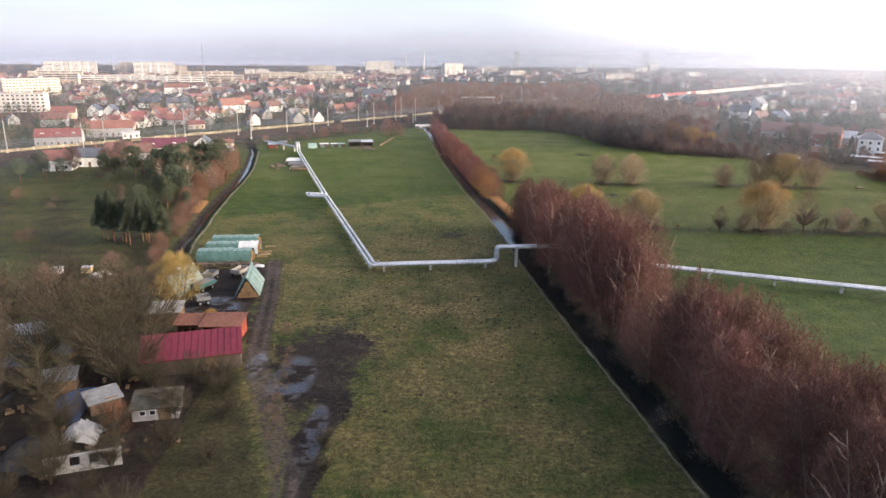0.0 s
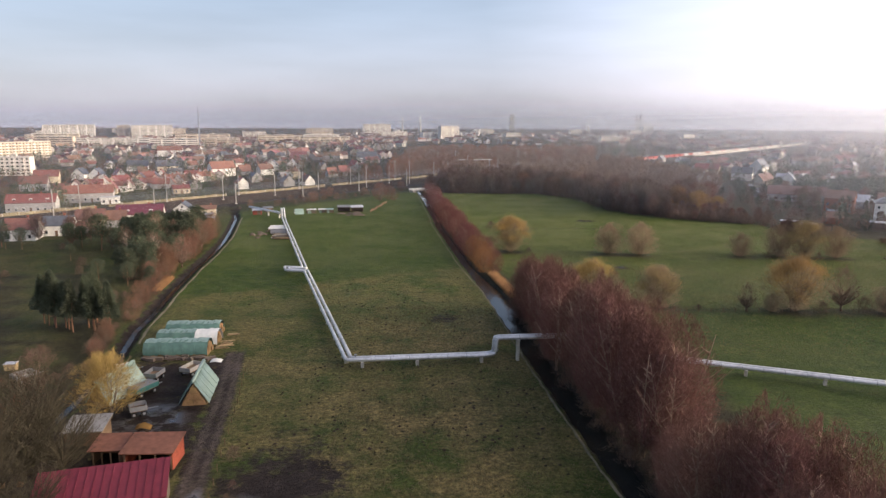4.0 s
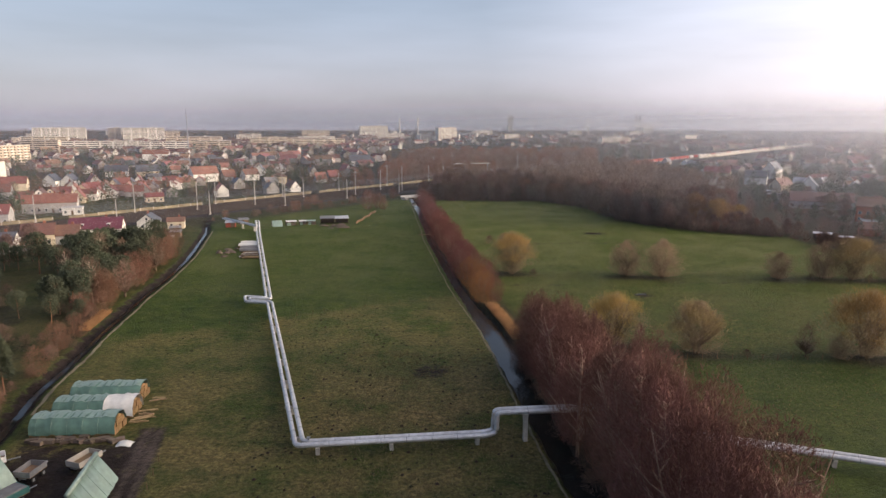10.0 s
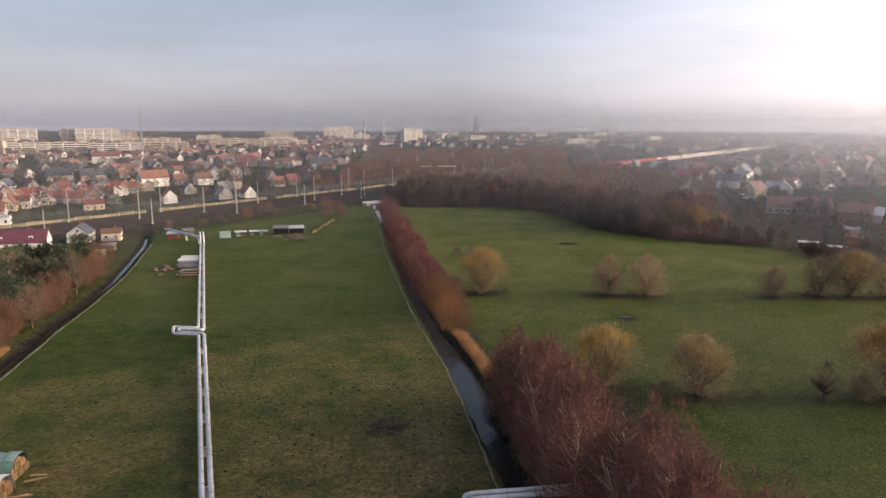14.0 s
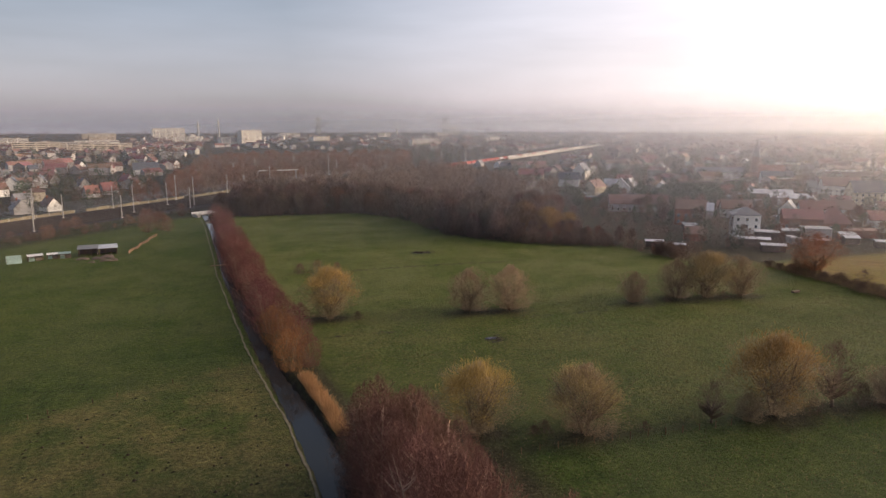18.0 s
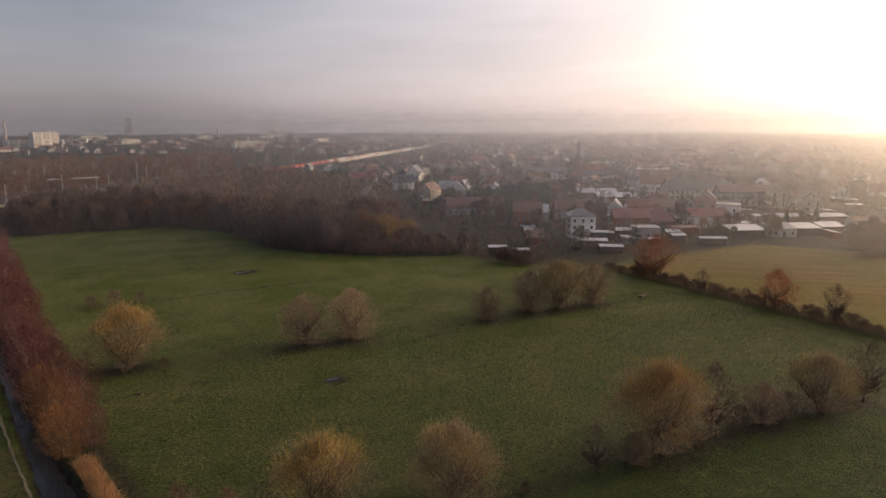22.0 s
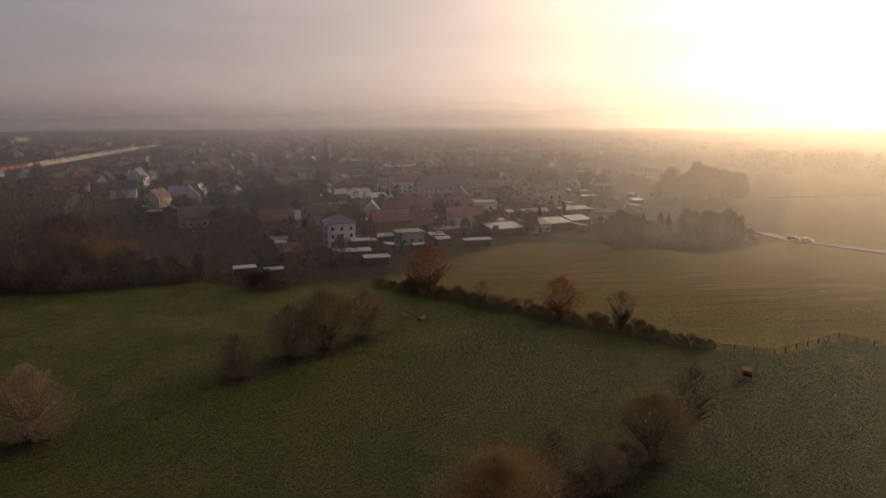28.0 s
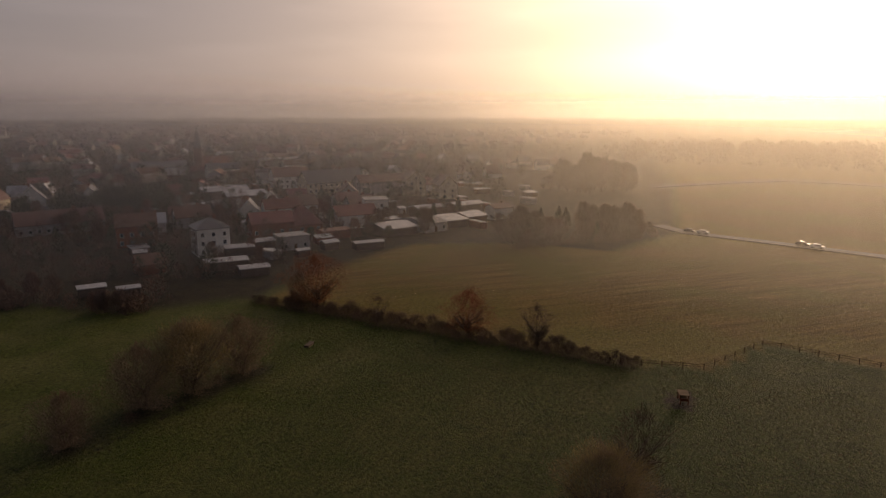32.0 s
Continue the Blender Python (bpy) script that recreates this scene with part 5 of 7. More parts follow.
def tarp_stack(x, y, length, width, height, rz, label, gable=False, sheen_strip=True, open_end=True, white_part=0.0):
    """Straw bales stacked long and covered with a sagging tarpaulin."""
    ob = thing("straw_stack", x, y, 0, rz, label, "straw stack", "straw stacks in the farmyard")
    z0 = float(ground_z(x, y))
    rd = random.Random(int(x * 31 + y * 7))
    bales = Shape()
    n_row = int(length / 1.6)
    rows = max(2, int(height / 1.05))
    for e in (-1, 1):
        for lv in range(rows):
            w = 0.86 * width * (1 - (lv + 0.6) / (rows + 0.5)) if gable else width * (0.94 if lv < rows - 1 else 0.6)
            k = max(1, int(w / 1.15))
            for j in range(k):
                part("straw_bale", Shape().box((e * (length / 2 - 0.7) + rd.uniform(-0.15, 0.05), (j - (k - 1) / 2) * w / k, z0 + 0.5 + lv * 1.02), (1.5, w / k * 0.92, 0.94)), M["hay"], ob)
    core = [(-width * 0.44, z0), (width * 0.44, z0), (width * 0.40, z0 + height * 0.5), (0, z0 + height * 0.9), (-width * 0.40, z0 + height * 0.5)] if not gable else [(-width * 0.42, z0), (width * 0.42, z0), (0, z0 + height * 0.88)]
    part("bale_core", bales.extrude(core, -length / 2 + 0.15, length / 2 - 0.15), M["hay"], ob)
    if gable:
        prof = [(-width / 2, 0.35), (-width * 0.27, height * 0.5), (0, height), (width * 0.27, height * 0.5), (width / 2, 0.35)]
    else:
        prof = [(-width / 2, 0.4), (-width * 0.47, height * 0.55), (-width * 0.30, height * 0.9), (0, height), (width * 0.30, height * 0.9), (width * 0.47, height * 0.55), (width / 2, 0.4)]
    steps = max(8, int(length * 1.6))

    def sheet(j0, j1, lift, x0, x1):
        sh, m_ = Shape(), j1 - j0 + 1
        n_ = max(4, int(steps * (x1 - x0) / length))
        for i in range(n_ + 1):
            q = i / n_
            xx = x0 + (x1 - x0) * q
            for j in range(j0, j1 + 1):
                yy, zz = prof[j]
                sag = 0.10 * math.sin(xx * 3.9 + j) + 0.07 * math.sin(xx * 1.7)
                sh.v.append((xx, yy * (1 + 0.02 * math.sin(xx * 5 + j)), z0 + zz + sag + lift))
        sh.f = [(i * m_ + j, (i + 1) * m_ + j, (i + 1) * m_ + j + 1, i * m_ + j + 1) for i in range(n_) for j in range(m_ - 1)]
        return sh

    k = len(prof)
    cut = length / 2 - length * white_part
    part("tarpaulin", sheet(0, k - 1, 0.0, -length / 2, cut), M["tarp_pale" if gable else "tarp_green"], ob, "pale green tarpaulin" if gable else "green translucent tarpaulin", smooth=True)
    # added pale strip imitates the sheen along the tarpaulin's ridge
    if sheen_strip:
        mid = k // 2
        part("ridge_sheet", sheet(mid - 1, mid + 1, 0.05, -length / 2 + 0.1, cut - 0.1) if not gable else Shape().tube([(-length / 2, 0, z0 + height), (length / 2, 0, z0 + height + 0.05)], 0.32, 6), M["tarp_pale"], ob, "pale strip imitating the sheen along the ridge", smooth=True)
    if white_part:
        part("white_cover", sheet(0, k - 1, 0.06, cut, length / 2 + 0.2), M["tarp_white"], ob, "white tarpaulin", smooth=True)
    for i in range(int(length / 2.2)):
        xx = -length / 2 + 1.0 + i * 2.2
        if xx < cut - 0.4:
            sh = Shape().tube([(xx, yy * 1.03, z0 + zz + 0.10) for yy, zz in prof], 0.03, 4)
            part("strap", sh, M["tarp_green"], ob)
    return ob


tarp_stack(-52.9, 140.6, 12.2, 4.6, 2.9, 3, "long straw stack under a green tarpaulin with pale ridge")
tarp_stack(-53.0, 146.6, 12.0, 4.6, 2.9, 3, "long straw stack half under white, half under green tarpaulin", white_part=0.36)
tarp_stack(-54.0, 152.8, 11.2, 4.6, 2.9, 3, "long straw stack under a pale green tarpaulin")
tarp_stack(-42.0, 121.0, 10.0, 4.8, 4.0, 99, "steep straw stack like a tent under green tarpaulin", gable=True)
tarp_stack(-55.6, 120.4, 10.0, 4.8, 4.0, 80, "steep straw stack under green tarpaulin beside the willow", gable=True)
tb = thing("timber_pile", -44.6, 146.5, 0, 5, "loose pile of pale sawn timber beside the straw stacks", "timber")
for k in range(12):
    part("plank", Shape().box((-0.8 + rng.normal() * 0.4, rng.normal() * 1.8, 0.12 + 0.16 * (k % 5)), (1.8 + rng.random(), 0.28, 0.14), rng.normal() * 0.2), M["wood_pale"], tb)
rb = thing("scrap_row", -51.4, 136.8, 0, 1, "row of low scrap timber and pallets in front of the stacks", "scrap")
for k in range(22):
    part("scrap_board", Shape().box((-6.5 + 0.6 * k + rng.normal() * 0.2, rng.normal() * 0.4, 0.3 + 0.2 * rng.random()), (0.8 + 0.9 * rng.random(), 0.7, 0.3 + 0.35 * rng.random()), rng.normal() * 0.4), M["shed_dark"], rb)


def crumple(name, x, y, sx, sy, sz, material, label, category):
    sh, n_ = Shape(), 12
    rd = random.Random(int(x * 13 + y))
    for i in range(n_):
        for j in range(n_):
            u, w = i / (n_ - 1) * 2 - 1, j / (n_ - 1) * 2 - 1
            d = max(0.0, 1 - (abs(u) ** 2.5 + abs(w) ** 2.5) / 1.4)
            sh.v.append((u * sx / 2 + rd.uniform(-0.1, 0.1) * sx / 6, w * sy / 2 + rd.uniform(-0.1, 0.1) * sy / 6, sz * d * (0.7 + 0.5 * rd.random()) + 0.03))
    sh.f = [(i * n_ + j, (i + 1) * n_ + j, (i + 1) * n_ + j + 1, i * n_ + j + 1) for i in range(n_ - 1) for j in range(n_ - 1)]
    ob = part(name, sh, material, None, m=pose(x, y, float(ground_z(x, y))), smooth=True)
    return tagged(ob, label, category)


crumple("white_sheet", -44.1, 136.2, 2.2, 1.6, 0.5, M["tarp_white"], "crumpled white sheet lying on the mud", "sheet")
crumple("blue_cover", -52.4, 73.0, 4.6, 9.0, 1.8, M["tarp_blue"], "dark blue tarpaulin over a heap in the gardens", "tarpaulin")
crumple("dark_cover", -52.0, 61.5, 4.6, 8.0, 1.3, M["tarp_black"], "dark plastic sheet over garden rubbish", "tarpaulin")
crumple("pale_cover", -47.2, 65.4, 4.4, 3.8, 2.0, M["plaster_grey"], "grey plastic sheet over a frame", "tarpaulin")
crumple("yellow_mound", -45.8, 108.0, 2.4, 1.2, 0.7, M["twig_yellow"], "small mound of yellowed reed by the shed", "mound")
crumple("plastic_cover", -68.0, 88.0, 5.0, 7.0, 0.8, M["tarp_blue"], "grey plastic over a garden bed", "tarpaulin")


def wheel(parent, x, y, r, w=0.3):
    t = part("wheel", Shape().tube([(x, y - w / 2, r), (x, y + w / 2, r)], r, 14), M["tyre"], parent, smooth=False)
    part("rim", Shape().tube([(x, y - w / 2 - 0.02, r), (x, y + w / 2 + 0.02, r)], r * 0.5, 10), M["steel"], t)


def trailer(x, y, rz, paint, label, length=5.0):
    ob = thing("farm_trailer", x, y, float(ground_z(x, y)), rz, label, "trailer", "farm trailers")
    part("chassis", Shape().box((0, 0, 0.85), (length, 1.0, 0.18)).box((length / 2 + 0.8, 0, 0.75), (1.8, 0.14, 0.12)), M["steel"], ob)
    part("bed", Shape().box((0, 0, 1.0), (length, 2.3, 0.12)), M["wood"], ob)
    for c, s in (((0, 1.12, 1.4), (length, 0.07, 0.75)), ((0, -1.12, 1.4), (length, 0.07, 0.75)), ((length / 2, 0, 1.4), (0.07, 2.3, 0.75)), ((-length / 2, 0, 1.4), (0.07, 2.3, 0.75))):
        part("side_board", Shape().box(c, s), paint, ob)
    for wx in (-length * 0.3, length * 0.3):
        for wy in (-0.95, 0.95):
            wheel(ob, wx, wy, 0.45)
    return ob


teal = trailer(-51.2, 120.4, 66, M["paint_teal"], "teal farm trailer with a grey cover in the yard", 4.6)
part("cover", Shape().box((0, 0, 1.82), (4.5, 2.2, 0.12), 0, 0.94), M["roof_felt"], teal, "grey slack cover")
trailer(-52.0, 126.9, 84, M["steel"], "grey flat farm trailer in the yard", 3.2)
trailer(-46.4, 129.6, 72, M["mast"], "high pale tipping trailer behind the straw stack", 3.8)
trailer(-48.6, 112.5, 30, M["steel"], "grey machine trailer beside the willow", 2.4)
trailer(-74.5, 126, 60, M["steel"], "old grey trailer on the grass beyond the stream", 3.5)
trailer(-58.4, 129.6, 35, M["paint_white"], "small white trailer by the stream", 2.6)


def gable_roof(length, width, eave, ridge, over=0.4, thick=0.16):
    """Two roof slabs that meet at a ridge along x."""
    w, h = width / 2 + over, ridge - eave
    drop = h * over / (width / 2)
    a, b = Shape(), Shape()
    for sh, k in ((a, -1), (b, 1)):
        sh.extrude([(k * w, eave - drop), (0, ridge), (0, ridge + thick), (k * w, eave - drop + thick)][:: (1 if k < 0 else -1)], -length / 2 - over, length / 2 + over)
    return a, b


def roofed_shed(x, y, rz, length, width, eave, ridge, wall, roof, label, open_front=False, name="shed", lean_to=False):
    ob = thing(name, x, y, float(ground_z(x, y)), rz, label, "shed", "")
    t = 0.14
    if open_front:
        part("back_wall", Shape().box((0, width / 2 - t / 2, eave / 2), (length, t, eave)), wall, ob)
        for e in (-1, 1):
            part("side_wall", Shape().box((e * (length / 2 - t / 2), 0, eave / 2), (t, width - 2 * t, eave)), wall, ob)
        for k in range(4):
            part("post", Shape().box((-length / 2 + 0.2 + k * (length - 0.4) / 3, -width / 2 + 0.1, eave / 2), (0.18, 0.18, eave)), M["wood"], ob)
    else:
        outline = [(-width / 2, 0), (width / 2, 0), (width / 2, ridge - 0.08), (-width / 2, eave - 0.06)] if lean_to or ridge - eave < 0.7 else [(-width / 2, 0), (width / 2, 0), (width / 2, eave), (0, ridge - 0.02), (-width / 2, eave)]
        part("wall", Shape().extrude(outline, -length / 2, length / 2), wall, ob)
        part("door", Shape().box((length * 0.2, -width / 2 - 0.02, 1.0), (1.6, 0.08, 2.0)), M["wood"], ob)
    if lean_to or abs(ridge - eave) < 0.7:
        part("roof", Shape().extrude([(-width / 2 - 0.4, eave - 0.05), (width / 2 + 0.4, ridge), (width / 2 + 0.4, ridge + 0.14), (-width / 2 - 0.4, eave + 0.09)], -length / 2 - 0.3, length / 2 + 0.3), roof, ob)
    else:
        for sh in gable_roof(length, width, eave, ridge):
            part("roof_slope", sh, roof, ob)
    return ob


# crimson barn: broad low roof that falls to the south
barn = roofed_shed(-41.0, 85.9, 16, 14.0, 5.4, 2.4, 4.2, M["shed_dark"], M["roof_crimson"], "long barn with a crimson sheet-metal roof by the track", name="barn", lean_to=True)
for k in range(15):
    part("roof_rib", Shape().box((-6.6 + 0.95 * k, 0, 0), (0.06, 6.3, 0.07)), M["roof_crimson"], barn, m=pose(0, 0, 3.46, 16.2))
roofed_shed(-39.9, 97.6, 2, 6.4, 4.6, 2.6, 3.0, M["wood_red"], M["rust"], "open shed with a rusty flat roof and red end wall", True)
roofed_shed(-46.0, 98.4, 4, 3.8, 3.6, 2.2, 2.6, M["wood"], M["rust"], "low dark lean-to with a rusty roof", True)
hut = roofed_shed(-40.4, 71.2, 12, 5.6, 3.6, 1.8, 2.45, M["plaster_grey"], M["mossy_roof"], "whitewashed garden hut with a dark mossy roof", name="garden_hut")
for x in (-1.5, -0.3):
    part("window_frame", Shape().box((x, -1.82, 1.15), (0.82, 0.07, 0.72)), M["frame"], hut)
    part("pane", Shape().box((x, -1.85, 1.15), (0.64, 0.06, 0.54)), M["glass"], hut)
roofed_shed(-52.0, 104.0, 8, 5.0, 4.0, 2.2, 2.7, M["wood"], M["roof_felt"], "dark timber shed under the willow")
roofed_shed(-48.2, 72.6, 40, 3.8, 2.8, 1.7, 2.2, M["wood"], M["roof_felt"], "small shed with a broken pale roof")
roofed_shed(-57, 78, 20, 4.4, 3.2, 2.0, 2.4, M["wood"], M["roof_felt"], "small dark timber garden shed")
roofed_shed(-70.6, 95, 20, 6.0, 4.6, 2.2, 3.0, M["plaster_grey"], M["roof_light"], "grey garden house with a pale roof")
roofed_shed(-62.5, 90, -15, 4.0, 3.0, 2.0, 2.5, M["wood_pale"], M["roof_felt"], "small shed of pale boards")
ru = thing("ruined_wall", -43.6, 58.6, 0, 20, "ruined whitewashed wall with empty window openings", "ruin")
for x0, w_ in ((-3.6, 0.7), (-1.9, 0.9), (0.1, 0.9), (2.0, 0.9), (3.6, 0.5)):
    part("pier", Shape().box((x0, 0, 0.95), (w_, 0.36, 2.1)), M["plaster_grey"], ru)
for x0 in (-2.8, -0.9, 1.05, 2.9):
    part("sill_wall", Shape().box((x0, 0.01, 0.35), (1.1, 0.32, 0.9)), M["plaster_grey"], ru)
part("lintel", Shape().box((0, 0, 2.1), (8.0, 0.38, 0.22)), M["plaster_grey"], ru)
rub = Shape()
for k in range(36):
    rub.box((-46 + rng.normal() * 4, 63 + rng.normal() * 4, 0.12), (0.2 + 0.5 * rng.random(), 0.2 + 0.5 * rng.random(), 0.2 + 0.3 * rng.random()), rng.random() * 3)
tagged(part("rubble", rub, M["wood"]), "scattered rubble and boards round the ruin", "rubble", kind="stuff")
junk = Shape()
for k in range(70):
    junk.box((-54 + rng.normal() * 8, 80 + rng.normal() * 12, 0.18), (0.2 + 0.9 * rng.random(), 0.2 + 0.6 * rng.random(), 0.3 + 0.3 * rng.random()), rng.random() * 3)
tagged(part("garden_clutter", junk, M["wood"]), "old boards and boxes lying between the garden sheds", "clutter", kind="stuff")
for x, y, lab, m_ in ((-86.4, 131, "white beehive box in the gardens", "paint_white"), (-80.5, 132, "reddish garden bench box", "wood_pale"), (-82, 118, "pale garden box on grass", "concrete")):
    ob = thing("garden_box", x, y, float(ground_z(x, y)), 10, lab, "box", "boxes in the gardens")
    part("body", Shape().box((0, 0, 0.6), (2.0, 1.3, 1.2)), M[m_], ob)
    part("lid", Shape().box((0, 0, 1.26), (2.2, 1.5, 0.12)), M["roof_light"], ob)


def puddle(x, y, rx, ry, seed):
    rd, sh, k = random.Random(seed), Shape(), 28
    ph = [rd.random() * 6.28 for _ in range(4)]
    for i in range(k):
        a = 2 * math.pi * i / k
        q = 1 + 0.25 * math.sin(2 * a + ph[0]) + 0.18 * math.sin(3 * a + ph[1]) + 0.1 * math.sin(7 * a + ph[2])
        sh.v.append((rx * q * math.cos(a), ry * q * math.sin(a), 0))
    sh.f = [tuple(range(k))]
    tagged(part("puddle", sh, M["water"], None, m=pose(x, y, float(ground_z(x, y)) + 0.13)), "shallow puddle in the dark mud", "puddle", "puddles", "structure")


for i, q in enumerate(((55.3, 222, 1.3, 0.9), (64.5, 323, 1.8, 0.8))):
    puddle(*q, i + 3)
plant("bush", -29.5, 98.3, 0.62, "small olive-green bush at the edge of the track", "", "bush")
for k in range(9):
    plant("bush", -27.5 + 0.4 * k + rng.normal() * 0.5, 91 - 3.2 * k, 0.28 + 0.15 * rng.random(), "low weed clump beside the track", "weed clumps", "bush")
# thin wooden fence stakes
fe = thing("stake_fence", -33.5, 100, 0, 0, "line of thin wooden stakes along the track", "fence")
for k in range(13):
    yy = 88 + 3.6 * k
    xx = float(along(TRACK, yy)) + 2.6
    part("stake", Shape().box((xx + 33.5, yy - 100, 0.5), (0.07, 0.07, 1.1)), M["wood"], fe)
# wood store beside the pipes
for k, (x, y, L, covered) in enumerate(((-63.2, 272.5, 7.6, 0), (-64.6, 277.5, 6.8, 0), (-66.4, 283.0, 7.4, 1), (-68.0, 288.5, 7.0, 1), (-69.8, 294.0, 7.6, 1), (-70.6, 298.5, 6.6, 1))):
    wp = thing("log_stack", x, y, float(ground_z(x, y)), 8 + 6 * math.sin(k * 2.3), "stack of long pale logs %s" % ("under a whitish sheet" if covered else "lying open on the grass"), "log stack", "log stacks by the pipes")
    for lv in range(3):
        for q in range(5 - lv):
            r_, l_ = 0.17 + 0.06 * rng.random(), L * (0.6 + 0.4 * rng.random())
            o_, yy = (L - l_) * (rng.random() - 0.5), (q - (4 - lv) / 2) * 0.46
            part("log", Shape().tube([(o_ - l_ / 2, yy, 0.22 + 0.38 * lv), (o_ + l_ / 2, yy + 0.12 * rng.normal(), 0.22 + 0.38 * lv)], r_, 6), M[("wood", "wood_pale", "shed_dark", "concrete")[(q + lv + k) % 4]], wp)
    if covered:
        sh = Shape()
        for i in range(9):
            for q, (yy, zz) in enumerate(((-1.25, 0.75), (-0.7, 1.3), (0.0, 1.48), (0.7, 1.3), (1.25, 0.8))):
                sh.v.append((-L * 0.46 + L * 0.92 * i / 8, yy * (1 + 0.08 * math.sin(2.1 * i + q)), zz + 0.08 * math.sin(1.9 * i + 2 * q)))
        sh.f = [(i * 5 + q, (i + 1) * 5 + q, (i + 1) * 5 + q + 1, i * 5 + q + 1) for i in range(8) for q in range(4)]
        part("cover_sheet", sh, M["tarp_white" if k > 3 else "roof_felt"], wp, smooth=True)
for k in range(12):
    x, y = -70 + 3 * rng.normal(), 280 + 5 * rng.normal()
    crumple("scrap_heap", x - 3, y, 1.2 + 1.5 * rng.random(), 1 + rng.random(), 0.4 + 0.5 * rng.random(), M["shed_dark"], "small dark heap of scrap beside the log stacks", "heap")
# allotment corner below the railway: covered cars, a green tent of sheeting, one long shed, heaps
tent = thing("sheeting_tent", -71.0, 344.6, float(ground_z(-71.0, 344.6)), 20, "sagging tent of white and greenish sheeting in the allotment", "tent")
for k, m_ in ((-1, "tarp_pale"), (1, "tarp_white")):
    sh = Shape()
    for i in range(7):
        xx, sag = -2.2 + 4.4 * i / 6, 0.10 * math.sin(i * 2.1 + k)
        sh.v += [(xx, k * 2.0, 0.0), (xx, k * 1.1, 1.35 + sag), (xx, 0.0, 2.5 + 0.5 * sag)]
    sh.f = [(3 * i + j, 3 * i + j + 1, 3 * i + j + 4, 3 * i + j + 3) for i in range(6) for j in (0, 1)]
    part("sheet_side", sh, M[m_], tent, smooth=True)
for e in (-1, 1):
    part("tent_frame", Shape().tube([(e * 2.1, -1.9, 0), (e * 2.1, 0, 2.4), (e * 2.1, 1.9, 0)], 0.05, 5), M["wood"], tent)


def carport(x, y, rz, L, W, h, roof, label):
    """A low shelter on posts with a slack sheet roof and a boarded back."""
    ob = thing("carport", x, y, float(ground_z(x, y)), rz, label, "shelter", "allotment shelters")
    sh, n_ = Shape(), 8
    for i in range(n_ + 1):
        xx = -L / 2 + L * i / n_
        for j in range(4):
            yy = -W / 2 + W * j / 3
            sh.v.append((xx, yy, h + 0.12 * j - 0.10 * math.sin(math.pi * (i % 4) / 4) + 0.04 * math.sin(3 * i + j)))
    sh.f = [(i * 4 + j, (i + 1) * 4 + j, (i + 1) * 4 + j + 1, i * 4 + j + 1) for i in range(n_) for j in range(3)]
    part("roof_sheet", sh, M[roof], ob, smooth=True)
    part("back_wall", Shape().box((0, W / 2 - 0.1, h / 2), (L - 0.2, 0.08, h)), M["shed_dark"], ob)
    for e in (-1, 1):
        for k in (-1, 1):
            part("post", Shape().box((e * (L / 2 - 0.15), k * (W / 2 - 0.25), h / 2 - 0.05), (0.12, 0.12, h - 0.1)), M["wood"], ob)
    part("stored_boxes", Shape().box((-L * 0.22, 0.1, h * 0.3), (L * 0.34, W * 0.55, h * 0.6)), M["tarp_pale"], ob)
    part("dark_crate", Shape().box((L * 0.2, 0.2, h * 0.26), (L * 0.36, W * 0.5, h * 0.52)), M["shed_dark"], ob)


carport(-65.2, 347.0, 22, 4.8, 2.8, 1.9, "tarp_white", "low shelter with a slack white sheet roof in the allotment")
carport(-60.4, 349.4, 12, 3.6, 2.6, 1.7, "tarp_white", "small shelter with white sheet roof beside another")
carport(-56.6, 349.8, 10, 3.8, 2.8, 1.8, "tarp_pale", "small shelter with pale greenish sheet roof in the allotment")
roofed_shed(-50.0, 354.0, 8, 6.2, 5.0, 2.5, 3.0, M["shed_dark"], M["roof_felt"], "dark open shed with grey felt roof in the allotment", True, name="allotment_shed")
roofed_shed(-43.6, 354.6, 10, 5.8, 4.8, 2.4, 2.9, M["shed_dark"], M["roof_light"], "dark open shed with pale sheet roof in the allotment", True, name="allotment_shed")
roofed_shed(-91.0, 342.6, 12, 4.2, 3.2, 2.1, 2.6, M["wood_red"], M["roof_light"], "small reddish hut with a pale roof by the stream", name="allotment_hut")
for k in range(10):
    x, y = -51 + 14 * rng.random(), 336 + 12 * rng.random()
    crumple("brushwood_heap", x, y, 2.2 + 2.5 * rng.random(), 1.2 + rng.random(), 0.4 + 0.5 * rng.random(), M["shed_dark"], "low dark heap of brushwood and boards", "heap")
bk = thing("board_fence", -34.0, 371, 0, 83.5, "low weathered board fence along the allotment", "fence")
for k in range(26):
    part("board", Shape().box((-19.5 + 1.56 * k, 0.4 * math.sin(k * 0.7), 0.55), (1.5, 0.08, 1.1 + 0.2 * rng.random())), M["wood"], bk)
for x, y in ((-106, 318), (-88, 352), (-104, 304), (-110, 328), (-114, 314)):
    roofed_shed(x, y, rng.normal() * 15, 4.2, 3.4, 2.0, 2.4, M["shed_dark"], M["roof_felt"], "small dark allotment shed by the stream", name="allotment_shed")

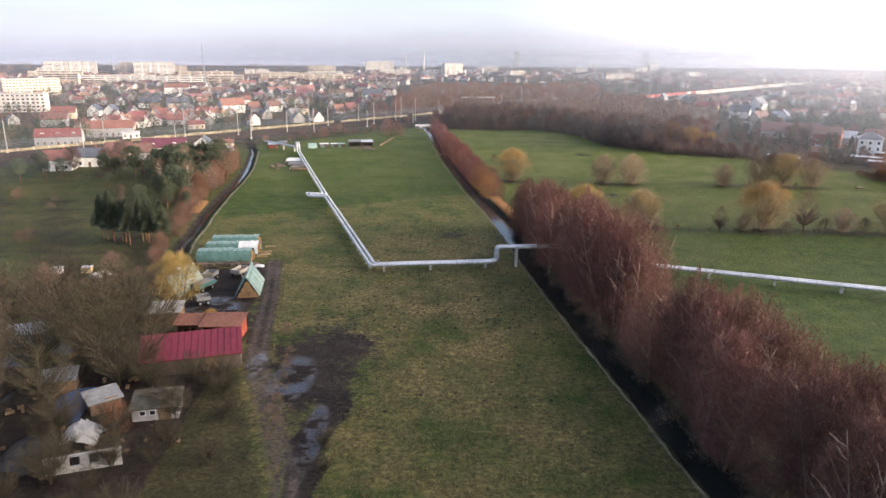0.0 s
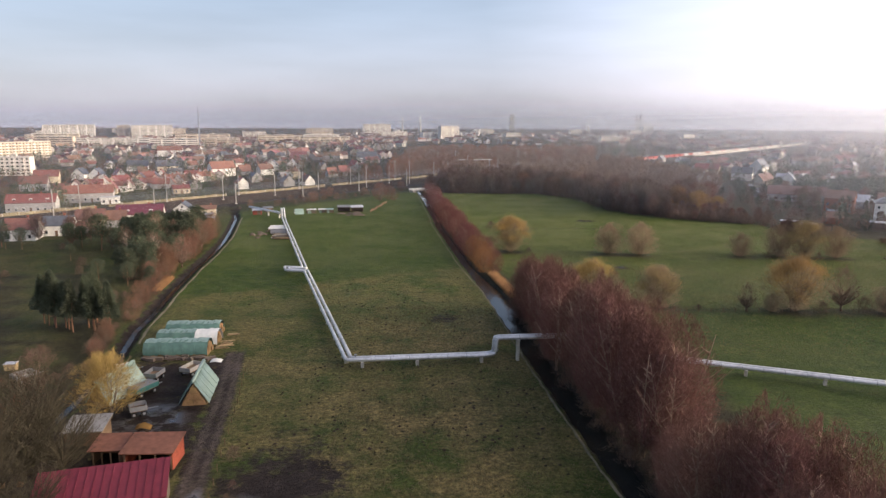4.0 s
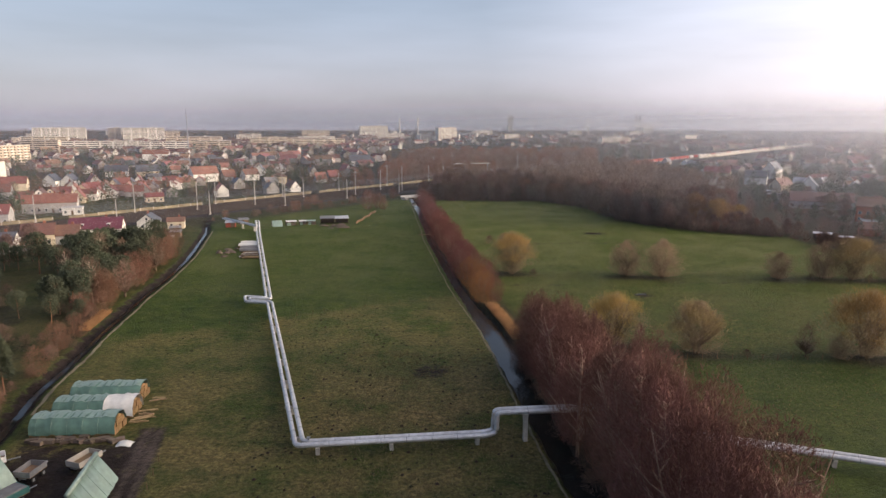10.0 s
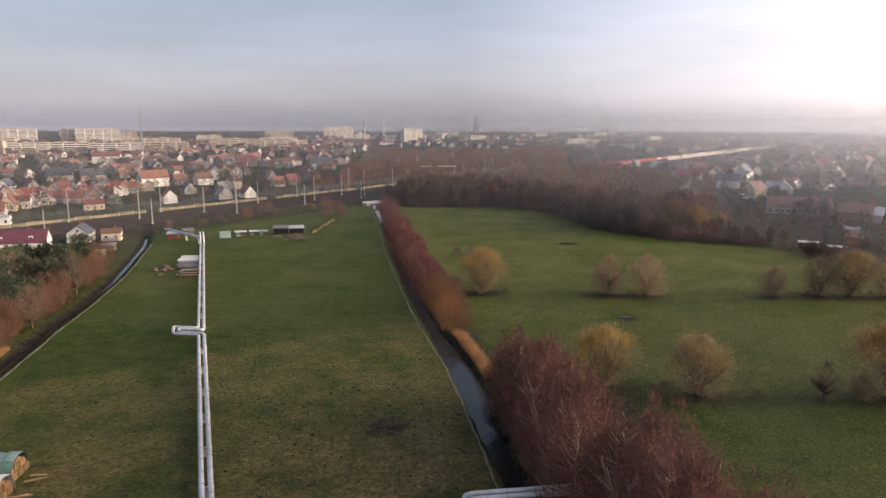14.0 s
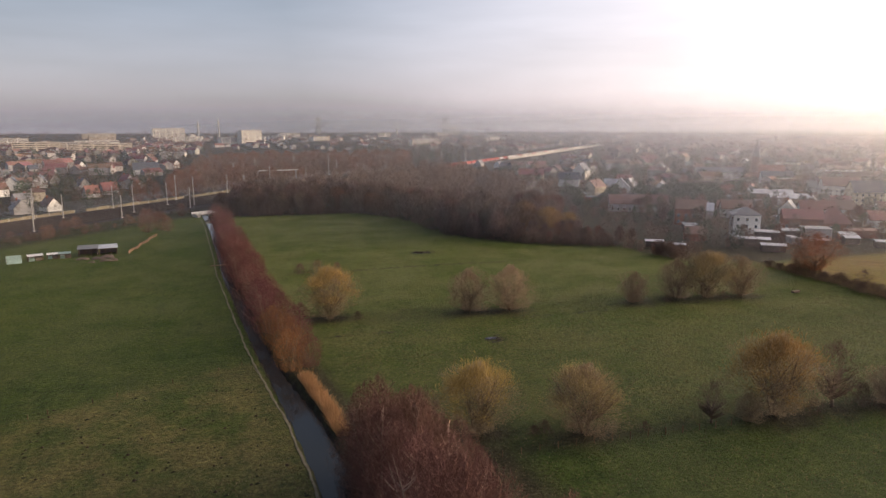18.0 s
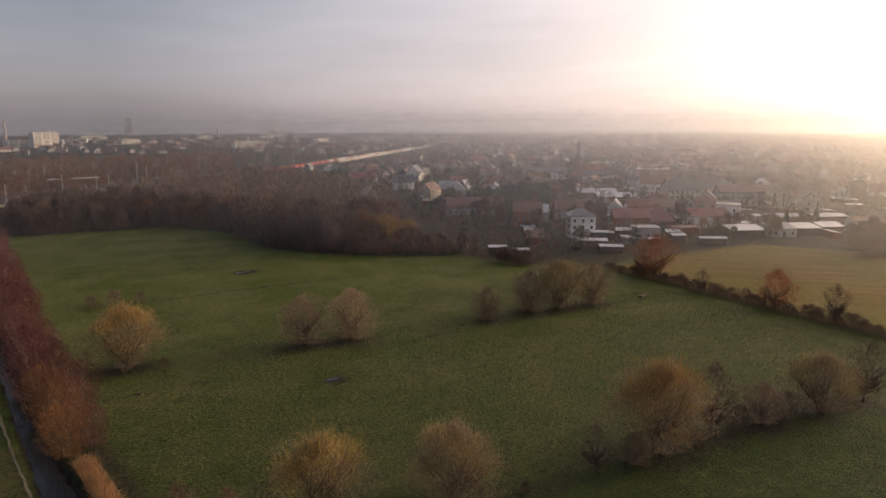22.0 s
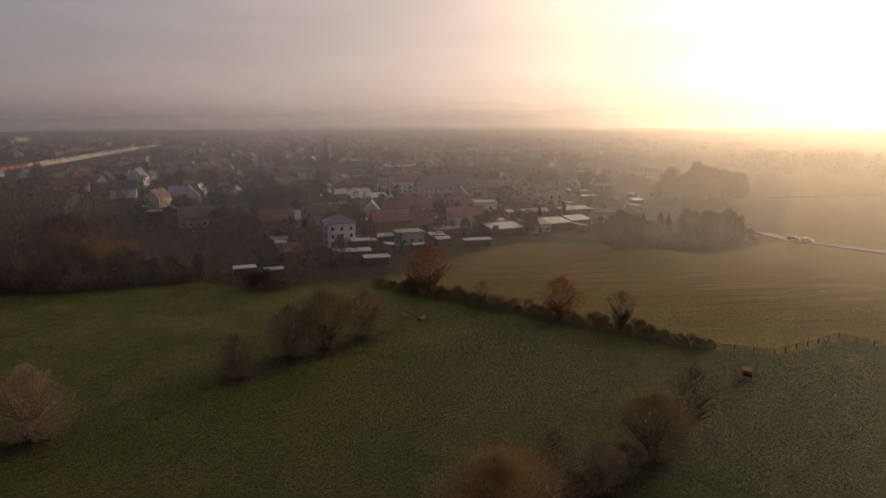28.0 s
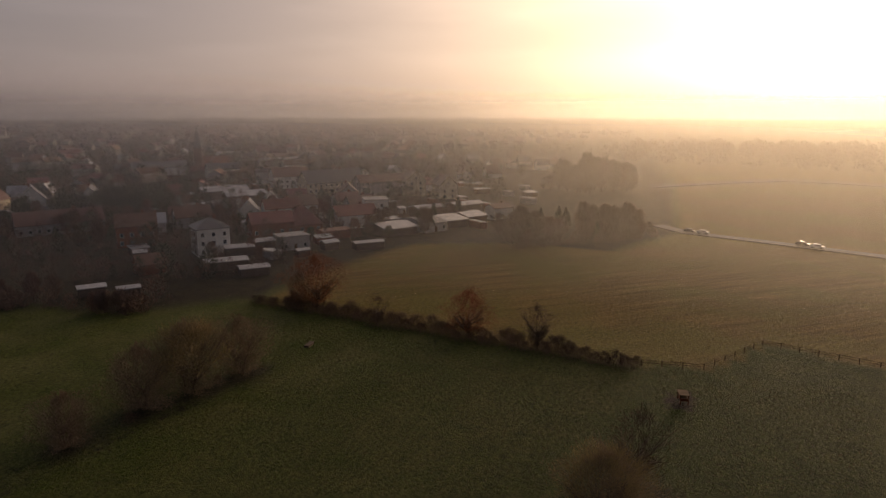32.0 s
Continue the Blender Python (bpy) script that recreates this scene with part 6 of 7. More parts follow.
ms = thing("stake_row", -20, 208.5, 0, 0, "line of short weathered stakes across the meadow", "fence")
for x in (-60, -54, -47, -40.5, -33, -29.5, -27, -21, -17.5, -9, -1.2, 3):
    y = 218.5 + 0.498 * x
    part("stake", Shape().box((x + 20, y - 208.5, float(ground_z(x, y)) + 0.4), (0.09, 0.09, 0.9)), M["wood"], ms)
rf = thing("reed_fence", 16.5, 190, 0, 0, "thin wire fence on stakes behind the reed bed", "fence")
for k in range(12):
    y = 178 + 2.8 * k
    x = float(along(CANAL, y)) + 5.6
    part("stake", Shape().box((x - 16.5, y - 190, float(ground_z(x, y)) + 0.5), (0.1, 0.1, 1.2)), M["wood_pale"], rf)
part("wire", Shape().tube([(float(along(CANAL, y)) + 5.6 - 16.5, y - 190, 0.9) for y in range(178, 210, 4)], 0.03, 4), M["wood_pale"], rf)

# ---- railway ----


def at_rail(s, r, z=1.0):
    p = RAIL_P + RAIL_D * s + RAIL_N * r
    return (float(p[0]), float(p[1]), z)


RAIL_A = math.degrees(math.atan2(RAIL_D[1], RAIL_D[0]))
for r in (5, 9.5, 14, 19, 24, 29, 34):
    tr = thing("railway_track", *at_rail(80, r, 1.0), RAIL_A, "railway track with brown steel rails on grey sleepers", "railway track", "railway tracks")
    for e in (-0.75, 0.75):
        part("rail", Shape().box((0, e, 0.26), (640, 0.08, 0.13)), M["rail"], tr)
    sl = Shape()
    for k in range(420):
        sl.box((-300 + 1.45 * k, 0, 0.1), (0.3, 2.5, 0.16))
    tagged(part("sleepers", sl, M["sleeper"], tr), kind="stuff")


def rail_mast(s, r, h, arm, label="tall pale railway mast carrying overhead wires"):
    x, y, z = at_rail(s, r)
    ob = thing("catenary_mast", x, y, z - 0.1, RAIL_A, label, "railway mast", "catenary masts")
    part("pole", Shape().tube([(0, 0, -0.4), (0, 0, h)], [0.30, 0.20], 6), M["mast"], ob)
    part("footing", Shape().box((0, 0, 0.2), (0.9, 0.9, 0.6)), M["concrete"], ob)
    if arm:
        part("bracket", Shape().tube([(0, 0, 7.2), (0, -arm, 7.4)], 0.08, 5).tube([(0, 0, 8.6), (0, -arm, 7.4)], 0.05, 5), M["mast"], ob)
    if h > 13:
        part("crossarm", Shape().box((0, 0, h - 1.0), (0.2, 3.0, 0.18)), M["mast"], ob)


for k in range(13):
    rail_mast(-170 + 46 * k, 2.2, 12.5 if k % 2 else 15.5, 3)
    rail_mast(-150 + 46 * k, 37.5, 11.5 if k % 3 else 15.0, -3)
for s, r, h in ((-52, 16.5, 14), (-20, 21.5, 13), (52, 26, 15), (22, 12, 12), (90, 31, 16.5), (85, 16, 13)):
    rail_mast(s, r, h, 0)
for x, y, h in ((14, 679, 15), (47, 697, 16), (-3, 640, 13), (80, 720, 14), (110, 760, 14), (140, 775, 14), (196, 745, 16), (236, 790, 16)):
    ob = thing("signal_mast", x, y, 0, 0, "far pale mast above the woodland", "railway mast", "far masts")
    part("pole", Shape().tube([(0, 0, 0), (0, 0, h + 4)], [0.35, 0.25], 6), M["mast"], ob)
    part("bracket", Shape().tube([(0, 0, h), (3, 0, h + 0.4)], 0.12, 5), M["mast"], ob)
for r in (5, 9.5, 14, 19, 24, 29, 34):
    for z in (6.4, 7.7):
        ob = part("overhead_wire", Shape().tube([at_rail(-300 + 46 * k, r, z - (0.25 if k % 2 else 0)) for k in range(15)], 0.035, 3), M["steel"])
        tagged(ob, "thin overhead wire above the railway", "wire", "overhead wires")
wall = thing("trackside_wall", *at_rail(0, -1.0, 0), RAIL_A, "low ochre concrete panel wall along the railway", "wall", kind="structure")
for k in range(84):
    s = -280 + 7.0 * k
    if (k * 7) % 11 in (3,):
        continue
    part("panel", Shape().box((s, 0, 1.6), (6.8, 0.2, 1.5 + 0.5 * (k % 3 == 0))), M["wall_yellow"], wall)
    part("panel_post", Shape().box((s + 3.5, 0, 1.6), (0.25, 0.35, 2.2)), M["concrete"], wall)
br = thing("canal_bridge", -15.5, 452, 0, RAIL_A - 12, "small pale concrete railway bridge over the canal", "bridge")
part("deck", Shape().box((0, 0, 1.3), (12, 4.0, 0.5)), M["concrete"], br)
for e in (-1, 1):
    part("parapet", Shape().box((0, e * 1.9, 1.95), (12, 0.25, 0.9)), M["plaster_white"], br)
    part("abutment", Shape().box((e * 4.6, 0, 0.0), (1.6, 4.4, 2.4)), M["concrete"], br)
fb = thing("plank_crossing", -2.6, 320, 0, 12, "narrow plank footbridge across the canal", "footbridge")
part("plank_deck", Shape().box((0, 0, 0.25), (9.0, 0.8, 0.15)), M["wood"], fb)
part("handrail", Shape().tube([(-4.4, 0.4, 1.1), (4.4, 0.4, 1.1)], 0.05, 5), M["wood"], fb)
gr = thing("signal_gantry", 30, 640, 0, 10, "long grey signal gantry above the woods by the railway", "gantry")
part("beam", Shape().box((0, 0, 10.5), (34, 0.8, 0.8)), M["concrete"], gr)
for e in (-15, 0, 15):
    part("leg", Shape().box((e, 0, 5.2), (0.5, 0.5, 10.6)), M["steel"], gr)

# ---- houses ----
WINDOW = Shape().box((0, 0, 0), (1.12, 0.10, 1.42)).mesh("window_frame", M["frame"])
PANE = Shape().box((0, -0.035, 0), (0.92, 0.08, 1.2)).mesh("pane", M["glass"])


def window(parent, x, y, z, rz, s=1.0):
    w = part("window", WINDOW, None, parent, m=pose(x, y, z, 0, 0, rz) @ Matrix.Diagonal((s, 1, s, 1)))
    part("pane", PANE, None, w, m=pose(0, -0.02, 0))


HOUSE_SPOTS = []


def house(x, y, rz, L, W, eave, ridge, wall, roof, label, hip=False, near=True, dormer=0, rows=None, name="house", group="houses", chimney=True):
    """A house with its ridge along its own x, walls, two roof slopes (or a hipped roof), windows, door and chimney."""
    ob = thing(name, x, y, float(ground_z(x, y)), rz, label, "house", group)
    HOUSE_SPOTS.append((x, y, 0.5 * max(L, W) + 1.5))
    if hip == "flat":
        part("wall", Shape().box((0, 0, eave / 2 - 0.2), (L, W, eave + 0.4)), M[wall], ob)
        part("roof", Shape().box((0, 0, eave + 0.12), (L + 0.5, W + 0.5, 0.26)), M[roof], ob)
    elif hip:
        part("wall", Shape().box((0, 0, eave / 2 - 0.2), (L, W, eave + 0.4)), M[wall], ob)
        a, b, c = L / 2 + 0.45, W / 2 + 0.45, max(0.3, L / 2 - W * 0.42)
        part("roof", Shape().add([(-a, -b, eave), (a, -b, eave), (a, b, eave), (-a, b, eave), (-c, 0, ridge), (c, 0, ridge), (-a, -b, eave - 0.18), (a, -b, eave - 0.18), (a, b, eave - 0.18), (-a, b, eave - 0.18)],
                                 [(0, 1, 5, 4), (1, 2, 5), (2, 3, 4, 5), (3, 0, 4), (6, 7, 1, 0), (7, 8, 2, 1), (8, 9, 3, 2), (9, 6, 0, 3), (9, 8, 7, 6)]), M[roof], ob)
    else:
        part("wall", Shape().extrude([(-W / 2, -0.4), (W / 2, -0.4), (W / 2, eave), (0, ridge - 0.03), (-W / 2, eave)], -L / 2, L / 2), M[wall], ob)
        for sh in gable_roof(L, W, eave, ridge, 0.35, 0.2):
            part("roof_slope", sh, M[roof], ob)
    if chimney and hip != "flat":
        part("chimney", Shape().box((L * 0.18, W * 0.08, ridge), (0.7, 0.6, 1.9)).box((L * 0.18, W * 0.08, ridge + 0.98), (0.85, 0.75, 0.12)), M["brick"], ob)
    if near:
        n_row = rows or max(1, int(eave / 2.7))
        n_col = max(2, int(L / 2.9))
        for lv in range(n_row):
            z = 1.55 + lv * 2.75
            for k in range(n_col):
                xx = (k + 0.5) / n_col * L - L / 2
                if not (lv == 0 and k == n_col // 2):
                    window(ob, xx, -W / 2 - 0.03, z, 0)
                window(ob, xx, W / 2 + 0.03, z, 180)
            for e, turn in ((-1, -90), (1, 90)):
                for k in (-1, 1):
                    window(ob, e * (L / 2 + 0.03), k * W * 0.22, z, turn)
        if not hip and ridge - eave > 2.8:
            for e, turn in ((-1, -90), (1, 90)):
                window(ob, e * (L / 2 + 0.03), 0, eave + 1.1, turn, 0.8)
        part("door", Shape().box(((n_col // 2 + 0.5) / n_col * L - L / 2, -W / 2 - 0.03, 1.05), (1.05, 0.12, 2.1)), M["wood"], ob)
    for k in range(dormer):
        xx = (k + 0.5) / dormer * L - L / 2
        d = part("dormer", Shape().extrude([(-W * 0.36, eave + 0.5), (-W * 0.10, eave + 0.5), (-W * 0.10, eave + 1.9), (-W * 0.36, eave + 1.9)], xx - 0.7, xx + 0.7), M["plaster_white"], ob)
        part("pane", PANE, None, d, m=pose(xx, -W * 0.36 - 0.02, eave + 1.2) @ Matrix.Diagonal((0.9, 1, 0.8, 1)))
    return ob


RED, BRN, GRY, PLM = "tile_red", "tile_brown", "tile_grey", "tile_plum"
WHT, CRM, PGR, BRK = "plaster_white", "plaster_cream", "plaster_grey", "brick"
words = {RED: "red tiled", BRN: "brown tiled", GRY: "dark slate", PLM: "plum-coloured", "roof_felt": "felt", "roof_light": "pale sheet"}
paint = {WHT: "white", CRM: "cream", PGR: "grey", BRK: "red-brick"}
LEFT = (
    (-206, 352, 18, 22, 10, 4.8, 8.6, PGR, RED, 0, 3), (-199, 394, 20, 25, 9, 5.2, 9.0, PGR, RED, 0, 0), (-183, 385, 20, 9, 6, 3.6, 3.8, WHT, "roof_light", "flat", 0),
    (-134, 311, 14, 19, 9, 4.8, 8.6, WHT, PLM, 0, 2), (-150, 299, 20, 11, 8, 4.4, 8.0, CRM, BRN, 0, 0), (-141, 303, 18, 8, 8, 3.6, 7.0, PGR, BRN, 0, 0), (-154, 282, 10, 11, 8, 4.2, 7.4, WHT, GRY, 0, 0),
    (-162, 271, 12, 11, 9, 4.4, 8.0, WHT, RED, 0, 0), (-125, 338, 100, 9, 8, 3.6, 6.6, WHT, GRY, 0, 0), (-114, 340, 15, 7, 6, 3.2, 4.6, CRM, BRN, 0, 0), (-146, 288, 10, 7, 5, 2.8, 4.6, PGR, RED, 0, 0),
    (-204, 455, 30, 10.5, 9, 5.0, 9.4, CRM, RED, 0, 0), (-193, 463, 30, 10.5, 9, 5.0, 9.4, WHT, RED, 0, 0), (-184, 472, 28, 10.5, 9, 5.0, 9.4, PGR, RED, 0, 0), (-180, 496, 30, 10.5, 9, 5.0, 9.4, CRM, RED, 0, 0),
    (-174, 514, 28, 10.5, 9, 5.0, 9.4, WHT, RED, 0, 0), (-176, 552, 30, 14, 9, 5.0, 9.4, WHT, BRN, 0, 0), (-280, 540, 95, 11, 9, 4.4, 9.0, WHT, GRY, 0, 0), (-270, 546, 95, 10, 9, 4.0, 8.4, WHT, GRY, 0, 0),
    (-276, 632, 20, 18, 10, 4.6, 9.6, WHT, GRY, 0, 0), (-250, 633, 30, 18, 10, 4.6, 9.6, CRM, GRY, 0, 0), (-183, 578, 40, 20, 11, 6.6, 12.0, WHT, RED, 0, 0), (-345, 884, 15, 30, 12, 8, 13, WHT, RED, 0, 0),
    (-264, 452, 20, 16, 10, 5.0, 9.4, PGR, BRN, 0, 0), (-286, 505, 20, 16, 10, 5.4, 9.6, CRM, RED, 0, 0), (-119, 557, 15, 11, 9, 5.6, 8.0, CRM, BRN, 1, 0), (-83, 775, 10, 22, 11, 5.5, 11.5, WHT, GRY, 0, 0),
    (-238, 440, 22, 12, 9, 4.6, 8, CRM, BRN, 0, 0), (-165, 440, 30, 10, 7, 3.2, 5.2, CRM, RED, 0, 0), (-212, 500, 30, 12, 9, 5, 9.2, WHT, RED, 0, 0),
    (-198, 520, 30, 12, 9, 5, 9.2, PGR, RED, 0, 0), (-205, 560, 30, 13, 9, 5, 9.2, WHT, RED, 0, 0), (-150, 590, 40, 12, 9, 5, 9.0, WHT, BRN, 0, 0), (-155, 640, 100, 12, 9, 5, 9.4, WHT, GRY, 0, 0), (-142, 660, 100, 11, 9, 5, 9.4, WHT, GRY, 0, 0),
)
for x, y, rz, L, W, e, r, wl_, rf, hip, dm in LEFT:
    if 415 < y < 566 and -250 < x < -172:
        continue
    house(x, y, rz, L, W, e, r, wl_, rf, "%s house with %s roof beside the railway" % (paint[wl_], words[rf]), hip, y < 480, dm, group="houses by the railway")
# stepped rows of red-roofed terraced houses that climb away from the railway
rt = random.Random(31)
for x0, y0, n_ in ((-211, 418, 15), (-234, 432, 12), (-189, 470, 9)):
    for k in range(n_):
        y = y0 + 9.6 * k
        x = x0 + 0.17 * (y - y0) + rt.uniform(-1, 1)
        wl_, rf = rt.choice((WHT, WHT, PGR, CRM)), rt.choice((RED, RED, RED, RED, BRN, GRY))
        house(x, y, 17 + 90 * (k % 3 != 0) + rt.uniform(-3, 3), rt.uniform(8.5, 10.5), 7.0, rt.uniform(3.2, 4.4), rt.uniform(6.6, 7.8), wl_, rf, "%s terraced house with %s roof in a stepped row" % (paint[wl_], words[rf]), 0, y < 470, 0, group="terraced rows by the railway")
RIGHT = (
    # x, y, turn, length, width, eave, ridge, wall, roof, hip, rows
    (205.8, 323, -30, 10.4, 10.0, 9.0, 11.8, WHT, GRY, 1, 3), (208, 312.5, -37, 9, 6, 2.8, 3.0, PGR, "roof_light", "flat", 1), (192, 302, -37, 12, 6, 2.6, 3.0, PGR, "roof_light", 0, 1), (221, 313, -30, 9, 6, 2.8, 3.4, PGR, "roof_light", 0, 1),
    (225, 305, -30, 10, 8, 4.6, 5.0, PGR, "roof_felt", "flat", 1), (190, 289, -35, 8, 5, 2.4, 2.8, PGR, "roof_light", 0, 1), (204, 357, -37, 13, 10, 7.4, 11.0, BRK, BRN, 0, 2), (264, 344, -35, 15, 9, 6.8, 10.2, WHT, RED, 0, 2),
    (254, 325, -33, 13, 12, 3.2, 9.6, BRK, RED, 1, 1), (288, 313, 40, 11, 10, 9.4, 9.7, WHT, "roof_felt", "flat", 3), (271, 312, -33, 17, 10, 5.4, 8.8, WHT, RED, 0, 1), (266, 291, -25, 14, 16, 3.0, 4.2, PGR, "roof_light", 0, 1), (279, 284, -25, 11, 17, 3.4, 4.8, PGR, "roof_felt", 0, 1),
    (291, 281, -25, 12, 16, 2.9, 4.0, PGR, "roof_light", 0, 1), (303, 276, -25, 10, 13, 3.2, 4.4, PGR, "roof_light", 0, 1), (346, 381, -25, 34, 13, 8.4, 14.6, CRM, GRY, 0, 3), (330, 358, 40, 16, 10, 5.6, 10.2, PGR, BRN, 0, 2), (368, 430, -30, 22, 11, 7.5, 12.5, WHT, BRN, 0, 2),
    (363, 360, -27, 30, 10, 8.0, 11.6, PGR, BRN, 0, 3), (374, 346, 45, 18, 11, 8.8, 13.4, CRM, BRN, 0, 3), (371, 324, 45, 16, 10, 7.4, 12.0, CRM, BRN, 0, 2), (389, 572, -30, 38, 11, 6, 10, WHT, GRY, 0, 3), (397, 516, -30, 22, 10, 6, 10, WHT, GRY, 0, 3),
    (519, 570, -30, 28, 11, 6, 9, WHT, BRN, 0, 2), (193, 511, 70, 12, 11, 4.6, 10, WHT, BRN, 0, 1), (240, 552, -30, 15, 10, 5.6, 10.4, WHT, GRY, 0, 1), (279, 607, 50, 20, 11, 7.4, 13.6, WHT, GRY, 0, 2), (227, 489, 30, 13, 9, 5.4, 9.8, CRM, BRN, 0, 1),
    (233, 467, 60, 13, 11, 6.6, 12.4, WHT, GRY, 0, 2), (263, 468, 50, 14, 9, 5.0, 9.6, WHT, GRY, 0, 1), (181, 563, -30, 16, 9, 4.4, 8.4, PGR, "roof_felt", 0, 1), (233, 606, -30, 20, 10, 5.0, 9.6, CRM, RED, 0, 1), (207, 406, -25, 30, 10, 4.2, 8.6, PGR, BRN, 0, 1),
    (154, 310, -30, 6.2, 4, 2.2, 2.5, PGR, "roof_light", 0, 1), (158, 301, -30, 5, 3.4, 2.2, 2.5, PGR, "roof_light", 0, 1), (216, 293, -25, 4, 3, 2.2, 2.5, WHT, "roof_light", 0, 1), (229, 292, -25, 5, 4, 2.6, 3.2, WHT, "roof_light", 0, 1), (247, 304, -25, 11, 6, 3.0, 3.5, BRK, RED, 0, 1),
    (236, 281, -35, 10, 4, 2.4, 2.8, PGR, "roof_light", 0, 1), (317, 268, -30, 10, 7, 5.0, 6.5, WHT, BRN, 0, 1), (310, 213, -30, 8, 7, 3.6, 7.2, CRM, BRN, 0, 1), (242, 330, -33, 16, 9, 5.0, 8.6, BRK, RED, 0, 1), (178, 318, -25, 8, 6, 3.0, 5.4, BRK, BRN, 0, 1),
    (300, 330, -30, 12, 9, 5, 8.6, PGR, BRN, 0, 1), (285, 352, -30, 14, 9, 5, 9, PGR, BRN, 0, 1), (310, 345, -30, 12, 9, 4.6, 8, WHT, RED, 0, 1), (310, 300, -25, 14, 8, 4, 5, PGR, "roof_light", 0, 1), (328, 290, -25, 16, 8, 4, 5, PGR, "roof_light", 0, 1),
    (240, 370, -30, 14, 9, 4.6, 8.4, PGR, BRN, 0, 1), (275, 385, -30, 16, 9, 4, 6, PGR, "roof_felt", 0, 1), (300, 400, -30, 20, 12, 5, 7, PGR, "roof_light", 0, 1), (310, 425, -30, 24, 12, 5, 7, PGR, "roof_light", 0, 1),
)
for i, (x, y, rz, L, W, e, r, wl_, rf, hip, rw) in enumerate(RIGHT):
    house(x, y, rz, L, W, e, r, "shed_dark" if rf == "roof_light" else wl_, rf, "%s %s with %s roof at the village edge" % ("dark timber" if rf == "roof_light" else paint[wl_], "shed" if e < 3.0 or rf == "roof_light" else "house", words[rf]), hip, e > 3.0 and y < 440 and rf != "roof_light", 0, rw, name="shed" if e < 3.0 or rf == "roof_light" else "house", group="village houses", chimney=e > 4 and rf != "roof_light")
# dark timber framing on the tall house by the meadow
fr = thing("timber_frame", 205.8, 323, 0, -30, "dark timber strips on the gable of the tall house", "facade trim", kind="structure")
for k in range(6):
    part("strip", Shape().box((-5.28, -4.6 + 1.84 * k, 4.5), (0.12, 0.45, 8.4)), M["wood"], fr)
# small garden sheds and lean-tos between the village houses
rd = random.Random(21)
taken = [(h[0], h[1], 0.55 * h[3]) for h in RIGHT]
made = 0
while made < 90:
    x, y = rd.uniform(188, 430), rd.uniform(262, 480)
    if y < back_of_field(x) + 9 or any((x - a) ** 2 + (y - b) ** 2 < (c + 4) ** 2 for a, b, c in taken):
        continue
    L, W, e = rd.uniform(3, 8.5), rd.uniform(2.6, 5), rd.uniform(2.0, 3.0)
    taken.append((x, y, L * 0.6))
    sh_ = thing("garden_shed", x, y, float(ground_z(x, y)), -30 + 90 * rd.randrange(2) + rd.uniform(-8, 8), "small garden shed with a flat %s roof in the village" % ("pale" if made % 3 else "dark felt"), "shed", "garden sheds")
    part("wall", Shape().box((0, 0, e / 2 - 0.1), (L, W, e + 0.2)), M[rd.choice(("shed_dark", "plaster_grey", "wood", "brick"))], sh_)
    part("roof", Shape().extrude([(-W / 2 - 0.3, e), (W / 2 + 0.3, e + 0.45), (W / 2 + 0.3, e + 0.57), (-W / 2 - 0.3, e + 0.12)], -L / 2 - 0.25, L / 2 + 0.25), M["roof_light" if made % 3 else "roof_felt"], sh_)
    part("door", Shape().box((L * 0.15, -W / 2 - 0.03, 0.95), (0.9, 0.08, 1.8)), M["wood"], sh_)
    made += 1
# random further houses of the town and the village, placed off the streets' grid
rd = random.Random(5)
spots = [(h[0], h[1]) for h in LEFT + RIGHT]
made = 0
while made < 130:
    if made < 62:
        x, y = rd.uniform(-430, -60), rd.uniform(400, 900)
        if rail_st(x, y)[1] > -14 or x > -60 - 0.05 * (y - 500):
            continue
        rz, group = 35 + 90 * rd.randrange(2) + rd.uniform(-6, 6), "houses of the town"
        roof = rd.choice((RED, RED, RED, BRN, GRY, GRY, "roof_felt"))
    else:
        x, y = rd.uniform(190, 620), rd.uniform(300, 800)
        if y < back_of_field(x) + 75 or x < 180 + 0.12 * (y - 300):
            continue
        rz, group = -45 + 90 * rd.randrange(2) + rd.uniform(-8, 8), "houses of the village"
        roof = rd.choice((RED, BRN, BRN, GRY, "roof_felt", "roof_light"))
    if -245 < x < -172 and 415 < y < 568:
        continue
    if any((x - a) ** 2 + (y - b) ** 2 < 15 ** 2 for a, b in spots):
        continue
    spots.append((x, y))
    wl_ = rd.choice((WHT, PGR, PGR, PGR))
    house(x, y, rz, rd.uniform(7.5, 11.5), rd.uniform(7, 8.5), rd.uniform(2.8, 4.2), rd.uniform(6.2, 8.2), wl_, roof, "%s house with %s roof among gardens" % (paint[wl_], words[roof]), 0, False, 0, None, group=group)
    made += 1


def clear_of_houses(x, y):
    return all((x - a) ** 2 + (y - b) ** 2 > c * c for a, b, c in HOUSE_SPOTS)


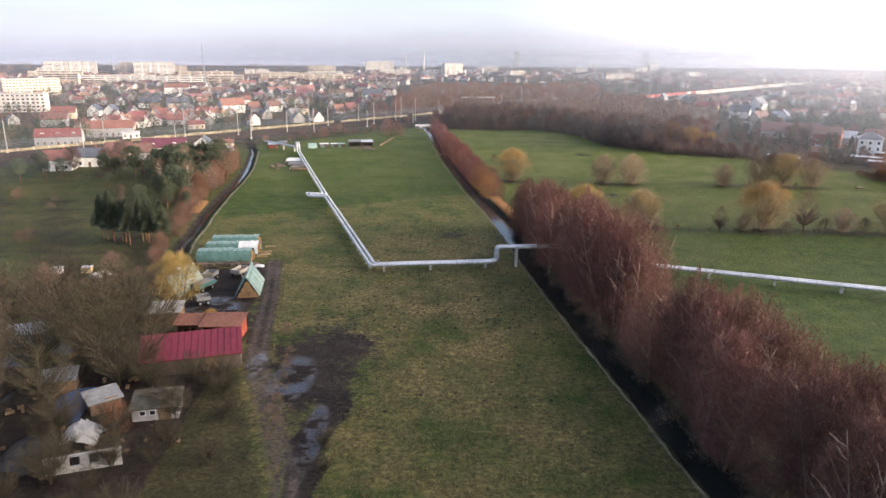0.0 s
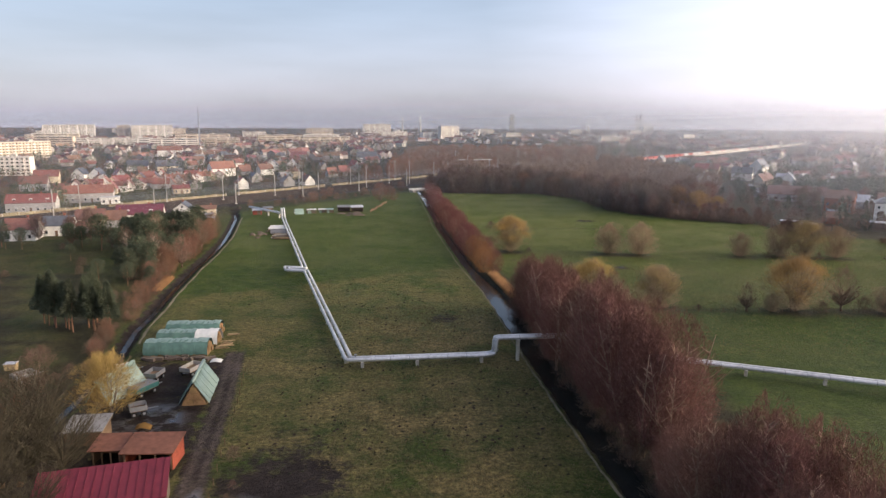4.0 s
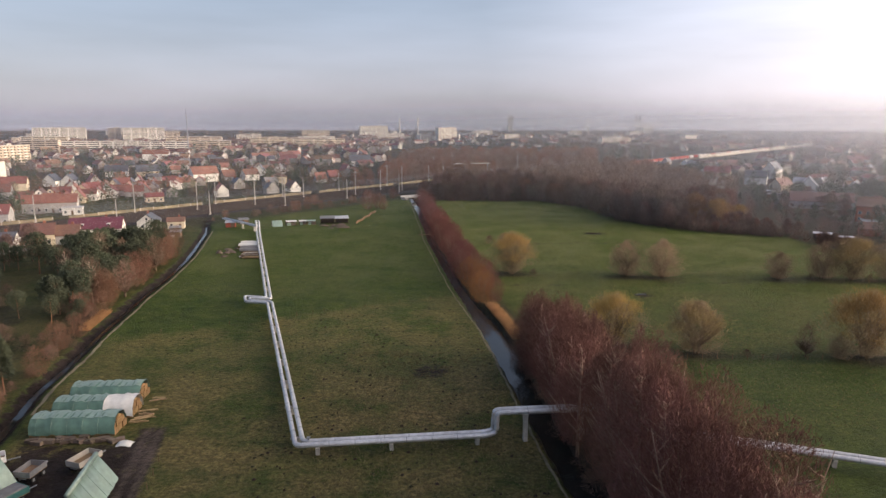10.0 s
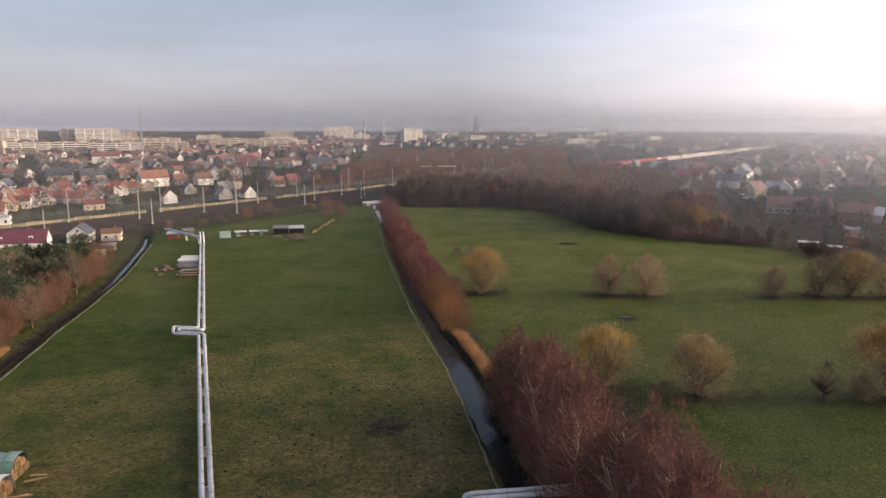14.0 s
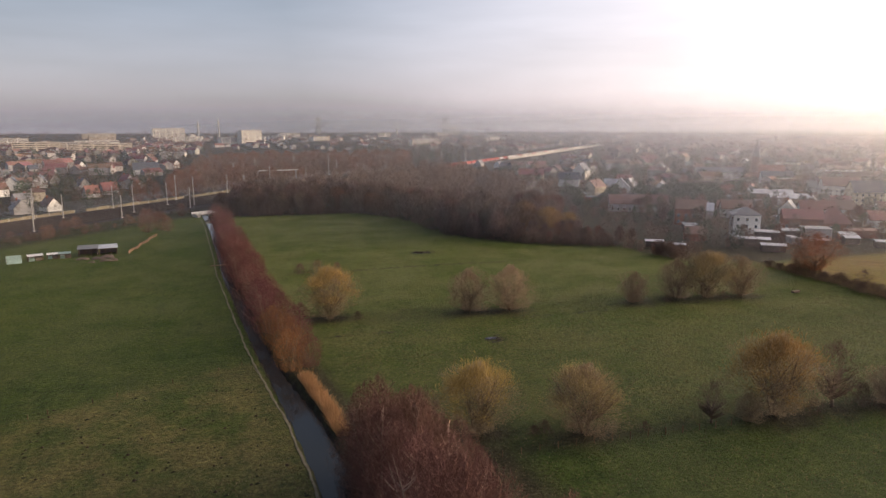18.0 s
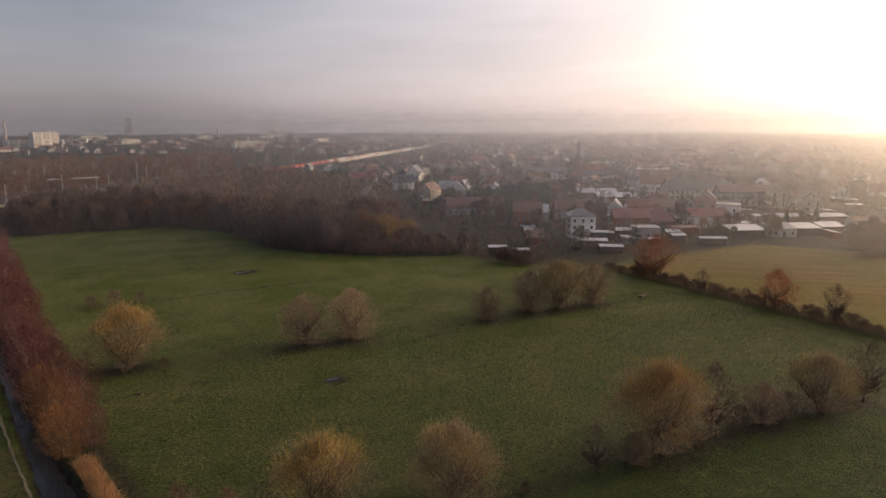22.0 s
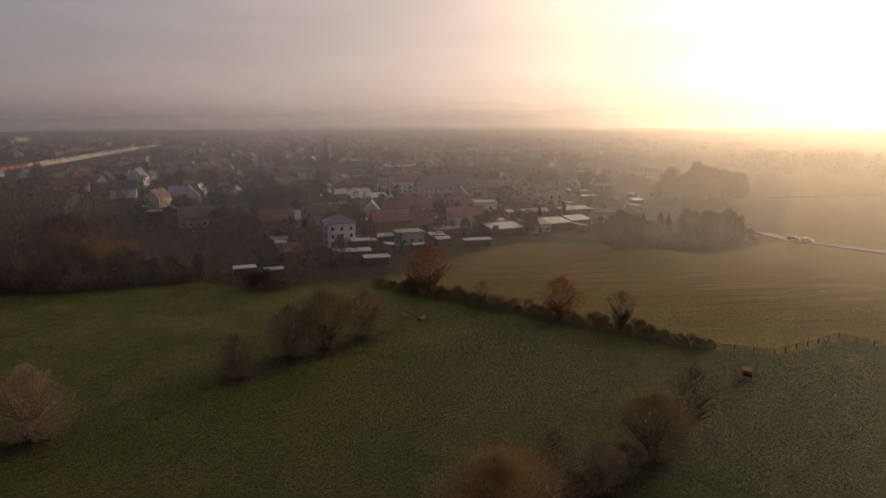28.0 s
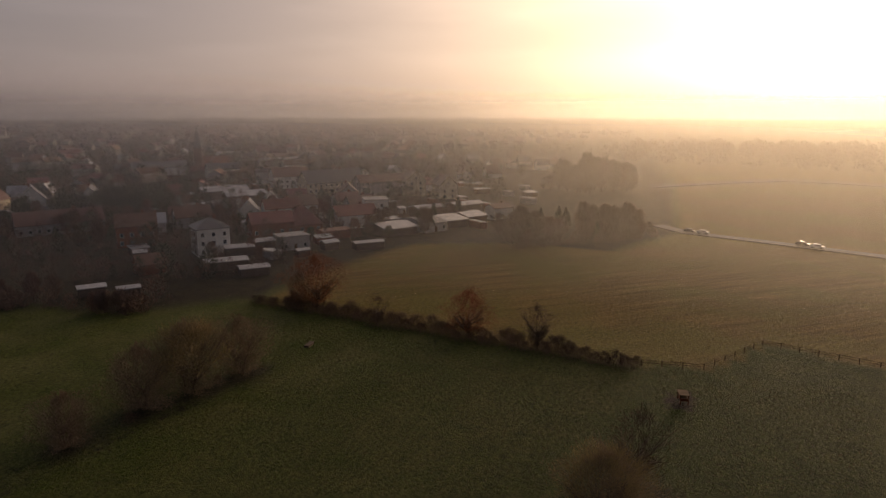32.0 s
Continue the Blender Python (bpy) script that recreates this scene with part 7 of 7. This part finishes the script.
# dark evergreens and bare trees in the gardens of the town and the village
pts = scatter(330, (-460, 330, -60, 760), lambda x, y: rail_st(x, y)[1] < -14 and clear_of_houses(x, y))
wood_stuff("town_evergreens", pts, 4.5 + 6 * rng.random(len(pts)), 150, "needle", "dark evergreens in the gardens of the town", 0.3, 0.45)
pts = scatter(520, (-460, 330, -60, 760), lambda x, y: rail_st(x, y)[1] < -14 and clear_of_houses(x, y))
wood_stuff("town_garden_trees", pts, 4 + 6 * rng.random(len(pts)), 110, "twig_brown", "bare garden trees between the houses of the town", 0.42, 0.34)
pts = scatter(330, (190, 330, 520, 700), lambda x, y: y > back_of_field(x) + 20 and clear_of_houses(x, y) and not by_train(x, y))
wood_stuff("village_dark_trees", pts, 5 + 6.5 * rng.random(len(pts)), 170, "needle", "dark evergreens behind the village houses", 0.33, 0.45)
pts = np.stack([244 + 22 * rng.normal(size=64), 428 + 9 * rng.normal(size=64)], 1)
pts = pts[[clear_of_houses(x, y) for x, y in pts]]
wood_stuff("village_park", pts, 8 + 6 * rng.random(len(pts)), 420, "needle", "tall dark trees of a small park in the village", 0.34, 0.42)
pts = scatter(420, (190, 330, 520, 700), lambda x, y: y > back_of_field(x) + 20 and clear_of_houses(x, y) and not by_train(x, y))
wood_stuff("village_garden_trees", pts, 4 + 6 * rng.random(len(pts)), 120, "twig_brown", "bare garden trees behind the village houses", 0.42, 0.34)


def far_houses(name, n_, box, ok, label, seed):
    """Distant houses as one mesh: walls and roofs of many small gabled boxes."""
    rd = random.Random(seed)
    walls, roofs = Shape(), Shape()
    k = 0
    while k < n_:
        x, y = rd.uniform(box[0], box[2]), rd.uniform(box[1], box[3])
        if not ok(x, y):
            continue
        k += 1
        a, L, W, e, r = rd.uniform(0, 3.14), rd.uniform(9, 20), rd.uniform(8, 11), rd.uniform(3.5, 7), rd.uniform(2.5, 4.5)
        ca, sa = math.cos(a), math.sin(a)
        P = lambda u, w, z: (x + ca * u - sa * w, y + sa * u + ca * w, z)
        l_, w_ = L / 2, W / 2
        walls.add([P(-l_, -w_, 0), P(l_, -w_, 0), P(l_, w_, 0), P(-l_, w_, 0), P(-l_, -w_, e), P(l_, -w_, e), P(l_, w_, e), P(-l_, w_, e), P(-l_, 0, e + r - 0.1), P(l_, 0, e + r - 0.1)],
                  [(0, 1, 5, 4), (1, 2, 6, 9, 5), (2, 3, 7, 6), (3, 0, 4, 8, 7)])
        l_, w_ = l_ + 0.4, w_ + 0.4
        roofs.add([P(-l_, -w_, e - 0.2), P(l_, -w_, e - 0.2), P(l_, 0, e + r), P(-l_, 0, e + r), P(-l_, w_, e - 0.2), P(l_, w_, e - 0.2)], [(0, 1, 2, 3), (3, 2, 5, 4)])
    ob = thing(name, 0, 0, 0, 0, label, "houses", kind="stuff")
    tagged(part("walls", walls, M["far_wall"], ob), kind="stuff")
    tagged(part("roofs", roofs, M["far_roof"], ob), kind="stuff")


M["far_wall"] = mat("distant_plaster", (0.36, 0.335, 0.31), 0.9, 0.1, 0.02, 0.0, rnd=0.5, island=True)
M["far_roof"] = mat("distant_roofs", (0.19, 0.10, 0.08), 0.8, 0.2, 0.02, 0.0, rnd=0.6, island=True)
far_houses("distant_town", 620, (-1100, 620, -40, 1700), lambda x, y: rail_st(x, y)[1] < -20 and x < -70 - 0.0 * y, "distant houses of the town behind the railway", 3)
far_houses("distant_village", 520, (230, 480, 1500, 1500), lambda x, y: x > 150 + 0.25 * (y - 300) and y > 300 + 0.12 * x and not by_train(x, y), "distant houses of the village in the haze", 4)
far_houses("distant_suburb", 420, (-300, 1300, 2600, 2900), lambda x, y: not by_train(x, y), "distant suburb on the plain", 6)


def block(x, y, rz, L, W, h, label, facade="panel", storeys=None, balcony=False):
    """A slab of flats: body, roof edge, and rows of window bands on both long sides."""
    ob = thing("apartment_block", x, y, 0, rz, label, "apartment block", "apartment blocks")
    part("body", Shape().box((0, 0, h / 2), (L, W, h)), M[facade], ob)
    part("roof", Shape().box((0, 0, h + 0.25), (L + 0.4, W + 0.4, 0.5)).box((L * 0.2, 0, h + 1.4), (5, 4, 2.2)), M["concrete"], ob)
    n_ = storeys or max(3, int(h / 2.9))
    cols = max(4, int(L / 3.6))
    sh = Shape()
    if y > 1000:
        for lv in range(n_):
            for e in (-1, 1):
                for k in range(max(2, int(L / 18))):
                    q = L / max(2, int(L / 18))
                    sh.box((-L / 2 + (k + 0.5) * q, e * (W / 2 + 0.04), (lv + 0.55) * h / n_), (q * 0.86, 0.2, 1.25))
    for lv in range(n_ if y <= 1000 else 0):
        for k in range(cols):
            for e in (-1, 1):
                sh.box(((k + 0.5) / cols * L - L / 2, e * (W / 2 + 0.03), (lv + 0.55) * h / n_), (1.7, 0.14, 1.2))
    tagged(part("windows", sh, M["glass"], ob), kind="stuff")
    if balcony:
        sh = Shape()
        for lv in range(1, n_):
            for k in range(0, cols, 2):
                sh.box(((k + 0.5) / cols * L - L / 2, -W / 2 - 0.7, (lv + 0.15) * h / n_), (3.0, 1.3, 1.1))
        tagged(part("balconies", sh, M["panel_white"], ob), kind="stuff")


for q in ((-978, 1825, 24, 122, 14, 33, "long eleven-storey apartment block of the housing estate", "panel_white"), (-735, 1765, 24, 96, 14, 33, "tall white apartment block with a patterned front", "panel_white"), (-805, 1760, 24, 30, 14, 33, "narrow dark-striped apartment block", "panel"),
          (-240, 2620, 22, 107, 14, 34, "far white apartment slab of the housing estate", "panel_white"), (22, 1830, 40, 62, 14, 33, "pale apartment slab turned to the sun", "panel_white"), (-362, 575, 14, 44, 12, 15, "pale apartment block close to the railway", "panel_white"),
          (-470, 775, 62, 66, 12, 21, "grey apartment block with a bright end wall", "panel"), (-613, 1105, 10, 54, 12, 19, "cream apartment block of the housing estate", "panel"), (-545, 1155, 20, 112, 12, 16, "long cream apartment block of the housing estate", "panel_white"),
          (-446, 1160, 20, 76, 12, 15, "white five-storey apartment block of the housing estate", "panel_white"), (-384, 1215, 20, 60, 12, 15, "white apartment block of the housing estate", "panel"), (-335, 1405, 22, 72, 12, 17, "pale apartment block of the housing estate", "panel"), (-255, 1488, 22, 74, 12, 17, "pale apartment block with end in the sun", "panel_white")):
    block(*q, balcony=q[1] < 1000)
rd = random.Random(9)
for k in range(15):
    y = rd.uniform(1250, 2700)
    x = -y * rd.uniform(0.06, 0.62)
    block(x, y, rd.choice((20, 22, 25, 105)), rd.uniform(50, 120), 12, rd.choice((15, 15, 15, 18)), "distant pale apartment block of the estate", rd.choice(("panel", "panel_white")))
for k in range(16):
    y = rd.uniform(1500, 2800)
    block(y * rd.uniform(-0.05, 0.62), y, rd.uniform(-20, 40), rd.uniform(40, 90), 14, rd.uniform(9, 16), "distant pale building in the haze", "panel_white")


def spire(parent, x, y, w, h, cap, wall, roof):
    part("tower", Shape().box((x, y, h / 2), (w, w, h)), M[wall], parent)
    part("spire", Shape().add([(x - w / 2, y - w / 2, h), (x + w / 2, y - w / 2, h), (x + w / 2, y + w / 2, h), (x - w / 2, y + w / 2, h), (x, y, h + cap)], [(0, 1, 4), (1, 2, 4), (2, 3, 4), (3, 0, 4), (3, 2, 1, 0)]), M[roof], parent)


ca = thing("cathedral", 866, 2995, 0, 10, "distant twin-spired cathedral in the mist", "church")
spire(ca, -8, 0, 10, 62, 24, "concrete", "tile_grey")
spire(ca, 10, 0, 10, 62, 24, "concrete", "tile_grey")
part("nave", Shape().extrude([(-14, 0), (14, 0), (14, 26), (0, 40), (-14, 26)], 16, 62), M["concrete"], ca)
tw = thing("old_tower", 366, 3495, 0, 0, "distant blunt twin church tower in mist", "church")
for e in (-7, 7):
    part("tower", Shape().box((e, 0, 40), (10, 14, 82)), M["concrete"], tw)
part("nave", Shape().box((0, 20, 16), (26, 50, 34)), M["concrete"], tw)
ch = thing("village_church", 412, 556, 0, -45, "village church with a slender dark spire", "church")
spire(ch, 0, 0, 5.6, 19, 18, "tile_brown", "tile_grey")
part("nave", Shape().extrude([(-5, 0), (5, 0), (5, 7), (0, 13), (-5, 7)], 2.5, 22), M["brick"], ch)
part("clock", Shape().tube([(0, -2.4, 17), (0, -2.62, 17)], 1.0, 16), M["paint_white"], ch)
for x, y, h in ((-136, 2500, 60), (-71, 2500, 64), (560, 2600, 58), (1020, 3000, 60)):
    ob = thing("chimney_stack", x, y, 0, 0, "distant slender factory chimney in haze", "chimney", "far chimneys")
    part("shaft", Shape().tube([(0, 0, 0), (0, 0, h)], [4.0, 2.4], 10), M["concrete"], ob)
an = thing("radio_mast", -356, 1024, 0, 0, "tall slender radio mast above the town", "radio mast")
part("lattice", Shape().tube([(0, 0, 0), (0, 0, 66)], [1.2, 0.35], 6), M["steel"], an)
for z in (30, 45, 58):
    part("antenna", Shape().box((0, 0, z), (1.8, 1.8, 1.6)), M["steel"], an)

# ---- freight train and far line ----
t0, t1 = Vector((196, 755, 0)), Vector((690, 1345, 0))
d = (t1 - t0).normalized()
ang = math.degrees(math.atan2(d.y, d.x))
bed = thing("far_railway", t0.x, t0.y, 0, ang, "far pale railway embankment with barrier", "railway", kind="structure")
part("bed", Shape().box((420, 5, 0.5), (1000, 14, 1.2)), M["sleeper"], bed)
part("pale_strip", Shape().box((420, 22, 0.3), (1000, 8, 0.8)), M["concrete"], bed)
part("noise_barrier", Shape().box((560, -6, 2.2), (700, 0.6, 3.2)), M["concrete"], bed)
for k in range(40):
    p = t0 + d * (14 + 16.5 * k)
    ob = thing("freight_wagon", p.x, p.y, 1.1, ang, "flat freight wagon carrying a %s container" % ("red" if k < 11 or k % 4 == 0 else "pale"), "wagon", "freight train")
    part("container", Shape().box((0, 0, 2.5), (13.5, 2.5, 2.7)), M["container_red" if k < 11 or k % 4 == 0 else "container_grey"], ob)
    part("flatbed", Shape().box((0, 0, 0.95), (15.5, 2.6, 0.35)), M["steel"], ob)
    for e in (-5, 5):
        part("bogie", Shape().box((e, 0, 0.4), (2.6, 2.0, 0.8)), M["tyre"], ob)

# ---- road, cars, fences on the right ----


def strip(name, pts, width, material, label, z=0.05):
    sh = Shape()
    pts = [Vector((*p, 0)) for p in pts]
    fine = []
    for a, b in zip(pts, pts[1:]):
        k = max(1, int((b - a).length / 6))
        fine += [a.lerp(b, i / k) for i in range(k)]
    fine.append(pts[-1])
    for i, p in enumerate(fine):
        w = (fine[min(i + 1, len(fine) - 1)] - fine[max(i - 1, 0)]).normalized()
        n_ = Vector((-w.y, w.x, 0)) * width / 2
        for q in (p - n_, p + n_):
            sh.v.append((q.x, q.y, 0.20 + z))
    k = len(sh.v)
    sh.v += [(x, y, -0.6) for x, y, _ in sh.v]
    sh.f = [(2 * i, 2 * i + 1, 2 * i + 3, 2 * i + 2)[::-1] for i in range(len(fine) - 1)]
    for i in range(len(fine) - 1):
        sh.f += [(2 * i, 2 * i + 2, k + 2 * i + 2, k + 2 * i), (2 * i + 1, k + 2 * i + 1, k + 2 * i + 3, 2 * i + 3)]
    tagged(part(name, sh, material), label, "road", kind="structure")


strip("road", ((330, 203), (318, 190), (312, 163), (302, 127), (288, 60), (270, -60)), 6.0, M["asphalt"], "narrow pale asphalt country road between fields")
strip("farm_road", ((472, 234), (489, 221), (527, 190), (550, 166), (549, 139), (530, 60), (500, -60)), 6.0, M["asphalt"], "pale worn farm road behind the fields")


def car(x, y, rz, paint_, label):
    ob = thing("car", x, y, 0.26, rz, label, "car", "cars on the road")
    prof = [(-2.15, 0.35), (2.15, 0.35), (2.2, 0.75), (1.25, 0.95), (0.55, 1.45), (-1.25, 1.48), (-2.0, 0.98), (-2.2, 0.85)]
    sh = Shape()
    for yy, k in ((-0.86, 1.0), (-0.7, 1.02), (0.7, 1.02), (0.86, 1.0)):
        sh.v += [(px, yy * (0.86 if pz > 1.2 else 1.0), pz * k) for px, pz in prof]
    n_ = len(prof)
    sh.f = [tuple(range(n_)), tuple(range(3 * n_, 4 * n_))[::-1]] + [(r * n_ + i, (r + 1) * n_ + i, (r + 1) * n_ + (i + 1) % n_, r * n_ + (i + 1) % n_) for r in range(3) for i in range(n_)]
    part("body", sh, paint_, ob)
    for s_ in (-1, 1):
        part("side_window", Shape().extrude([(-1.2, 1.0), (0.9, 1.0), (0.5, 1.36), (-1.15, 1.4)], -0.01, 0.01), M["glass"], ob, m=pose(0, s_ * 0.83, 0, 0, 0, 90))
    for wx in (-1.35, 1.35):
        for wy in (-0.8, 0.8):
            wheel(ob, wx, wy, 0.32, 0.2)
    for wy in (-0.6, 0.6):
        part("headlight", Shape().box((2.18, wy, 0.68), (0.08, 0.3, 0.14)), M["frame"], ob)


car(317.5, 184, -100, M["paint_white"], "white car driving on the country road")
car(306.5, 146, -105, M["paint_white"], "white van-like car on the country road")
car(309.5, 150.5, -105, M["paint_dark"], "dark car on the country road")
car(318.5, 189, -100, M["paint_dark"], "dark car following on the road")
pf = thing("pasture_fence", 169, 181, 0, 0, "wooden post and rail fence at the corner of the field", "fence")
line = [Vector((168.5, 182, 0)), Vector((173.5, 164.5, 0)), Vector((193, 156, 0)), Vector((189, 133, 0)), Vector((186, 100, 0))]
for a, b in zip(line, line[1:]):
    k = int((b - a).length / 3.2)
    for j in range(k):
        p = a.lerp(b, j / k) - Vector((169, 181, 0))
        part("fence_post", Shape().box((p.x, p.y, 0.5), (0.12, 0.12, 1.3)), M["wood"], pf)
    for z in (0.6, 1.05):
        part("fence_rail", Shape().tube([a - Vector((169, 181, -z)), b - Vector((169, 181, -z))], 0.03, 4), M["wood"], pf)
pf2 = thing("meadow_fence", 60, 171, 0, 0, "thin wooden stakes with wire across the meadow", "fence")
for k in range(17):
    part("stake", Shape().box((-22 + 2.9 * k, 0.4 * math.sin(k * 0.4), 0.5), (0.09, 0.09, 1.2)), M["wood"], pf2)
tk = thing("hay_rack", 157.5, 165.6, 0, 20, "rusty orange feeding rack on trampled mud", "feeding rack")
part("trough", Shape().box((0, 0, 0.8), (2.4, 1.3, 0.4)), M["paint_orange"], tk)
for ex in (-1.1, 1.1):
    for ey in (-0.6, 0.6):
        part("leg", Shape().box((ex, ey, 0.7), (0.12, 0.12, 1.6)), M["paint_orange"], tk)
part("hay", Shape().box((0, 0, 1.2), (2.1, 1.1, 0.4), 0, 0.7), M["hay"], tk)
part("roof_sheet", Shape().box((0, 0, 1.55), (2.4, 1.6, 0.08)), M["wood"], tk)
tr_ = thing("water_trough", 150, 236, 0, 15, "low grey water trough on the pasture", "trough")
part("tub", Shape().box((0, 0, 0.25), (2.6, 0.9, 0.5), 0, 1.08), M["shed_dark"], tr_)
part("water", Shape().box((0, 0, 0.48), (2.3, 0.7, 0.02)), M["water"], tr_)
